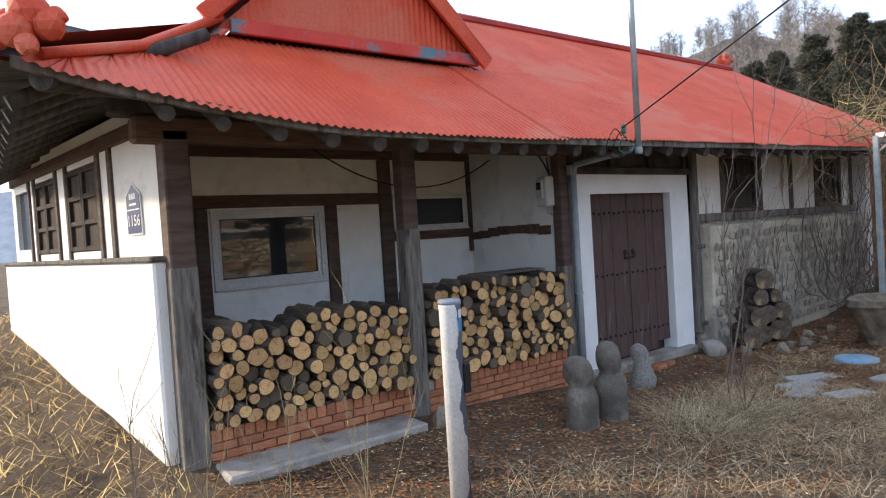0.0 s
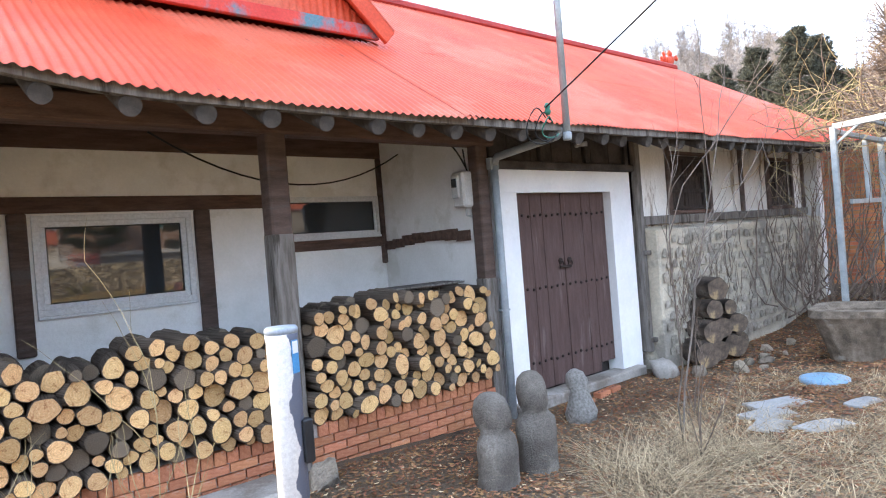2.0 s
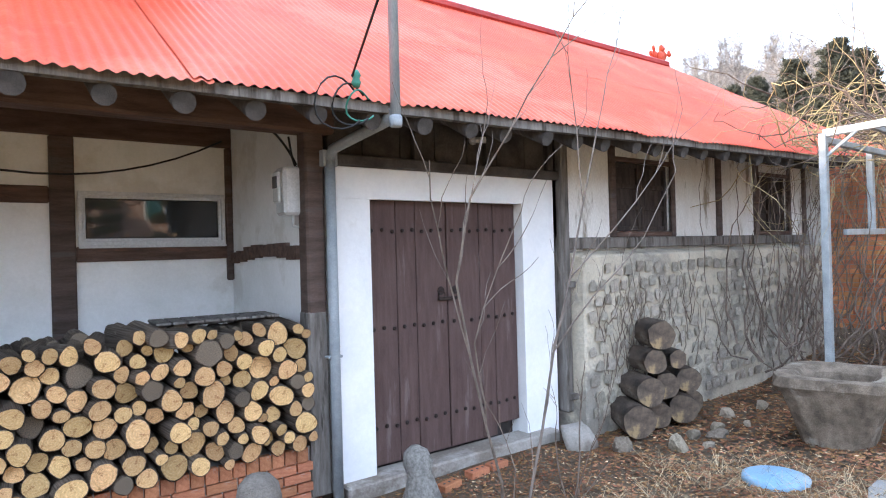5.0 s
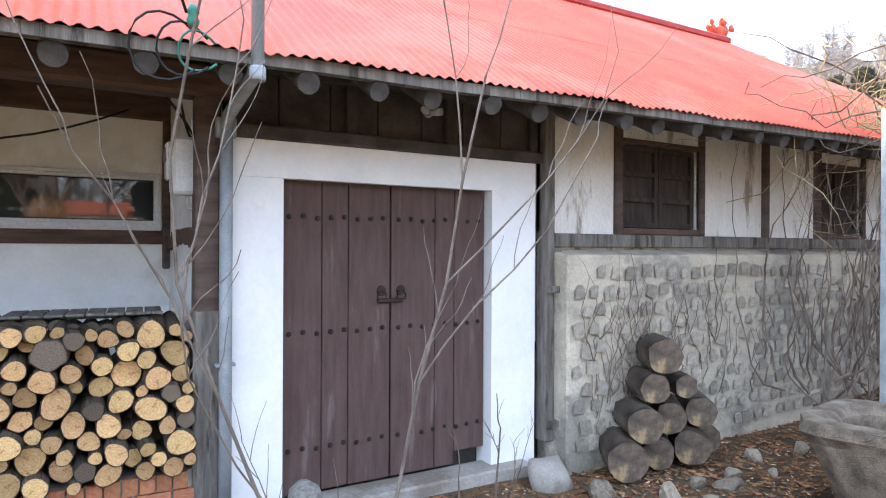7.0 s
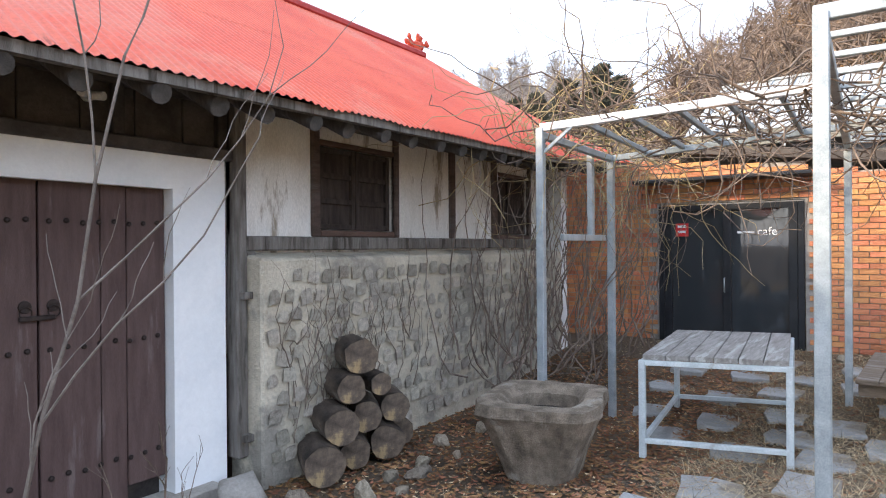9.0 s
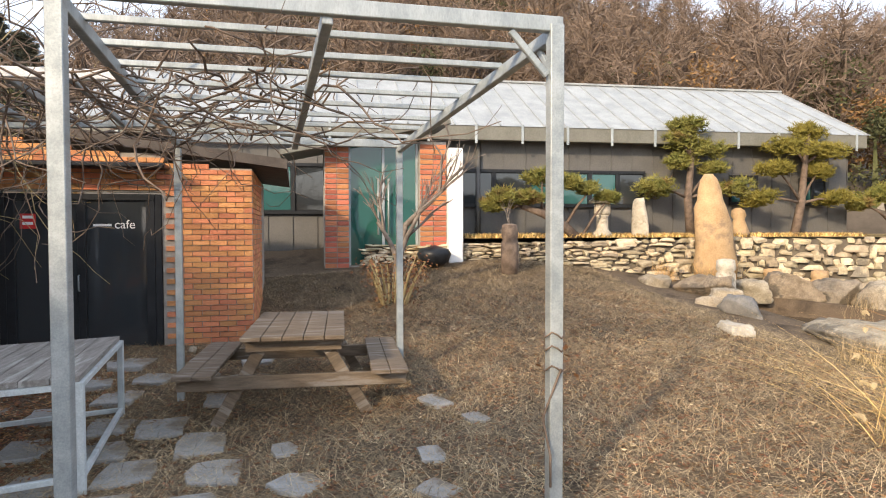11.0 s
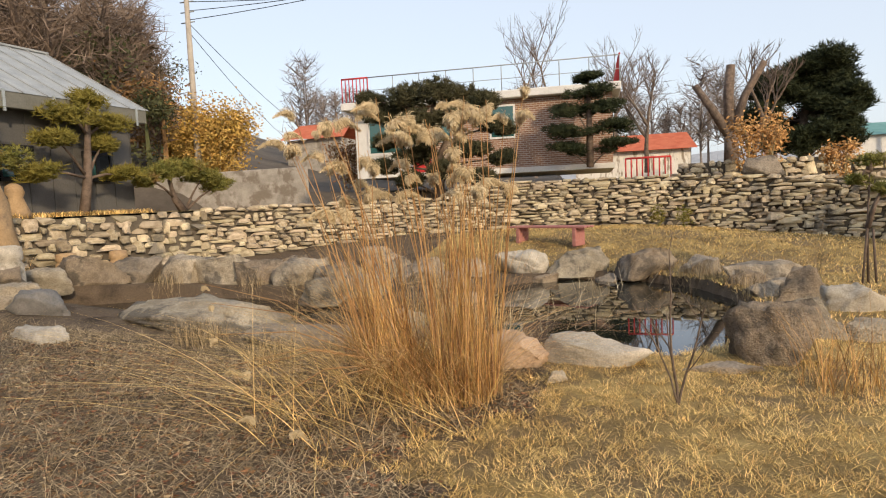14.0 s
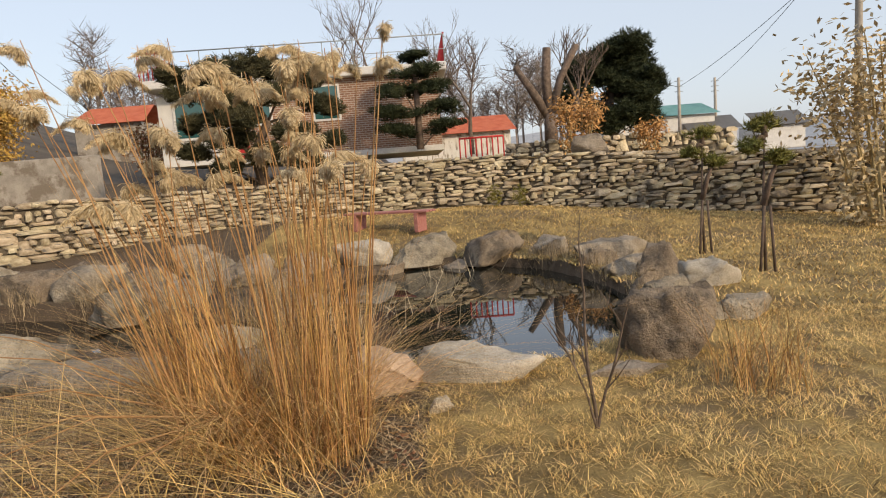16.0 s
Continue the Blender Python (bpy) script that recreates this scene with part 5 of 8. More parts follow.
for z, yy in ((0.0, 0),):
    pts = [(CX - 0.12, 0.55, 2.26), (CX - 0.12, 6.8, 3.05), (CX + 3.8, 6.8, 3.05), (CX + 3.8, 0.55, 2.26)]
    lo = [croof.verts.new(p) for p in pts]
    hi = [croof.verts.new((p[0], p[1], p[2] + 0.13)) for p in pts]
    croof.faces.new(hi), croof.faces.new(lo[::-1])
    for i in range(4):
        croof.faces.new((lo[i], lo[(i + 1) % 4], hi[(i + 1) % 4], hi[i]))
cpart("roof", croof, mat("dark_roof_edge", (0.06, 0.05, 0.045), (0.10, 0.085, 0.075), 4, 0.7, 0.2), "dark overhanging sloped roof")
cpart("awning", box(CX - 0.42, 2.05, 2.22, CX, 4.35, 2.27, 0.01), DARKFRAME, "thin dark metal awning")
door = cpart("door_frame", box(CX + 0.02, 2.2, CG + 0.02, CX + 0.04, 2.22, 1.9), DARKFRAME)
for y0, y1, z0, z1 in ((2.17, 2.25, CG, 1.9), (4.0, 4.08, CG, 1.9), (2.25, 4.0, 1.82, 1.9), (3.08, 3.18, CG, 1.82), (2.25, 4.0, CG, -0.15), (2.25, 2.36, -0.15, 1.82), (3.89, 4.0, -0.15, 1.82)):
    cpart("door_frame", box(CX - 0.02, y0 + 0.002, z0, CX + 0.06, y1 - 0.002, z1, 0.004), DARKFRAME)
for y0, y1 in ((2.36, 3.08), (3.18, 3.89)):
    cpart("door_glass", box(CX + 0.02, y0, -0.15, CX + 0.03, y1, 1.82), PANE, "dark glass door pane")
cpart("handle", tube([(CX - 0.03, 3.16, 0.65), (CX - 0.06, 3.16, 0.65), (CX - 0.06, 3.16, 0.85), (CX - 0.03, 3.16, 0.85)], 0.01, 6), STEEL)
cafe_txt = text_mesh("cafe", 0.16)
cafe_txt.materials.append(PLATEWHITE)
part("lettering", cafe_txt, None, cafe, "white lettering reading cafe", cafe.matrix_basis.inverted() @ pose(CX + 0.016, 2.62, 1.5, 90, 0, -90))
cpart("lettering", box(CX + 0.015, 2.78, 1.48, CX + 0.018, 3.0, 1.51), PLATEWHITE)
SIGNRED = mat("red_sign", (0.50, 0.02, 0.02), (0.56, 0.03, 0.03), 9, 0.5, 0.02)
cpart("sticker", box(CX + 0.014, 3.66, 1.45, CX + 0.018, 3.84, 1.64), SIGNRED, "small red notice on the glass")
for z in (1.5, 1.58):
    cpart("sticker_text", box(CX + 0.011, 3.69, z, CX + 0.0135, 3.81, z + 0.035), PLATEWHITE)
cpart("doorstep", box(CX - 0.35, 2.0, CG - 0.1, CX - 0.0, 4.2, CG + 0.03, 0.01), CONCRETE)
stones("loose_stone", [(14.2, 1.75, 0.16, 0.12, 0.1, 0)], BOULDER, "rounded loose stone among dead leaves", "loose stones")


# ---- garden: terraces and walls ----
STRAW = mat("dry_lawn", (0.15, 0.104, 0.046), (0.40, 0.29, 0.112), 1.5, 0.95, 0.9, c=(0.20, 0.145, 0.075), cw=0.3, fine=40, gf=0.9)
NEEDLE = mat("pine_needles", (0.13, 0.14, 0.035), (0.24, 0.22, 0.06), 3, 0.8, 0.0, c=(0.20, 0.13, 0.05), cw=0.15)
DULLNEEDLE = mat("dull_conifer_needles", (0.05, 0.055, 0.04), (0.10, 0.10, 0.075), 3, 0.9, 0.0)
NEEDLE_DARK = mat("dark_pine_needles", (0.018, 0.03, 0.014), (0.05, 0.06, 0.025), 3, 0.8, 0.0)
PINEBARK = mat("pine_bark", (0.10, 0.075, 0.06), (0.20, 0.15, 0.12), 6, 0.95, 0.6)
WARMSTONE = mat("ochre_standing_stone", (0.36, 0.24, 0.13), (0.50, 0.35, 0.20), 2, 0.92, 0.8, c=(0.28, 0.20, 0.13), cw=0.3)
PALESTONE = mat("pale_carved_stone", (0.38, 0.345, 0.285), (0.58, 0.53, 0.45), 5, 0.9, 0.8, c=(0.27, 0.24, 0.19), cw=0.25, gf=0.75)

TERR = [(20.6, 6.0), (18.95, -1.0), (18.9, -3.2), (18.75, -6.5), (18.5, -9.6), (16.9, -13.2), (13.6, -15.2), (11.6, -16.6)]
terr2 = [(11.6, -16.6), (9.0, -17.6), (6.6, -17.9), (3.0, -17.0), (-3.0, -15.2), (-12, -13)]


def strip(line, z_of, out):
    bm = bmesh.new()
    a = [bm.verts.new((x, y, z_of(x, y))) for x, y in line]
    b = [bm.verts.new((x + out[0], y + out[1], z_of(x, y) + out[2])) for x, y in line]
    for k in range(len(line) - 1):
        bm.faces.new((a[k], a[k + 1], b[k + 1], b[k]))
    bmesh.ops.recalc_face_normals(bm, faces=bm.faces)
    return bm


def shelf(name, poly, z, material, label):
    bm = bmesh.new()
    bm.faces.new([bm.verts.new((x, y, z)) for x, y in poly])
    bmesh.ops.recalc_face_normals(bm, faces=bm.faces)
    if bm.faces[:][0].normal.z < 0:
        bmesh.ops.reverse_faces(bm, faces=bm.faces)
    return setting(name, bm, material, label, "ground")


shelf("terrace", [*TERR[2:], (11.6, -40), (60, -40), (60, -3.2)], 1.24, STRAW, "dry grass terrace behind the low stone wall")
shelf("terrace_upper", [*terr2, (-12, -60), (11.6, -60)], 1.25, STRAW, "terrace above the high stone wall")


def stone_wall(name, line, z_base, z_top, seed, label, courses, quota):
    """A dry-stone wall along a line: each stone a block of its own with uneven faces."""
    r2 = random.Random(seed)
    core = bmesh.new()
    wall = None
    rest_v, rest_f = [], []
    blocks = []
    for (ax, ay), (bx, by) in zip(line, line[1:]):
        d = Vector((bx - ax, by - ay, 0))
        n = Vector((d.y, -d.x, 0)).normalized()
        if n.dot(Vector((7 - ax, 0 - ay, 0))) < 0:
            n = -n
        a, b = Vector((ax, ay, 0)), Vector((bx, by, 0))
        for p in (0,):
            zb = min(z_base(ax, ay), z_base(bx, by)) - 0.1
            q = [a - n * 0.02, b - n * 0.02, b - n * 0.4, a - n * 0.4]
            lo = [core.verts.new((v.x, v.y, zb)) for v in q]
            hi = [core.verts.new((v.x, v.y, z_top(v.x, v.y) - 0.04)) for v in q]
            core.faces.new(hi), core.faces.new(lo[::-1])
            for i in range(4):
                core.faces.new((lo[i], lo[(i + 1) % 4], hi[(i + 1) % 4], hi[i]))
        z = 0.0
        u = d.normalized()
        hgt = (z_top(ax, ay) + z_top(bx, by)) / 2 - (z_base(ax, ay) + z_base(bx, by)) / 2
        for c in range(courses):
            h = hgt / courses
            s = r2.uniform(-0.2, 0)
            while s < d.length:
                w = r2.choice((0.16, 0.22, 0.28, 0.36, 0.45, 0.58)) * r2.uniform(0.85, 1.15)
                f = min(1, max(0, (s + w / 2) / d.length))
                p = a.lerp(b, f)
                zb = z_base(p.x, p.y)
                hh = (z_top(p.x, p.y) - zb) / courses
                zc = zb + hh * (c + 0.5) + r2.uniform(-0.28, 0.28) * hh
                k = 2 if r2.random() < 0.2 and c < courses - 1 else 1
                blocks.append((p + n * r2.uniform(-0.03, 0.06), zc + (hh / 2 if k == 2 else 0), u, n, w * 0.96, hh * k * r2.uniform(0.75, 1.15)))
                s += w
    bmesh.ops.recalc_face_normals(core, faces=core.faces)
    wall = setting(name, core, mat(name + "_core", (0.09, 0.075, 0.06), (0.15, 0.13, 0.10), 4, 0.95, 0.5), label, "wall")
    shapes = []
    for k in range(8):
        bm = boulder(1.0, 0.9, 1.0, seed * 10 + k, 2, 0.16)
        for v in bm.verts:
            v.co.z -= 0.5
            v.co.x = max(-0.5, min(0.5, v.co.x * 1.15))
            v.co.z = max(-0.5, min(0.5, v.co.z * 1.2))
        shapes.append(mesh("stone", bm, STONE))
    blocks.sort(key=lambda q: (q[0] - Vector((9, -6, 0))).length)
    for k, (p, z, u, n, w, h) in enumerate(blocks):
        m = Matrix((( u.x * w, n.x * 0.22, 0, p.x), (u.y * w, n.y * 0.22, 0, p.y), (0, 0, h, z), (0, 0, 0, 1)))
        if k < quota:
            part("stone", shapes[k % 8], None, wall, "", m)
        else:
            me = shapes[k % 8]
            o = len(rest_v)
            rest_v.extend([m @ v.co for v in me.vertices])
            rest_f.extend([[o + i for i in q.vertices] for q in me.polygons])
    if rest_v:
        me = bpy.data.meshes.new("stones")
        me.from_pydata(rest_v, [], rest_f)
        me.materials.append(STONE_JOINED)
        tagged(part("stones", me, None, wall), "", "", "", "stuff")
    return wall


STONE_JOINED = mat("field_stone_joined", (0.36, 0.295, 0.20), (0.58, 0.50, 0.36), 3, 0.92, 0.7, island=0.4, spread=0.012, c=(0.19, 0.17, 0.14), cw=0.2)
WALL_ARGS = [("retaining_wall_low", TERR[1:6], lambda x, y: ground_z(x, y) - 0.02, lambda x, y: 1.24 - 0.12 * max(0, min(1, (y + 9) / 6)), 5, "low dry-stone retaining wall below the grey building", 9, 250),
             ("retaining_wall_mid", TERR[5:], lambda x, y: ground_z(x, y) - 0.02, lambda x, y: 1.30, 6, "dry-stone retaining wall behind the pond", 13, 280),
             ("wall_upper", [(5.5, -24.3), (1.5, -24.3), (-2.5, -24.3)], lambda x, y: 1.2, lambda x, y: 2.15, 8, "upper stone wall behind the shrubs", 5, 60),
             ("retaining_wall_high", terr2, lambda x, y: ground_z(x, y) - 0.02, lambda x, y: 1.22 + 0.068 * max(-3.0, min(6.2, x)), 7, "high grey dry-stone retaining wall behind the lawn", 17, 290)]

# grey building on the terrace
GX, GY0, GY1 = 20.55, 5.0, -14.3
gb = tagged(thing("grey_building", "long grey metal-clad building with dark windows and a pale metal roof", "building", (GX, -5, 1.2), -4.0), "", "", "", "structure")
for k in range(34):
    y = -9.3 + 0.57 * k
    part("cladding_panel", box(0, y, -0.35, 0.05, y + 0.562, 2.5, 0.004), CLAD, gb)
    part("seam", box(-0.022, y - 0.008, -0.35, 0.03, y + 0.008, 2.5), CLAD, gb)
part("wall_core", box(0.052, -9.3, -0.35, 6.4, 10, 2.5), CLAD, gb)
part("fascia", box(-0.45, -9.5, 2.38, -0.30, 10.2, 2.72, 0.01), OLIVE, gb)
part("eaves_soffit", box(-0.30, -9.5, 2.42, 0.1, 10.2, 2.46), CLAD, gb)
for k in range(17):
    part("gutter_bracket", box(-0.475, -9.2 + 1.15 * k, 2.3, -0.452, -9.14 + 1.15 * k, 2.76), STEEL, gb)
bm = bmesh.new()
for pts in ([(-0.47, -9.6, 2.72), (-0.47, 10.3, 2.72), (3.1, 10.3, 4.62), (3.1, -9.6, 4.62)], [(3.1, -9.6, 4.62), (3.1, 10.3, 4.62), (6.8, 10.3, 2.7), (6.8, -9.6, 2.7)], [(-0.4, -9.45, 2.5), (3.1, -9.45, 4.55), (6.7, -9.45, 2.5)]):
    quad(pts, bm)
part("roof", bm, GREYROOF, gb)
sl = math.atan2(1.9, 3.57)
for k in range(36):
    part("roof_seam", box(0, -0.014, 0, 4.04, 0.014, 0.03), GREYROOF, gb, "", Matrix.Translation((-0.47, -9.5 + 0.56 * k, 2.72)) @ Matrix.Rotation(-sl, 4, "Y"))
part("ridge_cap", box(3.0, -9.6, 4.60, 3.2, 10.3, 4.66, 0.01), GREYROOF, gb)
part("downpipe", tube([(-0.07, 1.05, -0.3), (-0.07, 1.05, 2.4)], 0.06, 8), CLAD, gb)
for y0, y1, z0, z1, split in ((-3.35, 1.65, 0.78, 1.72, (0.15, 0.3, 0.62, 0.8)), (-6.55, -5.75, 0.85, 1.65, (0.5,)), (-8.6, -7.8, 0.85, 1.6, (0.5,)), (4.6, 6.4, 0.6, 1.8, (0.5,))):
    w = part("window_frame", box(-0.05, y0, z0, -0.024, y1, z1, 0.004), DARKFRAME, gb)
    edges = [0.0, *split, 1.0]
    for a, b in zip(edges, edges[1:]):
        ya, yb = y0 + (y1 - y0) * a + 0.06, y0 + (y1 - y0) * b - 0.06
        part("pane", box(-0.062, ya, z0 + 0.1, -0.052, yb, z1 - 0.1), TEALPANE if int(a * 10) % 2 else PANE, w)
    for q in ((z0, z0 + 0.08), (z1 - 0.08, z1)):
        part("frame_bar", box(-0.1, y0, q[0], -0.051, y1, q[1], 0.004), DARKFRAME, w)
    for a in edges:
        yy = y0 + (y1 - y0) * a
        part("frame_bar", box(-0.1, yy - 0.05 if a else yy, z0 + 0.08, -0.051, yy + 0.05 if a < 1 else yy, z1 - 0.08, 0.004), DARKFRAME, w)

# glass entrance with brick piers
en = tagged(thing("entrance_porch", "glass entrance between brick piers under a small roof", "porch", (19.0, -1.6, 0.62)), "", "", "", "structure")
pier_r = part("pier", box(-0.1, -1.14, 0, 0.5, -0.56, 2.7), MORTAR, en)
pier_l = part("pier", box(-0.1, 0.95, 0, 0.5, 1.45, 2.7), MORTAR, en)
part("white_return", box(-0.35, -1.46, 0.05, 0.6, -1.15, 2.55, 0.02), WHITEPAINT, en)
part("roof", box(-0.55, -1.75, 2.72, 0.9, 1.8, 2.82, 0.01), OLIVE, en, "", pose(0, 0, 0, -12, 0, 0))
part("glass_door", box(0.1, -0.55, 0.06, 0.12, 0.95, 2.7), GREENPANE, en, "green tinted glass door")
for y in (-0.55, 0.18, 0.9):
    part("frame_bar", box(0.06, y, 0, 0.099, y + 0.05, 2.7), STEEL, en)
part("sill", box(-0.05, -0.6, -0.06, 0.3, 1.0, 0.05), CONCRETE, en)
part("handle", tube([(0.02, 0.1, 0.7), (0.02, 0.1, 1.9)], 0.02, 8), STEEL, en)
part("handle", tube([(0.02, 0.32, 0.7), (0.02, 0.32, 1.9)], 0.02, 8), STEEL, en)
part("sticker", box(0.09, 0.12, 0.15, 0.095, 0.3, 0.33), SIGNRED, en)

# planted stones on the terrace
bm = lathe([(0.46, 0), (0.50, 0.25), (0.47, 0.7), (0.43, 1.15), (0.38, 1.55), (0.29, 1.75), (0.27, 1.95), (0.20, 2.2), (0.10, 2.33)], 20)
for v in bm.verts:
    k = 1 + 0.20 * noise.noise(v.co * 2.1) + 0.07 * noise.noise(v.co * 7)
    v.co = Vector((v.co.x * k * 0.75 + 0.04 * v.co.z, v.co.y * k + 0.07 * v.co.z, v.co.z))
tagged(part("standing_stone", bm, WARMSTONE, None, "", pose(18.2, -8.95, 0.36)), "tall ochre standing stone leaning at the terrace edge", "stone")
bm = boulder(0.62, 0.3, 0.95, 8, 3, 0.06)
tagged(part("stele", bm, PALESTONE, None, "", pose(19.25, -7.62, 1.2, 0, 0, 12)), "smooth pale upright stone slab on the terrace", "stone")
lan = thing("stone_lantern", "squat carved stone lantern under the pine", "lantern", (19.3, -6.65, 1.22))
for nm, pr in (("base", [(0.22, 0), (0.24, 0.1), (0.15, 0.2), (0.13, 0.5), (0.17, 0.55)]), ("light_box", [(0.17, 0.551), (0.2, 0.6), (0.19, 0.8), (0.15, 0.83)]), ("cap", [(0.34, 0.831), (0.3, 0.9), (0.12, 1.02), (0.05, 1.12), (0.02, 1.16)])):
    part(nm, lathe(pr, 10), PALESTONE, lan)
statue("stone_animal", (19.25, -10.35, 1.22), -80, [(0.22, 0, 1, 1.2), (0.22, 0.12, 1, 1.2), (0.16, 0.35, 1, 1), (0.13, 0.45, 1, 1), (0.17, 0.55, 1, 1.1), (0.15, 0.68, 1, 1), (0.06, 0.74, 1, 1)], WARMSTONE, "brown stone lion sitting on the terrace")
for x, y, h, r, lab, m in ((17.5, -3.7, 0.98, 0.17, "weathered brown wooden stump post", PINEBARK), (17.6, -11.2, 0.62, 0.19, "stacked brown stone drum", WARMSTONE), (17.9, -10.2, 0.55, 0.2, "stacked brown stone drum", WARMSTONE), (16.0, -7.5, 0.75, 0.18, "small pale upright stone", PALESTONE)):
    z = ground_z(x, y)
    tagged(part("garden_post", lathe([(r, -0.05), (r * 1.03, h * 0.3), (r * 0.97, h * 0.62), (r * 0.8, h * 0.68), (r * 0.98, h * 0.74), (r * 0.9, h * 0.97), (r * 0.5, h)], 14), m, None, "", pose(x, y, z, 0, 0, 0)), lab, "post", "garden posts")
stones("white_block", [(17.55, -10.75, 0.5, 0.4, 0.25, 10), (17.6, -10.65, 0.36, 0.3, 0.45, 10)], PALESTONE, "pale squared stone block", "pale blocks")
cald = thing("iron_cauldron", "round black iron pot by the entrance", "pot", (18.35, -2.35, ground_z(18.35, -2.35)))
part("bowl", lathe([(0.1, 0), (0.3, 0.12), (0.36, 0.28), (0.3, 0.38), (0.1, 0.43), (0.03, 0.46)], 18), DARKFRAME, cald)

# pond
WATER = glass("pond_water", (0.012, 0.014, 0.012), 0.02)
nt = WATER.node_tree
wz, wb = nt.nodes.new("ShaderNodeTexNoise"), nt.nodes.new("ShaderNodeBump")
wz.inputs["Scale"].default_value = 2.2
wb.inputs["Strength"].default_value, wb.inputs["Distance"].default_value = 0.05, 0.05
nt.links.new(wz.outputs[0], wb.inputs["Height"]), nt.links.new(wb.outputs[0], nt.nodes["Principled BSDF"].inputs["Normal"])
setting("water", quad([(5.2, -12.4, -0.27), (11.6, -12.4, -0.27), (11.6, -5.5, -0.27), (5.2, -5.5, -0.27)]), WATER, "dark still pond water reflecting the sky", "water")
setting("water_upper", quad([(11.6, -10.4, -0.32), (17.0, -10.4, -0.32), (17.0, -7.0, -0.32), (11.6, -7.0, -0.32)]), WATER, "dark still upper pond water", "water")


def pond_stone(x, y, sx, sy, sz, turn, seed, flat=0.0, material=None, label="weathered boulder at the pond edge", base=-0.36):
    """A boulder of a given width, depth and visible height, with its foot sunk in the bank."""
    bm = boulder(1, 1, 1, seed, 4, 0.24, flat)
    lo = [min(v.co[i] for v in bm.verts) for i in range(3)]
    hi = [max(v.co[i] for v in bm.verts) for i in range(3)]
    size = (sx, sy, sz * (0.72 if y < -8.2 and x < 11 else 0.9) + 0.12)
    for v in bm.verts:
        v.co = Vector([((v.co[i] - lo[i]) / (hi[i] - lo[i]) - (0.5 if i < 2 else 0)) * size[i] for i in range(3)])
    ob = part("boulder", bm, material or BOULDER, None, "", pose(x, y, max(ground_z(x, y), base) - 0.12, 0, 0, turn))
    return tagged(ob, label, "boulder", "pond boulders")


PINKROCK = mat("pink_granite_boulder", (0.44, 0.31, 0.21), (0.62, 0.46, 0.33), 3, 0.9, 0.8, c=(0.33, 0.27, 0.21), cw=0.25, gf=0.75)
BROWNROCK = mat("brown_boulder", (0.23, 0.18, 0.13), (0.43, 0.35, 0.26), 3.5, 0.92, 1.0, c=(0.15, 0.125, 0.10), cw=0.35, gf=0.8, depth=0.04)
pond_stone(8.17, -5.62, 0.56, 0.42, 0.30, 10, 1, 0, PINKROCK, "smooth pinkish boulder beside the reeds")
pond_stone(7.55, -5.72, 0.95, 0.42, 0.27, 8, 2, 0, PALESTONE, "long pale flat-topped boulder on the bank")
pond_stone(7.80, -5.2, 0.22, 0.17, 0.10, 30, 3)
pond_stone(6.13, -5.98, 0.74, 0.55, 0.56, 12, 4, 0, BROWNROCK, "large upright brown boulder at the pond corner")
pond_stone(6.57, -5.60, 0.60, 0.26, 0.08, 10, 13, 0.2)
pond_stone(5.12, -7.1, 0.55, 0.45, 0.22, 15, 5, 0.1)
pond_stone(5.5, -7.0, 0.5, 0.5, 0.25, 40, 21)
pond_stone(4.85, -8.45, 0.66, 0.5, 0.44, 20, 6, 0, PALESTONE, "pale angular boulder in the bank")
pond_stone(5.2, -9.05, 0.56, 0.55, 0.62, 40, 7, 0, BROWNROCK, "upright brown boulder in the bank")
pond_stone(5.3, -10.75, 1.5, 0.8, 0.42, 25, 8, 0.15, None, "long flat-topped boulder on the far bank")
pond_stone(5.25, -9.85, 0.7, 0.6, 0.30, 5, 22)
pond_stone(6.9, -11.75, 1.15, 0.8, 0.60, 20, 9, 0, BROWNROCK, "broad domed brown boulder on the far bank")
pond_stone(6.1, -11.5, 0.7, 0.6, 0.42, 0, 23)
pond_stone(8.18, -12.1, 1.24, 0.7, 0.56, 24, 10, 0.05, None, "broad sunlit boulder on the far bank")
pond_stone(9.15, -11.95, 1.02, 0.7, 0.58, 20, 11, 0.05, PALESTONE, "pale cracked boulder on the far bank")
for k, (x, y, sx, sz) in enumerate(((5.5, -7.9, 0.6, 0.24), (5.5, -8.5, 0.5, 0.3), (5.55, -9.5, 0.65, 0.26), (5.6, -10.3, 0.7, 0.3), (7.6, -11.75, 0.6, 0.3), (8.7, -11.6, 0.5, 0.22), (9.6, -9.6, 0.7, 0.3), (9.65, -8.8, 0.6, 0.25))):
    pond_stone(x, y, sx, sx * 0.75, sz, 50 * k % 70, 60 + k, 0.05, BROWNROCK if k % 2 else None)
pond_stone(9.95, -11.5, 0.8, 0.6, 0.42, 30, 12)
pond_stone(10.7, -10.7, 0.85, 0.7, 0.60, 15, 24)
pond_stone(10.0, -10.3, 0.7, 0.6, 0.35, 40, 25)
pond_stone(12.0, -12.3, 0.9, 0.7, 0.55, 10, 26)
pond_stone(10.6, -6.25, 1.9, 0.85, 0.20, -8, 14, 0.2, None, "broad flat grey slab of rock by the pond")
pond_stone(12.4, -6.9, 2.3, 1.3, 0.30, -20, 15, 0.2, None, "broad flat grey slab of rock between the ponds")
pond_stone(9.35, -6.25, 0.95, 0.5, 0.24, 5, 16, 0.1)
pond_stone(9.7, -7.1, 0.7, 0.6, 0.22, 35, 27, 0.1)
pond_stone(11.4, -9.1, 1.5, 0.8, 0.36, 12, 17, 0.15)
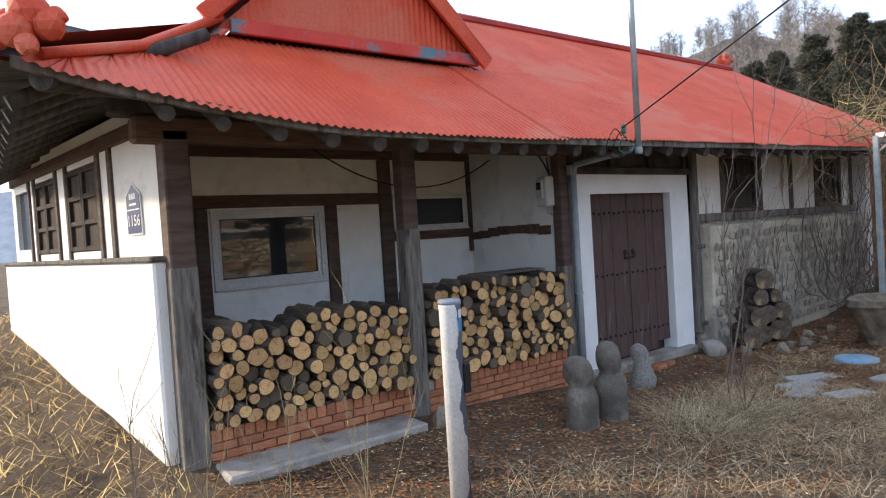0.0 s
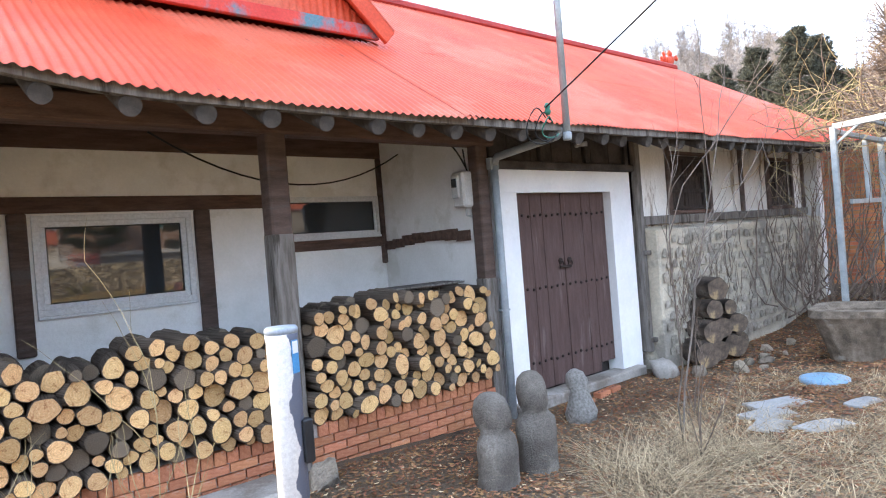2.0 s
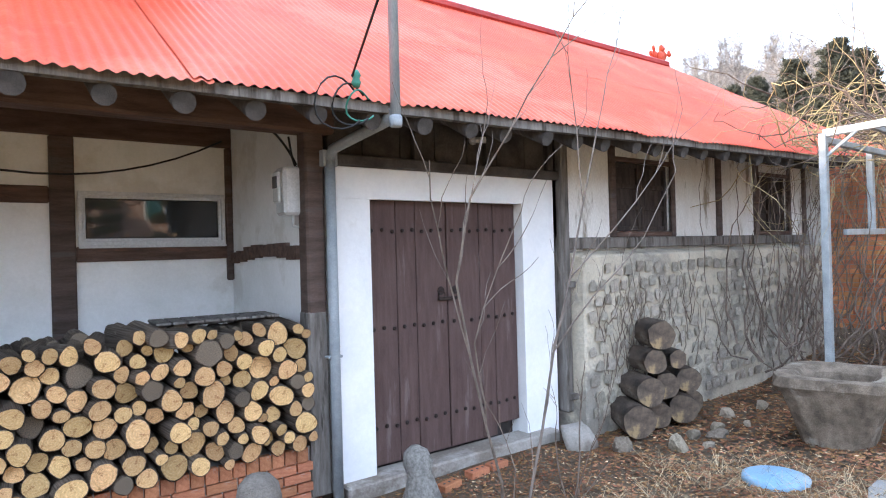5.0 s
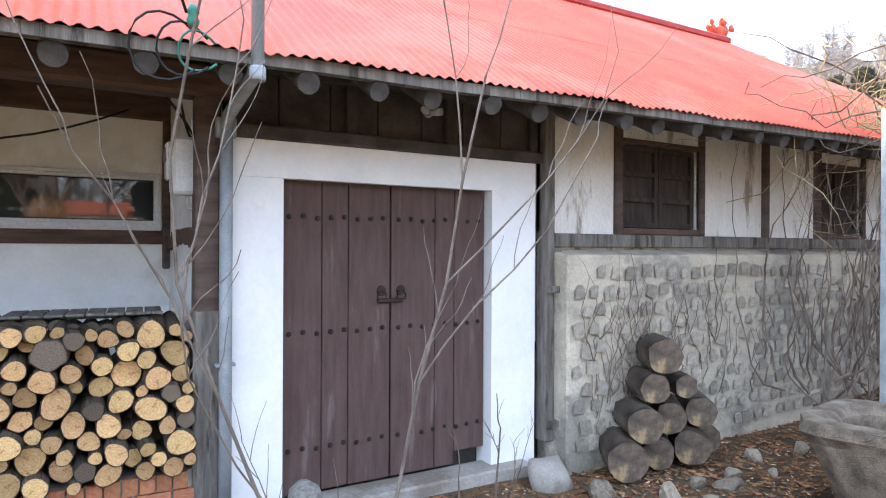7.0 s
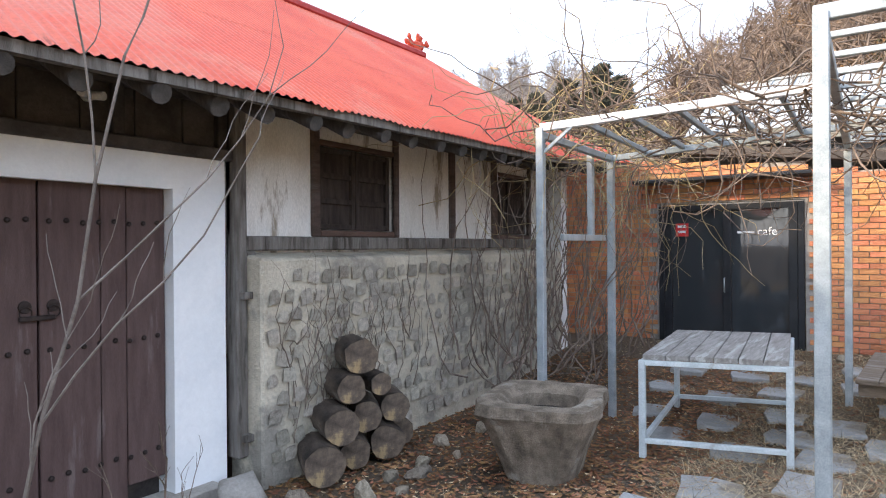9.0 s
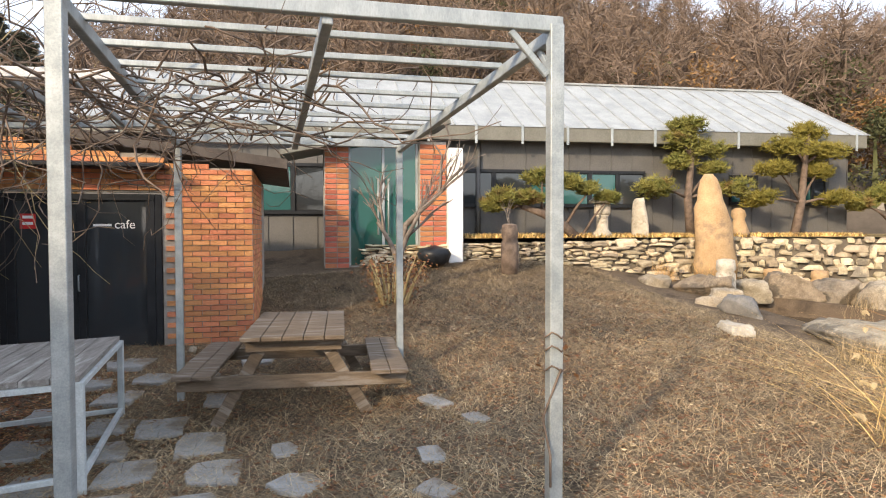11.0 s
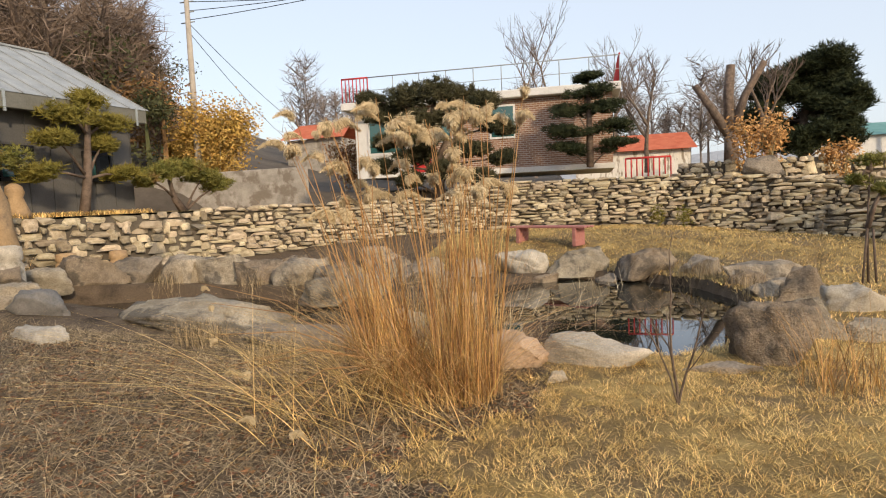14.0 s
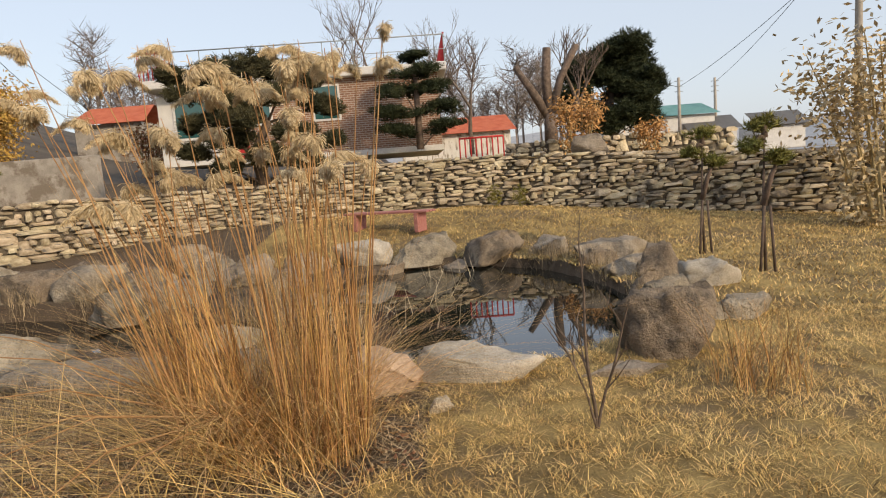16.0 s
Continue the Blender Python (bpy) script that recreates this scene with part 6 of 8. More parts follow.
pond_stone(13.2, -5.55, 0.8, 0.42, 0.13, -10, 18, 0.1, PALESTONE, "pale flat stone in dry grass")
pond_stone(14.3, -6.5, 0.75, 0.5, 0.36, 20, 19, 0, mat("dark_bank_stone", (0.13, 0.13, 0.13), (0.24, 0.23, 0.22), 3, 0.9, 0.6), "dark grey boulder at the pond edge")
for k, (x, y, sx, sz) in enumerate(((15.3, -7.0, 0.9, 0.32), (16.2, -7.3, 1.2, 0.46), (16.9, -7.9, 0.9, 0.4), (15.1, -6.5, 0.5, 0.2), (16.7, -8.6, 1.0, 0.42), (16.6, -9.4, 1.3, 0.6), (16.2, -10.2, 1.1, 0.55), (15.5, -10.5, 1.2, 0.58), (14.6, -10.6, 1.3, 0.6), (13.7, -10.5, 1.0, 0.5), (12.8, -10.4, 1.1, 0.52), (12.0, -10.2, 0.9, 0.42), (17.2, -6.8, 0.8, 0.24), (14.0, -11.9, 0.8, 0.4), (11.4, -11.4, 0.8, 0.4))):
    pond_stone(x, y, sx * 1.02, sx * 0.7, sz, 37 * k % 40 - 10, 30 + k, 0.08, BROWNROCK if k % 4 == 1 else None)


# ---- grasses ----
def blades(name, n, root, height, width, lean, droop, material, seed, segs=4, label="", parent=None, category="grass", kind="stuff", bias=(0, 0)):
    """Many thin curved blades in one mesh. root(rng, n) gives the feet as an array."""
    g = np.random.default_rng(seed)
    feet = root(g, n)
    h = g.uniform(height[0], height[1], n)
    az = g.uniform(0, 2 * math.pi, n)
    ln = g.uniform(lean[0], lean[1], n)
    w = g.uniform(width[0], width[1], n)
    dx, dy = np.cos(az) * ln + bias[0], np.sin(az) * ln + bias[1]
    t = np.linspace(0, 1, segs + 1)[None, :]
    dr = g.uniform(droop[0], droop[1], n)[:, None]
    horiz = t + dr * t ** 2
    px = feet[:, 0, None] + dx[:, None] * h[:, None] * horiz
    py = feet[:, 1, None] + dy[:, None] * h[:, None] * horiz
    pz = feet[:, 2, None] + h[:, None] * (t - dr * 0.45 * t ** 2.5)
    taper = (1 - 0.85 * t) * w[:, None] / 2
    sx, sy = -np.sin(az)[:, None] * taper, np.cos(az)[:, None] * taper
    v = np.stack([np.stack([px + sx, py + sy, pz], -1), np.stack([px - sx, py - sy, pz], -1)], 2).reshape(-1, 3)
    base = (np.arange(n) * (segs + 1) * 2)[:, None] + (np.arange(segs) * 2)[None, :]
    f = np.stack([base, base + 1, base + 3, base + 2], -1).reshape(-1, 4)
    me = bpy.data.meshes.new(name)
    me.from_pydata(v.tolist(), [], f.tolist())
    me.materials.append(material)
    ob = part(name, me, None, parent)
    return tagged(ob, label, category if not parent else "", "", kind)


def scatter(x0, x1, y0, y1, keep=None):
    def root(g, n):
        out = []
        while len(out) < n:
            x, y = g.uniform(x0, x1), g.uniform(y0, y1)
            if keep is None or keep(x, y):
                out.append((x, y, ground_z(x, y) - 0.005))
        return np.array(out)
    return root


def clump(cx, cy, r, power=0.6):
    def root(g, n):
        a, d = g.uniform(0, 2 * math.pi, n), r * g.uniform(0, 1, n) ** power
        x, y = cx + d * np.cos(a), cy + d * np.sin(a)
        return np.stack([x, y, np.array([ground_z(p, q) - 0.02 for p, q in zip(x, y)])], -1)
    return root


GRASSGOLD = mat("golden_dry_grass", (0.54, 0.36, 0.13), (0.76, 0.545, 0.23), 3, 0.9, 0.0, island=0.85, spread=0.012)
GRASSPALE = mat("pale_dead_grass", (0.27, 0.20, 0.12), (0.44, 0.345, 0.215), 3, 0.95, 0.0, island=0.9)
REED = mat("orange_reed_stems", (0.44, 0.25, 0.09), (0.68, 0.45, 0.20), 3, 0.8, 0.0, island=0.65, spread=0.015)
PALESTALK = mat("bleached_reed_stalk", (0.50, 0.41, 0.27), (0.68, 0.58, 0.41), 3, 0.9, 0.0, island=0.3)
PLUME = mat("cream_reed_plume", (0.56, 0.45, 0.28), (0.72, 0.60, 0.40), 6, 0.95, 0.0)


def dry(x, y):
    if 7.9 < x < 13.6 and y > 5.2 or 1 < x < 14 and y > 5.3:
        return False
    return pond_d(x, y) > 0.99


def lawn(x, y):
    edge = -1.7 - 0.35 * (x - 6) - y + 0.7 * noise.noise((x, y, 0)) + 0.9 * noise.noise((x * 4, y * 4, 7))
    return dry(x, y) and edge > 0 and x < (11.5 if y < -12 else 8.3 + 0.9 * noise.noise((x * 0.7, y * 0.7, 2)) + 0.5 * noise.noise((x * 3, y * 3, 2)))


def shade(x, y):
    return dry(x, y) and not lawn(x, y)


bm = bmesh.new()
cells = {}
CELL = 0.14
grown = {(i, j): lawn(CELL * i, CELL * j) for i in range(-72, 83) for j in range(-128, 5)}
for i in range(-72, 82):
    for j in range(-127, 4):
        if grown[i, j] and grown[i + 1, j] and grown[i, j + 1] and grown[i + 1, j + 1]:
            vs = []
            for q in ((i, j), (i + 1, j), (i + 1, j + 1), (i, j + 1)):
                if q not in cells:
                    cells[q] = bm.verts.new((CELL * q[0], CELL * q[1], ground_z(CELL * q[0], CELL * q[1]) + 0.008))
                vs.append(cells[q])
            bm.faces.new(vs).smooth = True
setting("lawn", bm, STRAW, "matted golden winter lawn", "lawn")
blades("lawn_grass", 190000, scatter(1.5, 9.5, -7.2, -0.2, lambda x, y: lawn(x, y) and noise.noise((x * 7, y * 7, 1)) + 0.6 * noise.noise((x * 17, y * 17, 2)) > -0.12), (0.022, 0.062), (0.0028, 0.0052), (0.3, 1.5), (0.2, 0.8), GRASSGOLD, 1, 2, "short golden dry lawn grass")
blades("lawn_grass_far", 60000, scatter(-4, 11.0, -17.6, -7.0, lawn), (0.03, 0.07), (0.009, 0.016), (0.3, 1.6), (0.1, 0.5), GRASSGOLD, 2, 2, "short golden dry lawn grass further off")
blades("dead_grass", 150000, scatter(4.5, 18.6, -6.0, 2.6, shade), (0.03, 0.09), (0.003, 0.0055), (0.9, 3.4), (0.1, 0.6), GRASSPALE, 3, 2, "flattened pale dead grass and straw")
blades("dead_grass_yard", 17000, scatter(-0.8, 8.5, 1.8, 5.2, lambda x, y: shade(x, y) and noise.noise((x * 0.9, y * 0.9, 4)) + 0.5 * noise.noise((x * 3, y * 3, 8)) + 0.45 * (3.6 - y) > -0.1), (0.03, 0.12), (0.003, 0.0058), (0.8, 2.6), (0.1, 0.6), GRASSPALE, 4, 3, "dry straw before the house")
blades("dead_grass_side", 9000, scatter(-4.5, 0.9, 4.0, 13.0, shade), (0.06, 0.16), (0.006, 0.012), (0.6, 2.0), (0.1, 0.6), GRASSGOLD, 5, 2, "dry golden grass along the side wall")
blades("grass_terrace", 9000, lambda g, n: np.stack([g.uniform(18.9, 20.4, n), g.uniform(-14, -3.2, n), np.full(n, 1.23)], -1), (0.06, 0.15), (0.015, 0.03), (0.3, 1.2), (0.1, 0.5), GRASSGOLD, 6, 2, "dry golden grass on the terrace")
for k, (x, y, r, n) in enumerate(((4.9, 3.5, 0.42, 800), (5.4, 3.15, 0.36, 600), (4.5, 3.15, 0.34, 500))):
    blades("grass_tussock", n, clump(x, y, r), (0.12, 0.28), (0.003, 0.0055), (0.9, 2.2), (0.4, 0.9), GRASSPALE, 20 + k, 4, "flattened straw tussock in the yard", None, "grass tussock")

# leaf litter


def litter(name, n, root, size, seed, label, material=None):
    g = np.random.default_rng(seed)
    feet = root(g, n)
    v, f = [], []
    for k in range(n):
        s = g.uniform(*size)
        a = g.uniform(0, 6.28)
        c, q = math.cos(a) * s, math.sin(a) * s
        x, y, z = feet[k]
        z += 0.012
        cu = g.uniform(0.1, 0.5) * s
        o = len(v)
        v += [(x - c, y - q, z + cu), (x - q * 0.45, y + c * 0.45, z), (x + c, y + q, z + cu * g.uniform(0, 1.5)), (x + q * 0.45, y - c * 0.45, z + 0.2 * cu)]
        f.append((o, o + 1, o + 2, o + 3))
    me = bpy.data.meshes.new(name)
    me.from_pydata(v, [], f)
    me.materials.append(material or LEAF)
    return tagged(part(name, me, None), label, "leaves", "", "stuff")


litter("leaf_litter", 9000, scatter(7.8, 13.5, 2.3, 5.2, shade), (0.018, 0.04), 31, "brown dead leaves drifted below the stone wall")
litter("leaf_litter_open", 34000, scatter(5.0, 16.0, -5.5, 3.5, shade), (0.014, 0.03), 32, "scattered brown dead leaves and chaff")
litter("leaf_litter_yard", 24000, scatter(1.0, 8.0, 2.0, 5.3, shade), (0.012, 0.028), 33, "brown leaf scraps before the house")
litter("straw_chaff", 20000, scatter(2.0, 16.0, -5.5, 5.2, shade), (0.01, 0.025), 34, "pale chaff on trodden earth", GRASSPALE)

# big reed clump
reeds = thing("reed_clump", "tall clump of orange dry silver grass with cream plumes", "reeds", (8.55, -4.8, -0.15))
inv = reeds.matrix_basis.inverted()


def reed_blades(name, *args, **kw):
    ob = blades(name, *args, parent=reeds, **kw)
    ob.matrix_basis = inv
    return ob


reed_blades("stem_mass", 520, clump(8.36, -4.75, 0.24), (0.5, 1.9), (0.003, 0.006), (0.02, 0.26), (0.0, 0.6), REED, 41, 7)
reed_blades("stem_mass", 480, clump(8.98, -4.9, 0.26), (0.6, 1.8), (0.003, 0.007), (0.04, 0.36), (0.1, 0.8), REED, 42, 7, bias=(0.12, 0))
reed_blades("leaf_mass", 1200, clump(8.6, -4.8, 0.42), (0.5, 1.25), (0.003, 0.007), (0.3, 1.0), (0.6, 1.3), REED, 43, 8, bias=(0.12, 0.05))
reed_blades("fallen_leaf_mass", 430, clump(9.0, -4.4, 0.9), (0.4, 1.1), (0.003, 0.006), (0.6, 1.5), (0.5, 1.0), GRASSGOLD, 44, 6, bias=(0.45, 0.35))
r2 = random.Random(77)


def plume(top, size, seed):
    """A nodding seed head: short curled hairs all round a bent spine."""
    g = random.Random(seed)
    v, f = [], []
    side = Vector((g.uniform(-1, 1), g.uniform(-1, 1), 0)).normalized()
    for k in range(950):
        t = g.random()
        bend = t * t
        p = Vector(top) + Vector((0, 0, size * (0.75 * t - 0.75 * bend - 0.3))) + side * size * 0.55 * bend
        d = Vector((g.gauss(0, 1), g.gauss(0, 1), g.gauss(0.1, 0.7))).normalized()
        step = size * 0.058 * (1.15 - 0.75 * abs(2 * t - 0.8)) * g.uniform(0.6, 1.1)
        pts = [p]
        for q in range(3):
            d = (d + Vector((0, 0, -0.55)) + side * 0.3).normalized()
            pts.append(pts[-1] + d * step)
        w = d.cross(Vector((g.uniform(-1, 1), g.uniform(-1, 1), 0.3))).normalized() * size * 0.0032
        for i, (a, b) in enumerate(zip(pts, pts[1:])):
            o = len(v)
            v += [a - w, a + w, b + w, b - w]
            f.append((o, o + 1, o + 2, o + 3))
    me = bpy.data.meshes.new("plume")
    me.from_pydata([tuple(q) for q in v], [], f)
    me.materials.append(PLUME)
    return me


def plumed(foot, tip, size, seed):
    foot, tip = Vector(foot), Vector(tip)
    mid = foot.lerp(tip, 0.55) + Vector((0, 0, 0.12))
    st = part("plume_stem", tube([foot, mid, tip], [0.005, 0.004, 0.002], 4, caps=False), REED, reeds, "", inv)
    part("plume", plume(tip, size, seed), None, reeds, "feathery cream plume", inv)


for k in range(58):
    a = r2.uniform(0, 6.28)
    fx, fy = 8.36 + 0.2 * math.cos(a), -4.75 + 0.2 * math.sin(a)
    if k < 36:
        tip = (fx + r2.uniform(-0.28, 0.30), fy + r2.uniform(-0.25, 0.25), r2.uniform(1.35, 2.05))
    else:
        fx += 0.55
        tip = (fx + r2.uniform(0.0, 0.75), fy + r2.uniform(-0.4, 0.4), r2.uniform(1.25, 2.05))
    plumed((fx, fy, -0.1), tip, r2.uniform(0.28, 0.46), 200 + k)
for k, (x, y, z) in enumerate(((9.6, -3.9, 0.25), (10.2, -4.4, 0.35), (9.3, -3.5, 0.12), (10.6, -4.9, 0.5), (9.9, -4.1, 0.2), (9.0, -3.4, 0.1), (10.9, -5.2, 0.62))):
    plumed((8.9, -4.7, 0.1), (x, y, z), 0.2, 300 + k)
for k, (x, y, n, h, m) in enumerate(((5.85, -5.25, 170, 0.75, REED), (6.2, -8.9, 160, 0.5, GRASSPALE), (9.4, -7.4, 180, 0.8, GRASSPALE), (8.5, -7.2, 60, 0.9, GRASSPALE), (7.8, -11.2, 60, 0.8, GRASSPALE), (5.85, -8.5, 200, 0.45, GRASSPALE), (6.4, -11.0, 120, 0.5, GRASSPALE), (17.3, -8.1, 200, 0.9, REED), (17.5, -8.6, 160, 0.9, REED), (16.9, -7.6, 120, 0.7, GRASSPALE), (18.2, -7.6, 160, 0.7, REED), (4.6, -11.5, 150, 0.6, GRASSPALE), (6.1, -10.9, 220, 0.45, GRASSPALE), (5.7, -10.2, 220, 0.4, GRASSPALE), (5.95, -9.4, 200, 0.4, GRASSPALE), (9.9, -9.2, 200, 0.5, GRASSPALE), (13.6, -9.9, 260, 0.45, GRASSPALE), (15.2, -9.8, 260, 0.45, GRASSPALE), (12.6, -9.6, 200, 0.5, GRASSPALE), (10.4, -5.5, 300, 0.4, GRASSPALE), (11.5, -5.9, 300, 0.4, GRASSPALE), (9.6, -5.6, 300, 0.45, GRASSPALE))):
    blades("reed_tuft", n, clump(x, y, 0.28), (h * 0.5, h), (0.003, 0.007), (0.1, 0.6), (0.2, 0.8), m, 60 + k, 5, "tuft of dry reeds at the pond", None, "reeds", "")
for k, (x, y, n) in enumerate(((8.35, -7.2, 34), (8.0, -8.4, 26), (8.9, -7.8, 30), (7.6, -10.6, 24))):
    blades("broken_reed", n, clump(x, y, 0.4), (0.45, 0.95), (0.010, 0.018), (0.1, 1.3), (0.0, 0.3), PALESTALK, 160 + k, 3, "broken straw-coloured reed stalks standing in water", None, "reeds", "")
twig_tree("shrub", (6.95, -4.75, ground_z(6.95, -4.75)), [(0.75, (0.1, 0), 0.012), (0.7, (-0.25, 0.1), 0.009), (0.6, (0.35, 0.1), 0.008)], "small leafless dark shrub on the lawn", 71, VINE)


# ---- trees ----
def tufts(bm_v, bm_f, centre, rad, n, size, g, flat=0.5, needles=9):
    for _ in range(n):
        d = Vector((g.gauss(0, 1), g.gauss(0, 1), g.gauss(0, 1))).normalized() * (g.random() ** 0.4)
        p = Vector(centre) + Vector((d.x * rad, d.y * rad, d.z * rad * flat))
        for _ in range(needles):
            e = Vector((g.uniform(-1, 1), g.uniform(-1, 1), g.uniform(-0.2, 1.1))).normalized() * size * g.uniform(0.6, 1.1)
            w = e.cross(Vector((g.uniform(-1, 1), g.uniform(-1, 1), g.uniform(-1, 1)))).normalized() * size * 0.07
            o = len(bm_v)
            bm_v += [tuple(p - w), tuple(p + w), tuple(p + e)]
            bm_f.append((o, o + 1, o + 2))


def pine(name, at, trunk, pads, label, seed, material=None, size=0.17, dens=1.0, flat=0.6, needles=9):
    """A pine: trunk as (point, radius) pairs, pads of needles as (centre, radius), with a limb to each pad."""
    g = random.Random(seed)
    t = thing(name, label, "tree", at)
    part("trunk", tube([p for p, _ in trunk], [r for _, r in trunk], 9), PINEBARK, t)
    for c, r in pads:
        c = Vector(c)
        near = min((Vector(p) for p, _ in trunk), key=lambda p: (p - c).length + (0.5 if p.z > c.z else 0))
        part("limb", tube([near, near.lerp(c, 0.5) + Vector((0, 0, 0.06)), c], [0.04, 0.03, 0.012], 6), PINEBARK, t)
        v, f = [], []
        for k in range(5):
            q = c + Vector((g.uniform(-0.6, 0.6) * r, g.uniform(-0.6, 0.6) * r, g.uniform(-0.2, 0.2) * r))
            tufts(v, f, q, r * 0.72, int(58 * dens), size, g, flat, needles)
        me = bpy.data.meshes.new("needles")
        me.from_pydata(v, [], f)
        me.materials.append(material or NEEDLE)
        tagged(part("needles", me, None, t), kind="stuff")
    return t


pine("pine_tree", (19.0, -5.9, 1.15), [((0.2, -0.1, 0), 0.13), ((0.1, 0.3, 0.35), 0.11), ((0, 0.9, 0.65), 0.09), ((0, 1.4, 0.8), 0.06)], [((0, 1.75, 0.95), 0.42), ((0, 1.2, 1.0), 0.35), ((0, 0.9, 1.45), 0.38), ((0, 0.3, 1.35), 0.32), ((0, -0.3, 1.2), 0.28), ((0.1, 2.05, 0.8), 0.25), ((0, -0.75, 1.0), 0.22)], "low spreading garden pine with twisted trunk", 81)
pine("pine_tree", (19.6, -9.25, 1.2), [((0, 0, 0), 0.12), ((0, 0.1, 1.0), 0.10), ((0, 0, 2.0), 0.07), ((0, 0.1, 2.8), 0.04)], [((0, 0.1, 2.85), 0.42), ((0, 0.35, 2.4), 0.5), ((0, -0.4, 2.3), 0.5), ((0, 0.95, 1.25), 0.5), ((0, -1.05, 1.25), 0.5), ((0.2, 0.2, 1.9), 0.4), ((-0.1, -0.55, 1.75), 0.3)], "bushy garden pine behind the standing stone", 82)
pine("pine_tree", (19.3, -12.25, 1.2), [((0, 0.2, 0), 0.12), ((0, 0.0, 0.9), 0.10), ((0, -0.1, 1.9), 0.07), ((0, -0.2, 2.8), 0.04)], [((0, -0.3, 2.75), 0.42), ((0, 0.35, 2.35), 0.55), ((0, -0.75, 2.2), 0.5), ((0, 0.75, 1.75), 0.42), ((0, -0.5, 1.7), 0.45), ((0, 1.2, 1.0), 0.42), ((0, -1.1, 1.0), 0.42)], "layered garden pine with yellowing needles", 83, NEEDLEGOLD)
pine("pine_tree", (19.2, -15.35, 1.2), [((0, 0, 0), 0.13), ((0.0, 0.35, 0.4), 0.09), ((0, 0.5, 0.9), 0.06)], [((0, 0.7, 1.1), 0.55), ((0, -0.1, 1.25), 0.55), ((0, -0.9, 1.0), 0.5), ((0, -1.5, 0.75), 0.45), ((0, 1.15, 0.85), 0.35)], "low flat-topped garden pine at the wall top", 84)
pads = []
g = random.Random(5)
for c, r in (((0.7, 0, 3.0), 0.75), ((-0.5, 0, 3.05), 0.7), ((1.6, 0, 2.5), 0.55), ((-1.3, 0, 2.75), 0.65), ((-0.8, 0.3, 2.2), 0.6), ((0.4, 0.4, 2.2), 0.65), ((1.4, 0.2, 1.7), 0.5), ((-1.8, 0, 1.95), 0.5), ((-1.1, 0.3, 1.35), 0.5), ((0.6, 0.4, 1.2), 0.5), ((-1.9, 0, 1.05), 0.35), ((2.0, 0, 3.0), 0.45), ((-0.4, 0.6, 0.75), 0.5), ((0.9, 0.5, 0.55), 0.45), ((1.6, 0.3, 0.95), 0.45), ((-1.3, 0.5, 0.5), 0.42), ((0.1, 0.7, 1.7), 0.6)):
    pads.append((c, r))
pine("cloud_pine", (12.6, -18.3, 1.3), [((-0.1, 0, 0), 0.17), ((0.1, 0.1, 0.8), 0.15), ((-0.3, 0, 1.6), 0.12), ((0.1, 0, 2.4), 0.09), ((0, 0, 3.0), 0.06)], pads, "large dark pine clipped into rounded cloud pads", 85, CLOUDNEEDLE, 0.19, 2.6, 0.62, 8)
pine("layered_pine", (8.6, -25.0, 2.2), [((0, 0, 0), 0.14), ((0, 0, 1.2), 0.12), ((0, 0, 2.4), 0.09), ((0, 0, 3.4), 0.04)], [((0, 0, 3.3), 0.55), ((0.1, 0, 2.75), 0.85), ((-0.4, 0, 2.15), 0.8), ((0.5, 0, 2.1), 0.8), ((-0.8, 0, 1.45), 0.8), ((0.8, 0, 1.4), 0.85), ((-0.9, 0, 0.75), 0.75), ((0.9, 0, 0.7), 0.8)], "dark conical pine clipped in tiers before the house", 86, NEEDLE_DARK, 0.2, 1.5, 0.3)
pads = [((g.uniform(-1, 1) * (2.3 - abs(z - 2.0) * 0.62), g.uniform(-1.2, 1.2), z), g.uniform(0.7, 1.1)) for z in np.linspace(0.7, 4.4, 34)]
pine("black_pine", (-0.7, -33.5, 2.3), [((0, 0, 0), 0.25), ((0.1, 0, 1.8), 0.2), ((-0.1, 0, 3.2), 0.12), ((0, 0, 4.4), 0.05)], pads, "dense dark green pine beyond the garden wall", 87, NEEDLE_DARK, 0.34, 1.4, 0.6)
for k, (x, y) in enumerate(((3.95, -10.8), (3.9, -9.1))):
    yt = pine("young_pine", (x, y, ground_z(x, y)), [((0, 0, 0), 0.02), ((0.02, 0, 0.8), 0.016), ((0, 0, 1.6), 0.01)], [((0, 0, 1.75), 0.17), ((0.12, 0, 1.5), 0.16), ((-0.14, 0.05, 1.35), 0.15)], "young staked pine on the lawn", 90 + k, NEEDLE, 0.11, 0.35, 0.7)
    yt["group"] = "young pines"
    for s in (-0.07, 0.07):
        tagged(part("stake", tube([(s * 1.3, 0.05, -0.05), (s * 0.5, 0.05, 0.8)], 0.017, 7), PINEBARK, yt), "brown wooden stake")
for k, (x, y) in enumerate(((6.55, -16.9), (5.95, -16.8))):
    v, f = [], []
    tufts(v, f, (0, 0, 0.32), 0.2, 60, 0.11, random.Random(k), 1.5)
    me = bpy.data.meshes.new("dwarf_shrub")
    me.from_pydata(v, [], f)
    me.materials.append(NEEDLEGOLD)
    tagged(part("dwarf_shrub", me, None, None, "", pose(x, y, ground_z(x, y) - 0.05)), "small golden conical shrub on the lawn", "shrub", "dwarf shrubs")


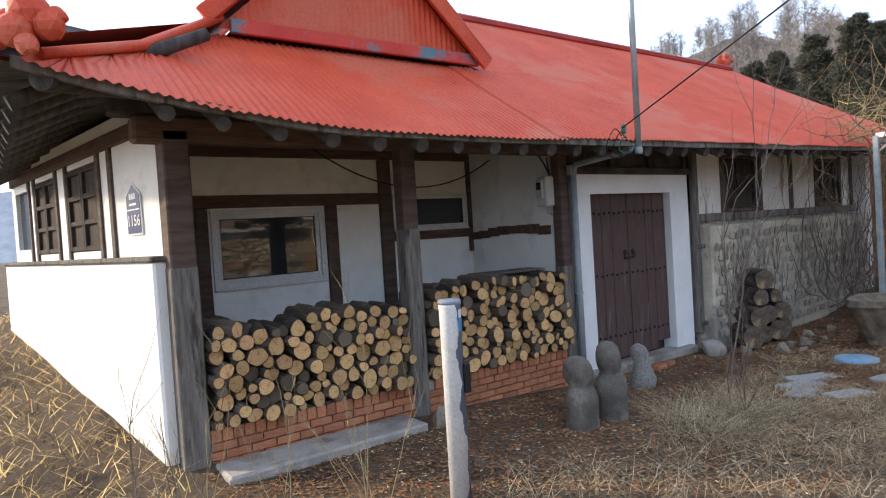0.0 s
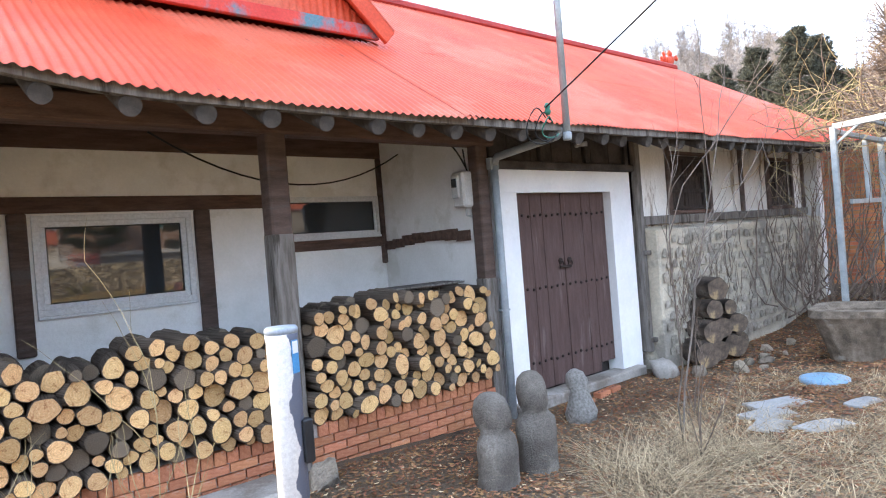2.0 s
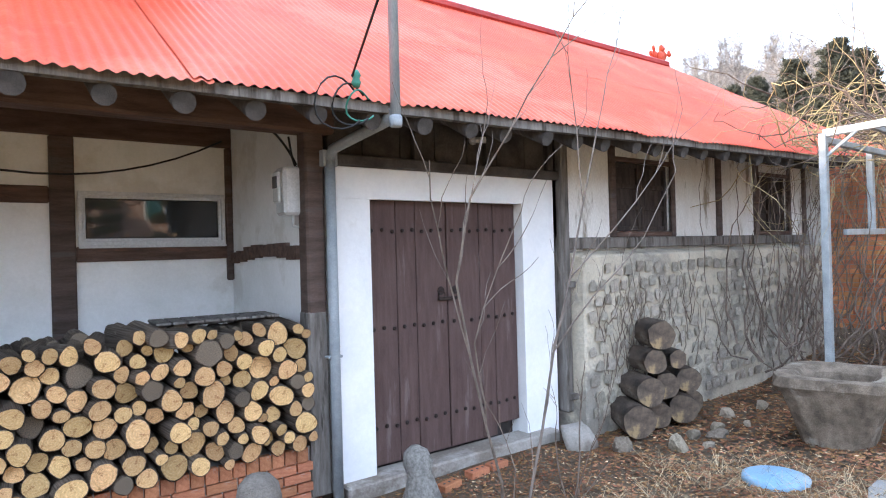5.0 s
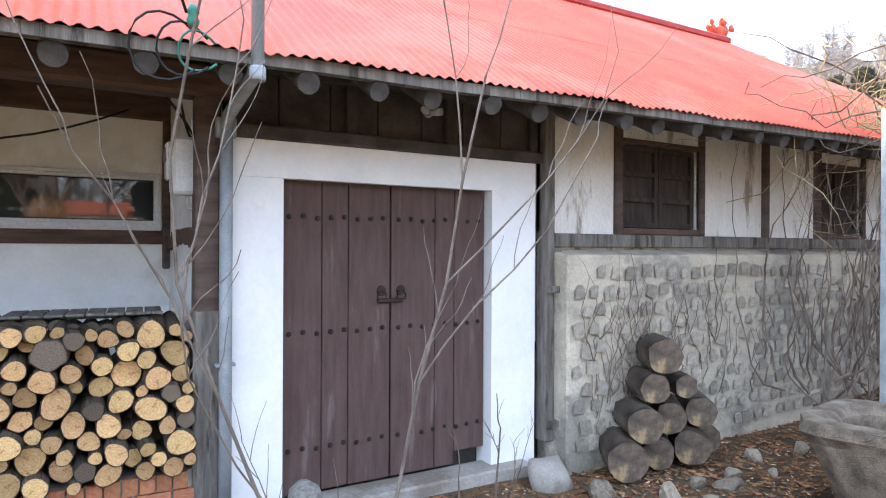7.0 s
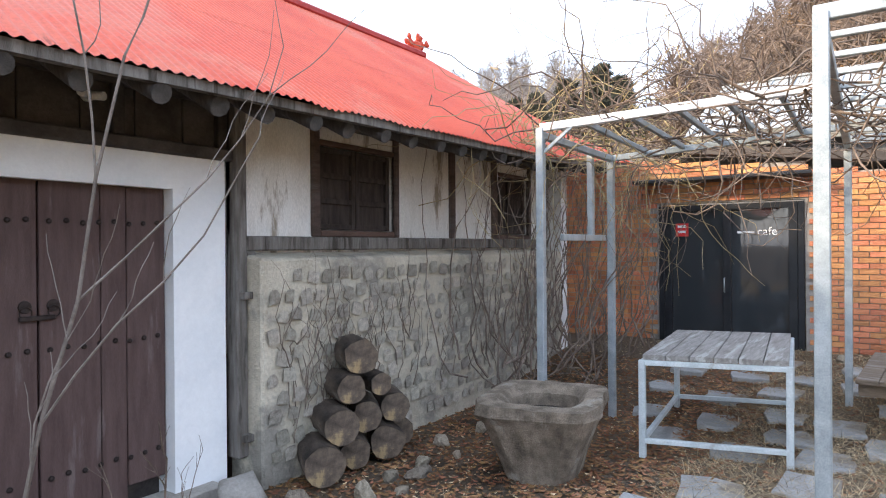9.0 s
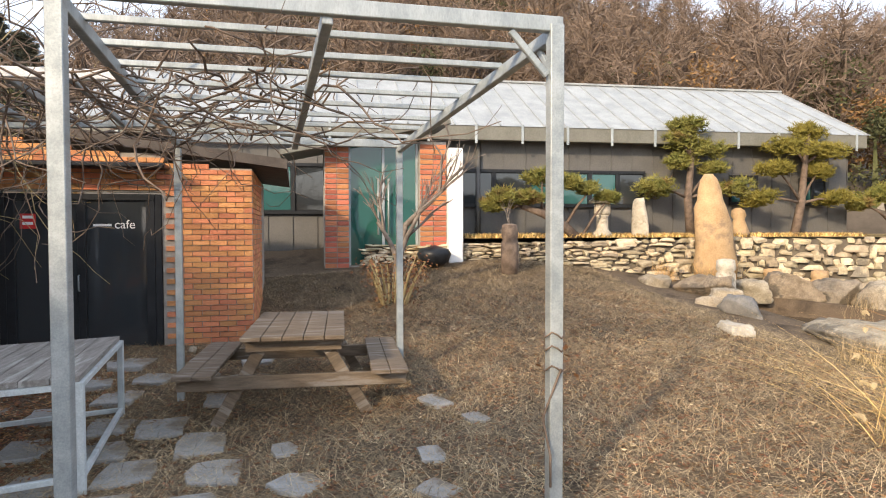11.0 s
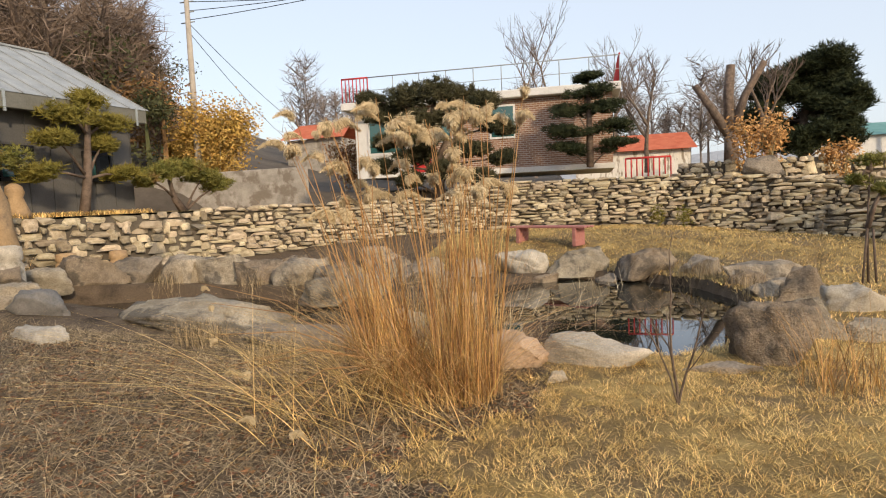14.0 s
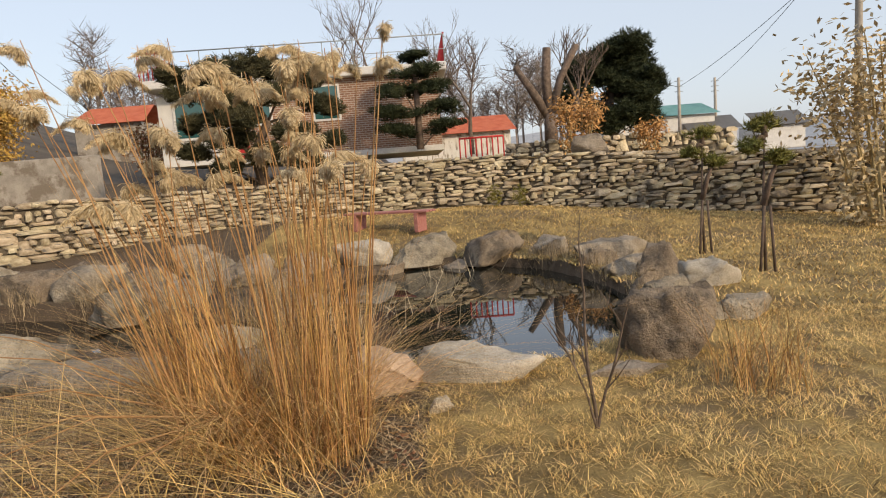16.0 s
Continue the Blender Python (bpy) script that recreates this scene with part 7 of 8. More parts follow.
def bare_tree(name, at, h, label, seed, r=0.14, spread=0.75, depth=4, material=None, stub=False):
    g = random.Random(seed)
    t = thing(name, label, "tree", at)
    trunk, twigs = bmesh.new(), bmesh.new()

    def grow(p, v, length, rad, d):
        pts = [p]
        for k in range(4):
            v = (v + Vector((g.uniform(-1, 1), g.uniform(-1, 1), g.uniform(-0.2, 0.6))) * 0.16).normalized()
            pts.append(pts[-1] + v * length / 4)
        tube(pts, [rad * (1 - 0.12 * k) for k in range(5)], 7 if rad > 0.05 else 4, trunk if rad > 0.035 else twigs, caps=False)
        if d:
            for _ in range(3 if d > 1 else 4):
                w = (v + Vector((g.uniform(-1, 1), g.uniform(-1, 1), g.uniform(-0.4, 0.8))) * spread).normalized()
                grow(pts[g.randint(2, 4)], w, length * g.uniform(0.55, 0.8), rad * 0.55, d - 1)
    grow(Vector((0, 0, 0)), Vector((0, 0, 1)), h * 0.4, r, depth)
    part("trunk", trunk, material or PINEBARK, t)
    tagged(part("twig_mass", twigs, material or VINE, t), kind="stuff")
    return t


bare_tree("bare_tree", (16.2, -1.2, ground_z(16.2, -1.2)), 3.2, "small bare multi-branched garden tree", 101, 0.10, 0.7, 4, SAPBARK)
bare_tree("bare_tree", (18.2, -4.15, 0.6), 1.6, "slender bare sapling by the low wall", 102, 0.03, 0.6, 3, SAPBARK)
for k, (x, y, z, h) in enumerate(((11.8, -42, 3, 9.5), (8.0, -46, 3, 8.5), (6.2, -38, 2.2, 6.5), (2.0, -31, 2.2, 5.0))):
    bare_tree("bare_tree", (x, y, z), h, "bare winter tree against the sky", 110 + k, 0.16, 0.7, 5, VINE)
lop = thing("lopped_tree", "tree lopped back to three bare black limbs", "tree", (3.2, -28.5, 2.2))
part("trunk", tube([(0, 0, 0), (0, 0, 1.2)], [0.3, 0.26], 9), PINEBARK, lop)
for tip, r in (((1.35, 0, 3.2), 0.16), ((0.0, 0, 3.9), 0.2), ((-1.2, 0.2, 3.9), 0.15)):
    part("limb", tube([(0, 0, 1.0), Vector((0, 0, 1.0)).lerp(Vector(tip), 0.5) + Vector((0.1, 0, 0.2)), tip], [0.22, r, r * 0.85], 8), PINEBARK, lop)

YELLOWLEAF = mat("yellow_bamboo_leaves", (0.42, 0.26, 0.06), (0.55, 0.37, 0.12), 2, 0.9, 0.0, island=0.35, spread=0.01)
ORANGELEAF = mat("orange_dead_leaves", (0.42, 0.22, 0.08), (0.55, 0.34, 0.15), 2, 0.9, 0.0, island=0.35)
PALELEAF = mat("pale_bamboo_leaves", (0.42, 0.33, 0.19), (0.58, 0.46, 0.28), 2, 0.9, 0.0, island=0.3)


def leafy(name, at, rads, n, size, material, label, seed, stems=7, category="shrub"):
    """A shrub or bamboo stand: stems, and a crown of many small leaves with gaps."""
    g = random.Random(seed)
    t = thing(name, label, category, at)
    v, f = [], []
    bm = bmesh.new()
    for s in range(stems):
        tip = Vector((g.uniform(-1, 1) * rads[0], g.uniform(-1, 1) * rads[1], rads[2] * g.uniform(0.7, 1.0)))
        foot = Vector((tip.x * 0.4, tip.y * 0.4, 0))
        mid = foot.lerp(tip, 0.6) + Vector((0, 0, 0.1 * rads[2]))
        tube([foot, mid, tip], [0.03, 0.02, 0.008], 5, bm, caps=False)
        for k in range(n // stems):
            q = foot.lerp(mid, g.random()) if g.random() < 0.4 else mid.lerp(tip, g.random())
            c = q + Vector((g.gauss(0, 1) * rads[0], g.gauss(0, 1) * rads[1], g.gauss(0, 1) * rads[2] * 0.5)) * 0.22
            e = Vector((g.uniform(-1, 1), g.uniform(-1, 1), g.uniform(-1, 0.4))).normalized() * size
            w = e.cross(Vector((g.uniform(-1, 1), g.uniform(-1, 1), g.uniform(-1, 1)))).normalized() * size * 0.22
            o = len(v)
            v += [tuple(c), tuple(c + e * 0.5 + w), tuple(c + e), tuple(c + e * 0.5 - w)]
            f.append((o, o + 1, o + 2, o + 3))
    tagged(part("stem_mass", bm, VINEPALE, t), kind="stuff")
    me = bpy.data.meshes.new("leaves")
    me.from_pydata(v, [], f)
    me.materials.append(material)
    tagged(part("leaves", me, None, t), kind="stuff")
    return t


leafy("bamboo_stand", (25.5, -25.5, 2.4), (1.9, 1.2, 3.6), 13000, 0.17, YELLOWLEAF, "stand of yellowed bamboo behind the concrete wall", 121, 16, "bamboo")
leafy("bamboo_stand", (28.5, -27.5, 2.4), (1.6, 1.2, 3.2), 9000, 0.17, YELLOWLEAF, "stand of yellowed bamboo behind the concrete wall", 122, 14, "bamboo")
leafy("orange_shrub", (3.3, -22.5, 1.5), (0.75, 0.5, 2.0), 1800, 0.14, ORANGELEAF, "orange-leaved winter shrub on the wall", 123, 9)
leafy("orange_shrub", (1.4, -21.0, 1.5), (0.5, 0.5, 0.9), 900, 0.12, ORANGELEAF, "low orange shrub on the wall", 124, 7)
leafy("bamboo_stand", (-0.6, -13.3, -0.15), (1.7, 0.9, 3.3), 4200, 0.15, PALELEAF, "pale drooping bamboo at the lawn's edge", 125, 16, "bamboo")
leafy("brown_shrub", (15.9, -1.1, ground_z(15.9, -1.1)), (0.5, 0.5, 0.8), 900, 0.06, LEAF, "low brown winter shrub by the path", 126, 12)
leafy("brown_shrub", (20.5, -29.5, 2.2), (1.3, 1.0, 2.2), 2200, 0.16, LEAF, "dark brown winter shrub by the red roof", 127, 12)

# ---- house across the garden ----
HB = mat("brown_house_brick", (0.20, 0.10, 0.065), (0.30, 0.16, 0.11), 4, 0.9, 0.3)
nt = HB.node_tree
bt, tcn, mpn = nt.nodes.new("ShaderNodeTexBrick"), nt.nodes.new("ShaderNodeTexCoord"), nt.nodes.new("ShaderNodeMapping")
bt.inputs["Scale"].default_value, bt.inputs["Brick Width"].default_value, bt.inputs["Row Height"].default_value, bt.inputs["Mortar Size"].default_value = 1.0, 0.24, 0.085, 0.012
bt.inputs["Color1"].default_value, bt.inputs["Color2"].default_value, bt.inputs["Mortar"].default_value = (0.20, 0.10, 0.065, 1), (0.30, 0.165, 0.11, 1), (0.42, 0.38, 0.34, 1)
mpn.inputs["Rotation"].default_value = (radians(90), 0, 0)
nt.links.new(tcn.outputs["Object"], mpn.inputs["Vector"]), nt.links.new(mpn.outputs[0], bt.inputs["Vector"]), nt.links.new(bt.outputs["Color"], nt.nodes["Principled BSDF"].inputs["Base Color"])
WHITETRIM = mat("white_concrete_trim", (0.60, 0.60, 0.60), (0.70, 0.70, 0.69), 2, 0.8, 0.1)
hs = tagged(thing("brick_house", "brown brick house with a flat railed roof and white trim", "house", (7.8, -27.0, 2.3), 3.0), "")
part("wall", box(0, -7, 0, 8.2, 0, 2.95), HB, hs)
part("wall", box(8.2, -7, 0, 11.2, -0.5, 2.75), WHITETRIM, hs, "pale rendered annexe")
part("roof_slab", box(-0.35, -7.4, 2.96, 11.5, 0.4, 3.28, 0.03), WHITETRIM, hs)
part("base_course", box(-0.05, -7, -0.1, 8.25, 0.08, 0.12), WHITETRIM, hs)
w = part("window", box(3.9, 0.0, 1.35, 5.0, 0.05, 2.75), WHITETRIM, hs)
part("pane", box(3.98, 0.052, 1.43, 4.92, 0.06, 2.67), TEALPANE, w)
w = part("window", box(6.6, 0.0, 1.35, 7.6, 0.05, 2.6), WHITETRIM, hs)
part("pane", box(6.68, 0.052, 1.43, 7.52, 0.06, 2.52), TEALPANE, w)
w = part("window", box(8.8, -0.5, 1.0, 10.6, -0.44, 2.6), WHITETRIM, hs)
part("pane", box(8.9, -0.438, 1.1, 10.5, -0.43, 2.5), TEALPANE, w)
REDRAIL = mat("red_painted_rail", (0.42, 0.03, 0.03), (0.5, 0.04, 0.04), 5, 0.5, 0.05)
rail = part("roof_railing", tube([(-0.3, 0.35, 4.3), (11.4, 0.35, 4.3)], 0.025, 6), GUTTER, hs)
part("mid_rail", tube([(-0.3, 0.35, 3.75), (11.4, 0.35, 3.75)], 0.015, 5), GUTTER, rail)
for k in range(11):
    part("rail_post", tube([(-0.3 + 1.17 * k, 0.35, 3.28), (-0.3 + 1.17 * k, 0.35, 4.3)], 0.02, 5), GUTTER, rail)
rr = part("side_railing", tube([(-0.3, 0.35, 4.34), (-0.3, -7.2, 4.34)], 0.04, 6), REDRAIL, hs, "red painted railing")
for k in range(30):
    part("baluster", tube([(-0.3, 0.3 - 0.25 * k, 3.28), (-0.3, 0.3 - 0.25 * k, 4.34)], 0.022, 5), REDRAIL, rr)
rr = part("corner_railing", tube([(10.2, 0.36, 4.3), (11.4, 0.36, 4.3)], 0.04, 6), REDRAIL, hs, "red painted railing")
for k in range(8):
    part("baluster", tube([(10.2 + 0.17 * k, 0.36, 3.28), (10.2 + 0.17 * k, 0.36, 4.3)], 0.025, 5), REDRAIL, rr)
for k in range(3):
    part("arch_opening", box(-0.06, -1.6 - 1.7 * k, 0.9, -0.01, -0.7 - 1.7 * k, 2.5, 0.02), DARKFRAME, hs)
part("door", box(7.6, 0.001, 0.0, 8.4, 0.06, 0.75), REDRAIL, hs, "low red panel")
gate = thing("red_fence", "low red metal fence at the wall's gap", "fence", (6.7, -18.2, 1.5))
part("rail", tube([(-0.55, 0, 0.62), (0.6, 0, 0.62)], 0.03, 6), REDRAIL, gate)
for k in range(9):
    part("picket", tube([(-0.55 + 0.143 * k, 0, 0.02), (-0.55 + 0.143 * k, 0, 0.62)], 0.02, 5), REDRAIL, gate)
setting("wall_concrete", box(19.5, -23.2, 1.2, 31, -22.9, 2.75, 0.02), CONCRETE, "plain grey concrete wall up the slope", "wall")
for nm, at, w, d, h, roofm, wallm, lab in (("far_house", (27.5, -41, 3.2), 4, 4, 2.4, ORANGEROOF, CONCRETE, "distant house with an orange-red roof"), ("far_house", (7.0, -45, 1.5), 7, 5, 2.2, ORANGEROOF, PLASTER_OLD, "distant house with an orange roof"), ("far_shed", (-12, -62, 1.4), 9, 6, 3.4, TEALROOF, WHITETRIM, "distant white building with a green roof")):
    t = thing(nm, lab, "house", at)
    part("wall", box(-w / 2, -d / 2, 0, w / 2, d / 2, h), wallm, t)
    bm = bmesh.new()
    for pts in ([(-w / 2 - 0.4, d / 2 + 0.4, h), (w / 2 + 0.4, d / 2 + 0.4, h), (w / 2, 0, h + 1.2), (-w / 2, 0, h + 1.2)], [(-w / 2, 0, h + 1.2), (w / 2, 0, h + 1.2), (w / 2 + 0.4, -d / 2 - 0.4, h), (-w / 2 - 0.4, -d / 2 - 0.4, h)]):
        quad(pts, bm)
    part("roof", bm, roofm, t)
for k, x in enumerate((-16, -22)):
    t = thing("far_house", "distant white gabled house", "house", (x, -60, 1.2))
    part("wall", box(-2, -2, 0, 2, 2, 2.2), WHITETRIM, t)
    part("roof", quad([(-2.4, 2.4, 2.1), (2.4, 2.4, 2.1), (2.4, 0, 3.4), (-2.4, 0, 3.4)]), CLAD, t)
tagged(part("wall_boulder", boulder(1.1, 0.6, 0.45, 77, 3), BOULDER, None, "", pose(4.0, -17.6, 1.5)), "rounded boulder resting on the wall top", "boulder")
bn = thing("red_bench", "low bench with faded red slats", "bench", (8.9, -14.2, ground_z(8.9, -14.2)), -24)
for k in range(3):
    part("slat", box(-0.95, -0.22 + 0.15 * k, 0.36, 0.95, -0.1 + 0.15 * k, 0.4, 0.006), FADEDRED, bn)
for x in (-0.7, 0.7):
    part("leg", box(x - 0.04, -0.2, -0.02, x + 0.04, 0.2, 0.358, 0.006), FADEDRED, bn)

# utility poles and lines
POLE = mat("concrete_pole", (0.33, 0.30, 0.26), (0.43, 0.39, 0.34), 3, 0.9, 0.2)
for x, y, z, h in ((26.0, -25.0, 1.2, 9.6), (-8.7, -27.0, 1.2, 9.0), (-17, -60, 1, 7), (-13, -58, 1, 7)):
    t = thing("utility_pole", "tall concrete utility pole carrying power lines", "pole", (x, y, z), 0, "utility poles")
    part("pole", tube([(0, 0, 0), (0, 0, h)], [0.17, 0.11], 10), POLE, t)
    for k in range(3):
        part("crossarm", tube([(-0.35, 0, h - 0.3 - 0.45 * k), (0.35, 0, h - 0.3 - 0.45 * k)], 0.03, 5), GUTTER, t)
for k, (a, b, s) in enumerate((((26.0, -25, 10.5), (-8.7, -27, 10.6), 0.9), ((26.0, -25, 10.1), (-8.7, -27, 13.5), 1.1), ((26, -25, 9.7), (-8.7, -27, 15.2), 1.2), ((26, -25, 10.8), (10, 10, 16), 0.8), ((26, -25, 9.2), (40, -60, 7.0), 0.6), ((26, -25, 9.6), (38, -62, 7.5), 0.6), ((-8.7, -27, 9.6), (-17, -60, 7.6), 0.4), ((-8.7, -27, 9.0), (-13, -58, 7.2), 0.4))):
    cable("power_line", a, b, s, 0.016, "black overhead power line between poles", 18)

# ---- wooded hill ----
HILL = mat("wooded_slope", (0.075, 0.062, 0.05), (0.125, 0.105, 0.085), 0.25, 0.97, 0.3)


def hill_z(x, y):
    a = math.atan2(y - 0, x - 6)
    d = math.hypot(x - 6, y)
    near = max(0.0, d - 27)
    b = (a + 0.08) * (2.6 if a > -0.08 else 2.48)
    amp = 0.5 + 0.5 * math.cos(max(-math.pi, min(math.pi, b)))
    amp *= 1 - 0.55 * max(0.0, min(1.0, a / 0.25))
    far_up = 0.19 * max(0.0, min(d, 150) - 66) * max(0.0, min(1.0, (a - 0.1) / 0.4)) * max(0.0, min(1.0, (1.15 - a) / 0.45))
    return far_up + 1.2 + min(near, 60 + 64 * max(0.0, min(1.0, (a - 0.3) / 0.2))) * (0.05 + 0.60 * amp) + 0.6 * noise.noise((x * 0.1, y * 0.1, 0))


bm = bmesh.new()
rows = []
for i in range(41):
    a = -1.45 + 3.0 * i / 40
    rows.append([bm.verts.new((6 + d * math.cos(a), d * math.sin(a), hill_z(6 + d * math.cos(a), d * math.sin(a)) - (2.5 if d < 28 else 0))) for d in (26.5, 30, 35, 42, 52, 66, 90, 150, 170)])
for p, q in zip(rows, rows[1:]):
    for k in range(8):
        bm.faces.new((p[k], p[k + 1], q[k + 1], q[k])).smooth = True
bmesh.ops.recalc_face_normals(bm, faces=bm.faces)
setting("hillside", bm, HILL, "steep wooded winter hillside behind the buildings", "hill")


def woods(name, n, kind, material, seed, label, band=(30, 66), az=(-0.86, 0.95)):
    g = random.Random(seed)
    v, f = [], []

    def spike(p, e, w):
        s = e.cross(Vector((g.uniform(-1, 1), g.uniform(-1, 1), g.uniform(-1, 1))))
        s = s.normalized() * w if s.length else Vector((w, 0, 0))
        o = len(v)
        v.extend([tuple(p - s), tuple(p + s), tuple(p + e)])
        f.append((o, o + 1, o + 2))
    for _ in range(n):
        a, d = g.uniform(*az), band[0] + (band[1] - band[0]) * g.random() ** 1.4
        x, y = 6 + d * math.cos(a), d * math.sin(a)
        z = hill_z(x, y) - 0.2
        h = g.uniform(4.5, 8.5) * (0.75 if kind == "leaf" else 1)
        spike(Vector((x, y, z)), Vector((g.uniform(-0.4, 0.4), g.uniform(-0.4, 0.4), h)), 0.16)
        if kind == "bare":
            for _ in range(75):
                t = g.uniform(0.3, 1)
                p = Vector((x, y, z + h * t))
                e = Vector((g.uniform(-1, 1), g.uniform(-1, 1), g.uniform(0.1, 1.2))).normalized() * h * 0.36 * (1.15 - t * 0.7)
                spike(p, e, 0.045)
                for _ in range(4):
                    spike(p + e * g.uniform(0.4, 0.9), Vector((g.uniform(-1, 1), g.uniform(-1, 1), g.uniform(-0.2, 1))).normalized() * h * 0.14, 0.022)
        else:
            lobes = [(Vector((g.uniform(-1, 1) * h * 0.2, g.uniform(-1, 1) * h * 0.2, h * g.uniform(0.35, 0.95))), h * g.uniform(0.12, 0.2)) for _ in range(8)]
            for c, r in lobes:
                for _ in range(105):
                    q = Vector((g.gauss(0, 0.6), g.gauss(0, 0.6), g.gauss(0, 0.45))) * r
                    e = Vector((g.uniform(-1, 1), g.uniform(-1, 1), g.uniform(-0.6, 0.8))).normalized() * g.uniform(0.15, 0.32)
                    spike(Vector((x, y, z)) + c + q, e, 0.055)
    me = bpy.data.meshes.new(name)
    me.from_pydata(v, [], f)
    me.materials.append(material)
    return tagged(part(name, me, None), label, "woodland", "", "stuff")


woods("bare_woods", 340, "bare", mat("grey_brown_twigs", (0.12, 0.09, 0.07), (0.22, 0.165, 0.13), 0.3, 0.95, 0.0, island=0.3), 131, "leafless grey-brown trees on the hillside", az=(-0.87, 0.31))
woods("brown_woods", 95, "leaf", mat("russet_foliage", (0.17, 0.095, 0.04), (0.28, 0.17, 0.08), 0.4, 0.95, 0.0, island=0.35, spread=0.01), 132, "russet-leaved trees on the hillside", az=(-0.86, 0.34))
woods("pine_woods", 60, "leaf", mat("dull_green_foliage", (0.04, 0.05, 0.022), (0.09, 0.09, 0.04), 0.4, 0.95, 0.0, island=0.35), 133, "dark green pines on the hillside", az=(-0.88, 0.42))
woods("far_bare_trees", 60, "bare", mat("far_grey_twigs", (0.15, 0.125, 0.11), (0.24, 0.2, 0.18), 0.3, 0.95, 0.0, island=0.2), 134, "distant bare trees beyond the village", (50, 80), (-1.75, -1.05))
# distance haze is painted into these twigs as a paler grey
woods("far_slope_trees", 480, "bare", mat("haze_paled_twigs", (0.20, 0.18, 0.17), (0.30, 0.275, 0.26), 0.3, 0.95, 0.0, island=0.2), 135, "leafless trees on the far slope, greyed by painted haze", (62, 150), (0.38, 1.2))
for k, (az, d, h, wide) in enumerate(((0.40, 44, 9.0, 2.6), (0.45, 47, 8.3, 2.4), (0.365, 50, 8.3, 2.6), (0.53, 50, 7.6, 2.3), (0.49, 56, 8.5, 2.4), (0.59, 58, 7.5, 2.2))):
    cx, cy = 6 + d * math.cos(az), d * math.sin(az)
    g = random.Random(400 + k)
    cone = [((g.uniform(-0.6, 0.6) * wide * (1.05 - f), g.uniform(-0.6, 0.6) * wide * (1.05 - f), h * (0.15 + 0.82 * f)), 0.55 + wide * 0.40 * (1.05 - f)) for f in np.linspace(0, 1, 34)]
    pine("conifer", (cx, cy, hill_z(cx, cy) - 0.3), [((0, 0, 0), 0.2), ((0.1, 0, h * 0.5), 0.14), ((0, 0, h), 0.04)], cone, "tall dark conifer on the slope behind the roof", 410 + k, DULLNEEDLE, 0.36, 0.5, 0.7)["group"] = "slope conifers"
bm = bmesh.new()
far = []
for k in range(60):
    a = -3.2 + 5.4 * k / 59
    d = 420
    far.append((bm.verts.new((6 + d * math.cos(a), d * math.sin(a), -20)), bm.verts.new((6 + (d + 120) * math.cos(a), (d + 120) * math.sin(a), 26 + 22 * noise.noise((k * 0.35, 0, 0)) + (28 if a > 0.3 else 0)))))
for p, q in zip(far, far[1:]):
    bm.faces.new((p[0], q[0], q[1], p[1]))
# the hills' blue-grey is air haze put into the base colour
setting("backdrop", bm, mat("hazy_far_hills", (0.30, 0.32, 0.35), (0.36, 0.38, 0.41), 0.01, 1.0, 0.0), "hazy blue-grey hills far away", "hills")

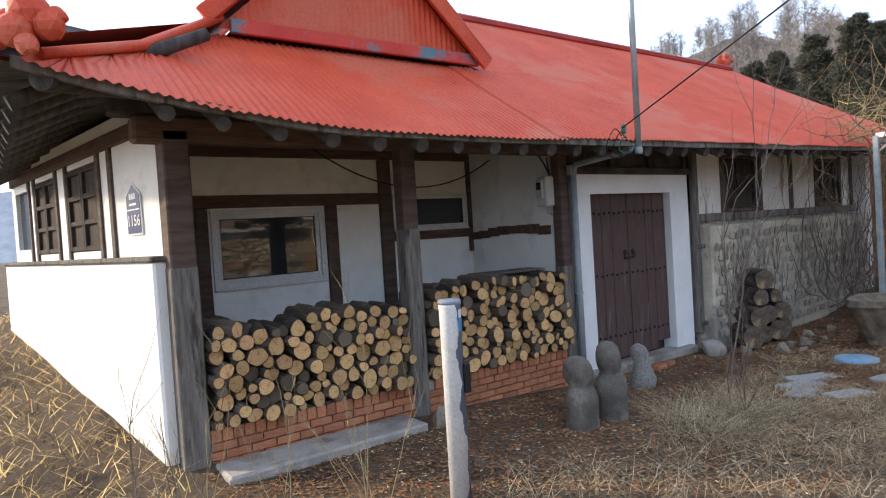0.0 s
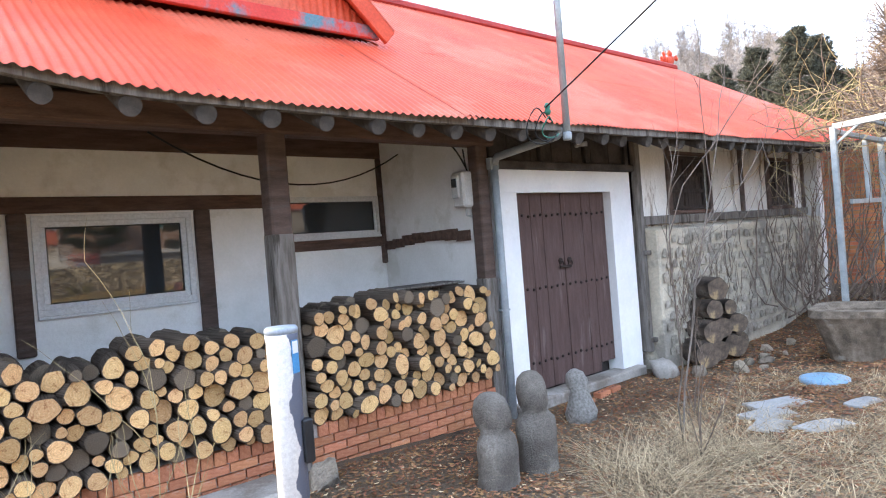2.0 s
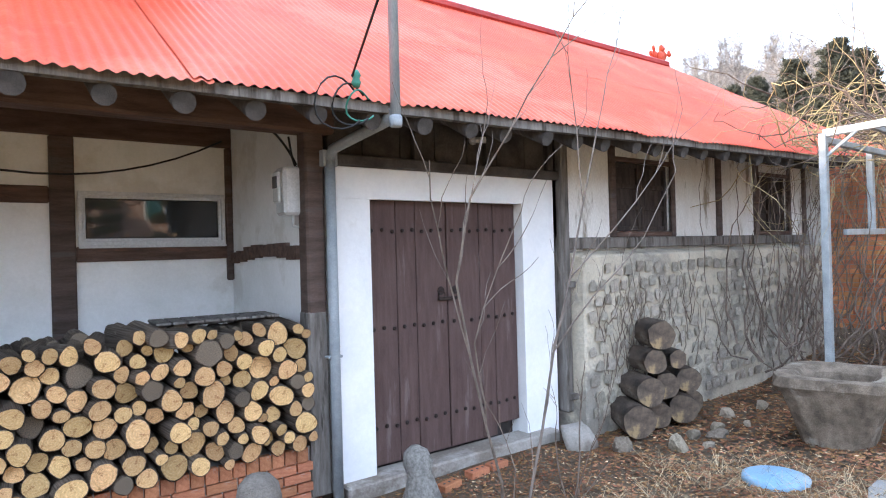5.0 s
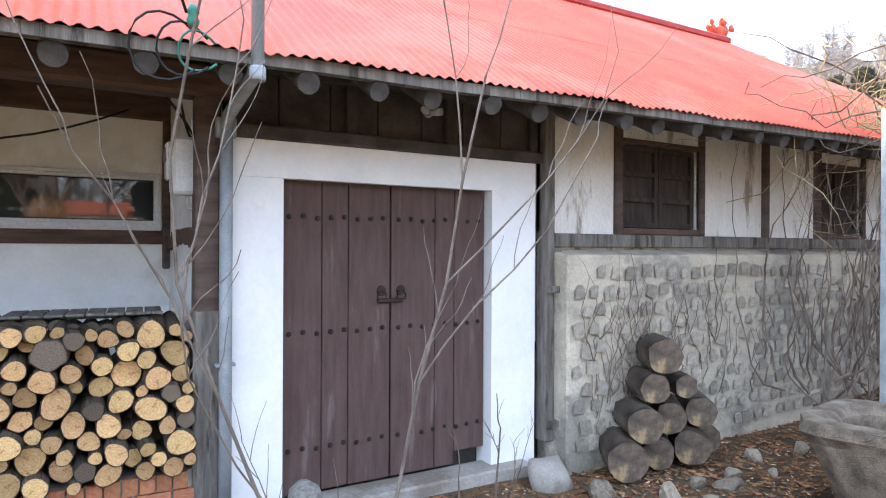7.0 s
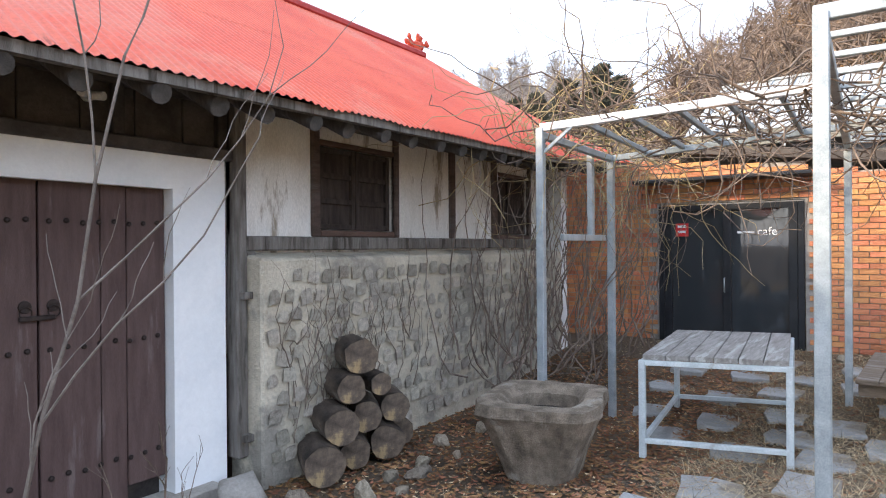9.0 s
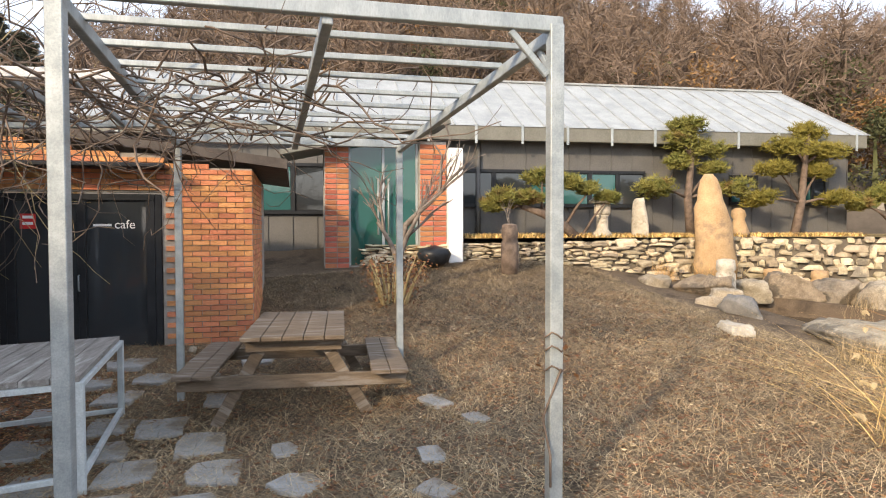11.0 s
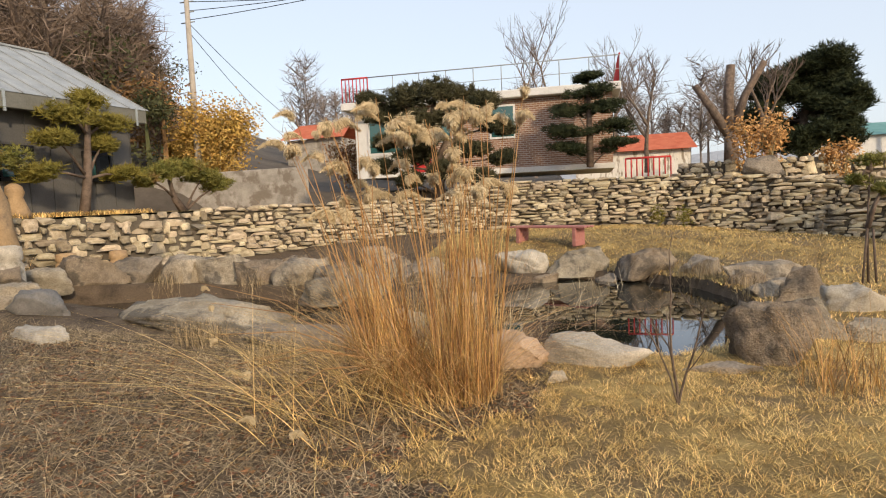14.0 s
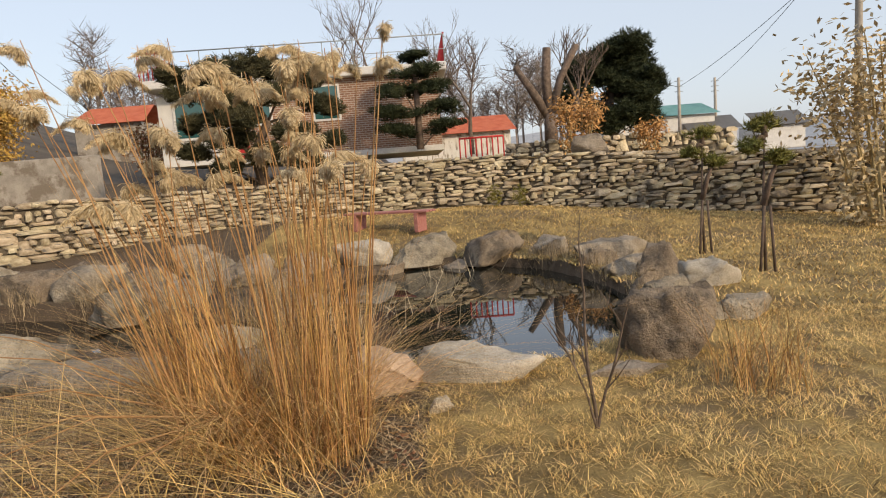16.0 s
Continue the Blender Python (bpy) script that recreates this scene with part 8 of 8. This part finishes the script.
# ---- pieces of walls ----
rnd = random.Random(12)
rest = bmesh.new()
for z in range(44):
    y = 1.02 - (0.11 if z % 2 else 0)
    zz = CG + 0.04 + 0.073 * z + 0.033
    while y < 5.6:
        lo, hi = max(y, 1.02), y + 0.21
        if not (hi > 2.2 and lo < 4.05 and zz < 1.93) and hi - lo > 0.04 and zz < 2.22 + (lo - 1.0) * 0.126:
            x = CX + 0.008 + rnd.uniform(-0.002, 0.002)
            if lo < 2.2 and zz < 2.3:
                part("brick", CAFEM, None, cafe, "", cafe.matrix_basis.inverted() @ Matrix.Translation((x, (lo + hi) / 2, zz)) @ Matrix.Diagonal((0.05, hi - lo, 0.062, 1)))
            else:
                box(x - 0.025, lo, zz - 0.031, x + 0.025, hi, zz + 0.031, bm=rest)
        y += 0.221
    if zz < 2.24:
        for k in range(10):
            x = CX + 0.03 + 0.221 * k + (0.11 if z % 2 else 0)
            box(x, 1.01, zz - 0.031, x + 0.21, 1.05, zz + 0.031, bm=rest)
tagged(part("bricks", rest, CAFEBRICK_JOINED, cafe, "", cafe.matrix_basis.inverted()), kind="stuff")
for pier, y0, y1 in ((pier_r, -1.14, -0.56), (pier_l, 0.95, 1.45)):
    for k in range(24):
        for j in range(2):
            yy = y0 + (y1 - y0) * (j + 0.5) / 2
            part("brick", PIERM, None, pier, "", Matrix.Translation((-0.105, yy, 0.06 + 0.11 * k)) @ Matrix.Diagonal((0.04, (y1 - y0) / 2 - 0.015, 0.085, 1)))
cob = []
for k in range(6):
    bm = boulder(1, 0.5, 1, 700 + k, 2, 0.14)
    for v in bm.verts:
        v.co.z -= 0.5
        v.co.x, v.co.z = max(-0.42, min(0.42, v.co.x * 1.5)), max(-0.42, min(0.42, v.co.z * 1.35))
    cob.append(mesh("stone", bm, COBBLE))
r2 = random.Random(15)
count = 0
for r in range(10):
    x = 8.2 + (0.08 if r % 2 else 0)
    while x < 13.4 and count < 300:
        z = -0.32 + 0.157 * r + r2.uniform(-0.02, 0.02)
        s = r2.uniform(0.105, 0.145)
        if r2.random() < 0.93:
            part("stone", cob[r2.randrange(6)], None, wall_stone, "", Matrix.Translation((x + r2.uniform(-0.02, 0.02), 5.184, z)) @ Matrix.Rotation(r2.uniform(-0.3, 0.3), 4, "Y") @ Matrix.Diagonal((s * r2.uniform(0.9, 1.2), 0.085, s, 1)))
            count += 1
        x += 0.168
for args in WALL_ARGS:
    stone_wall(*args)
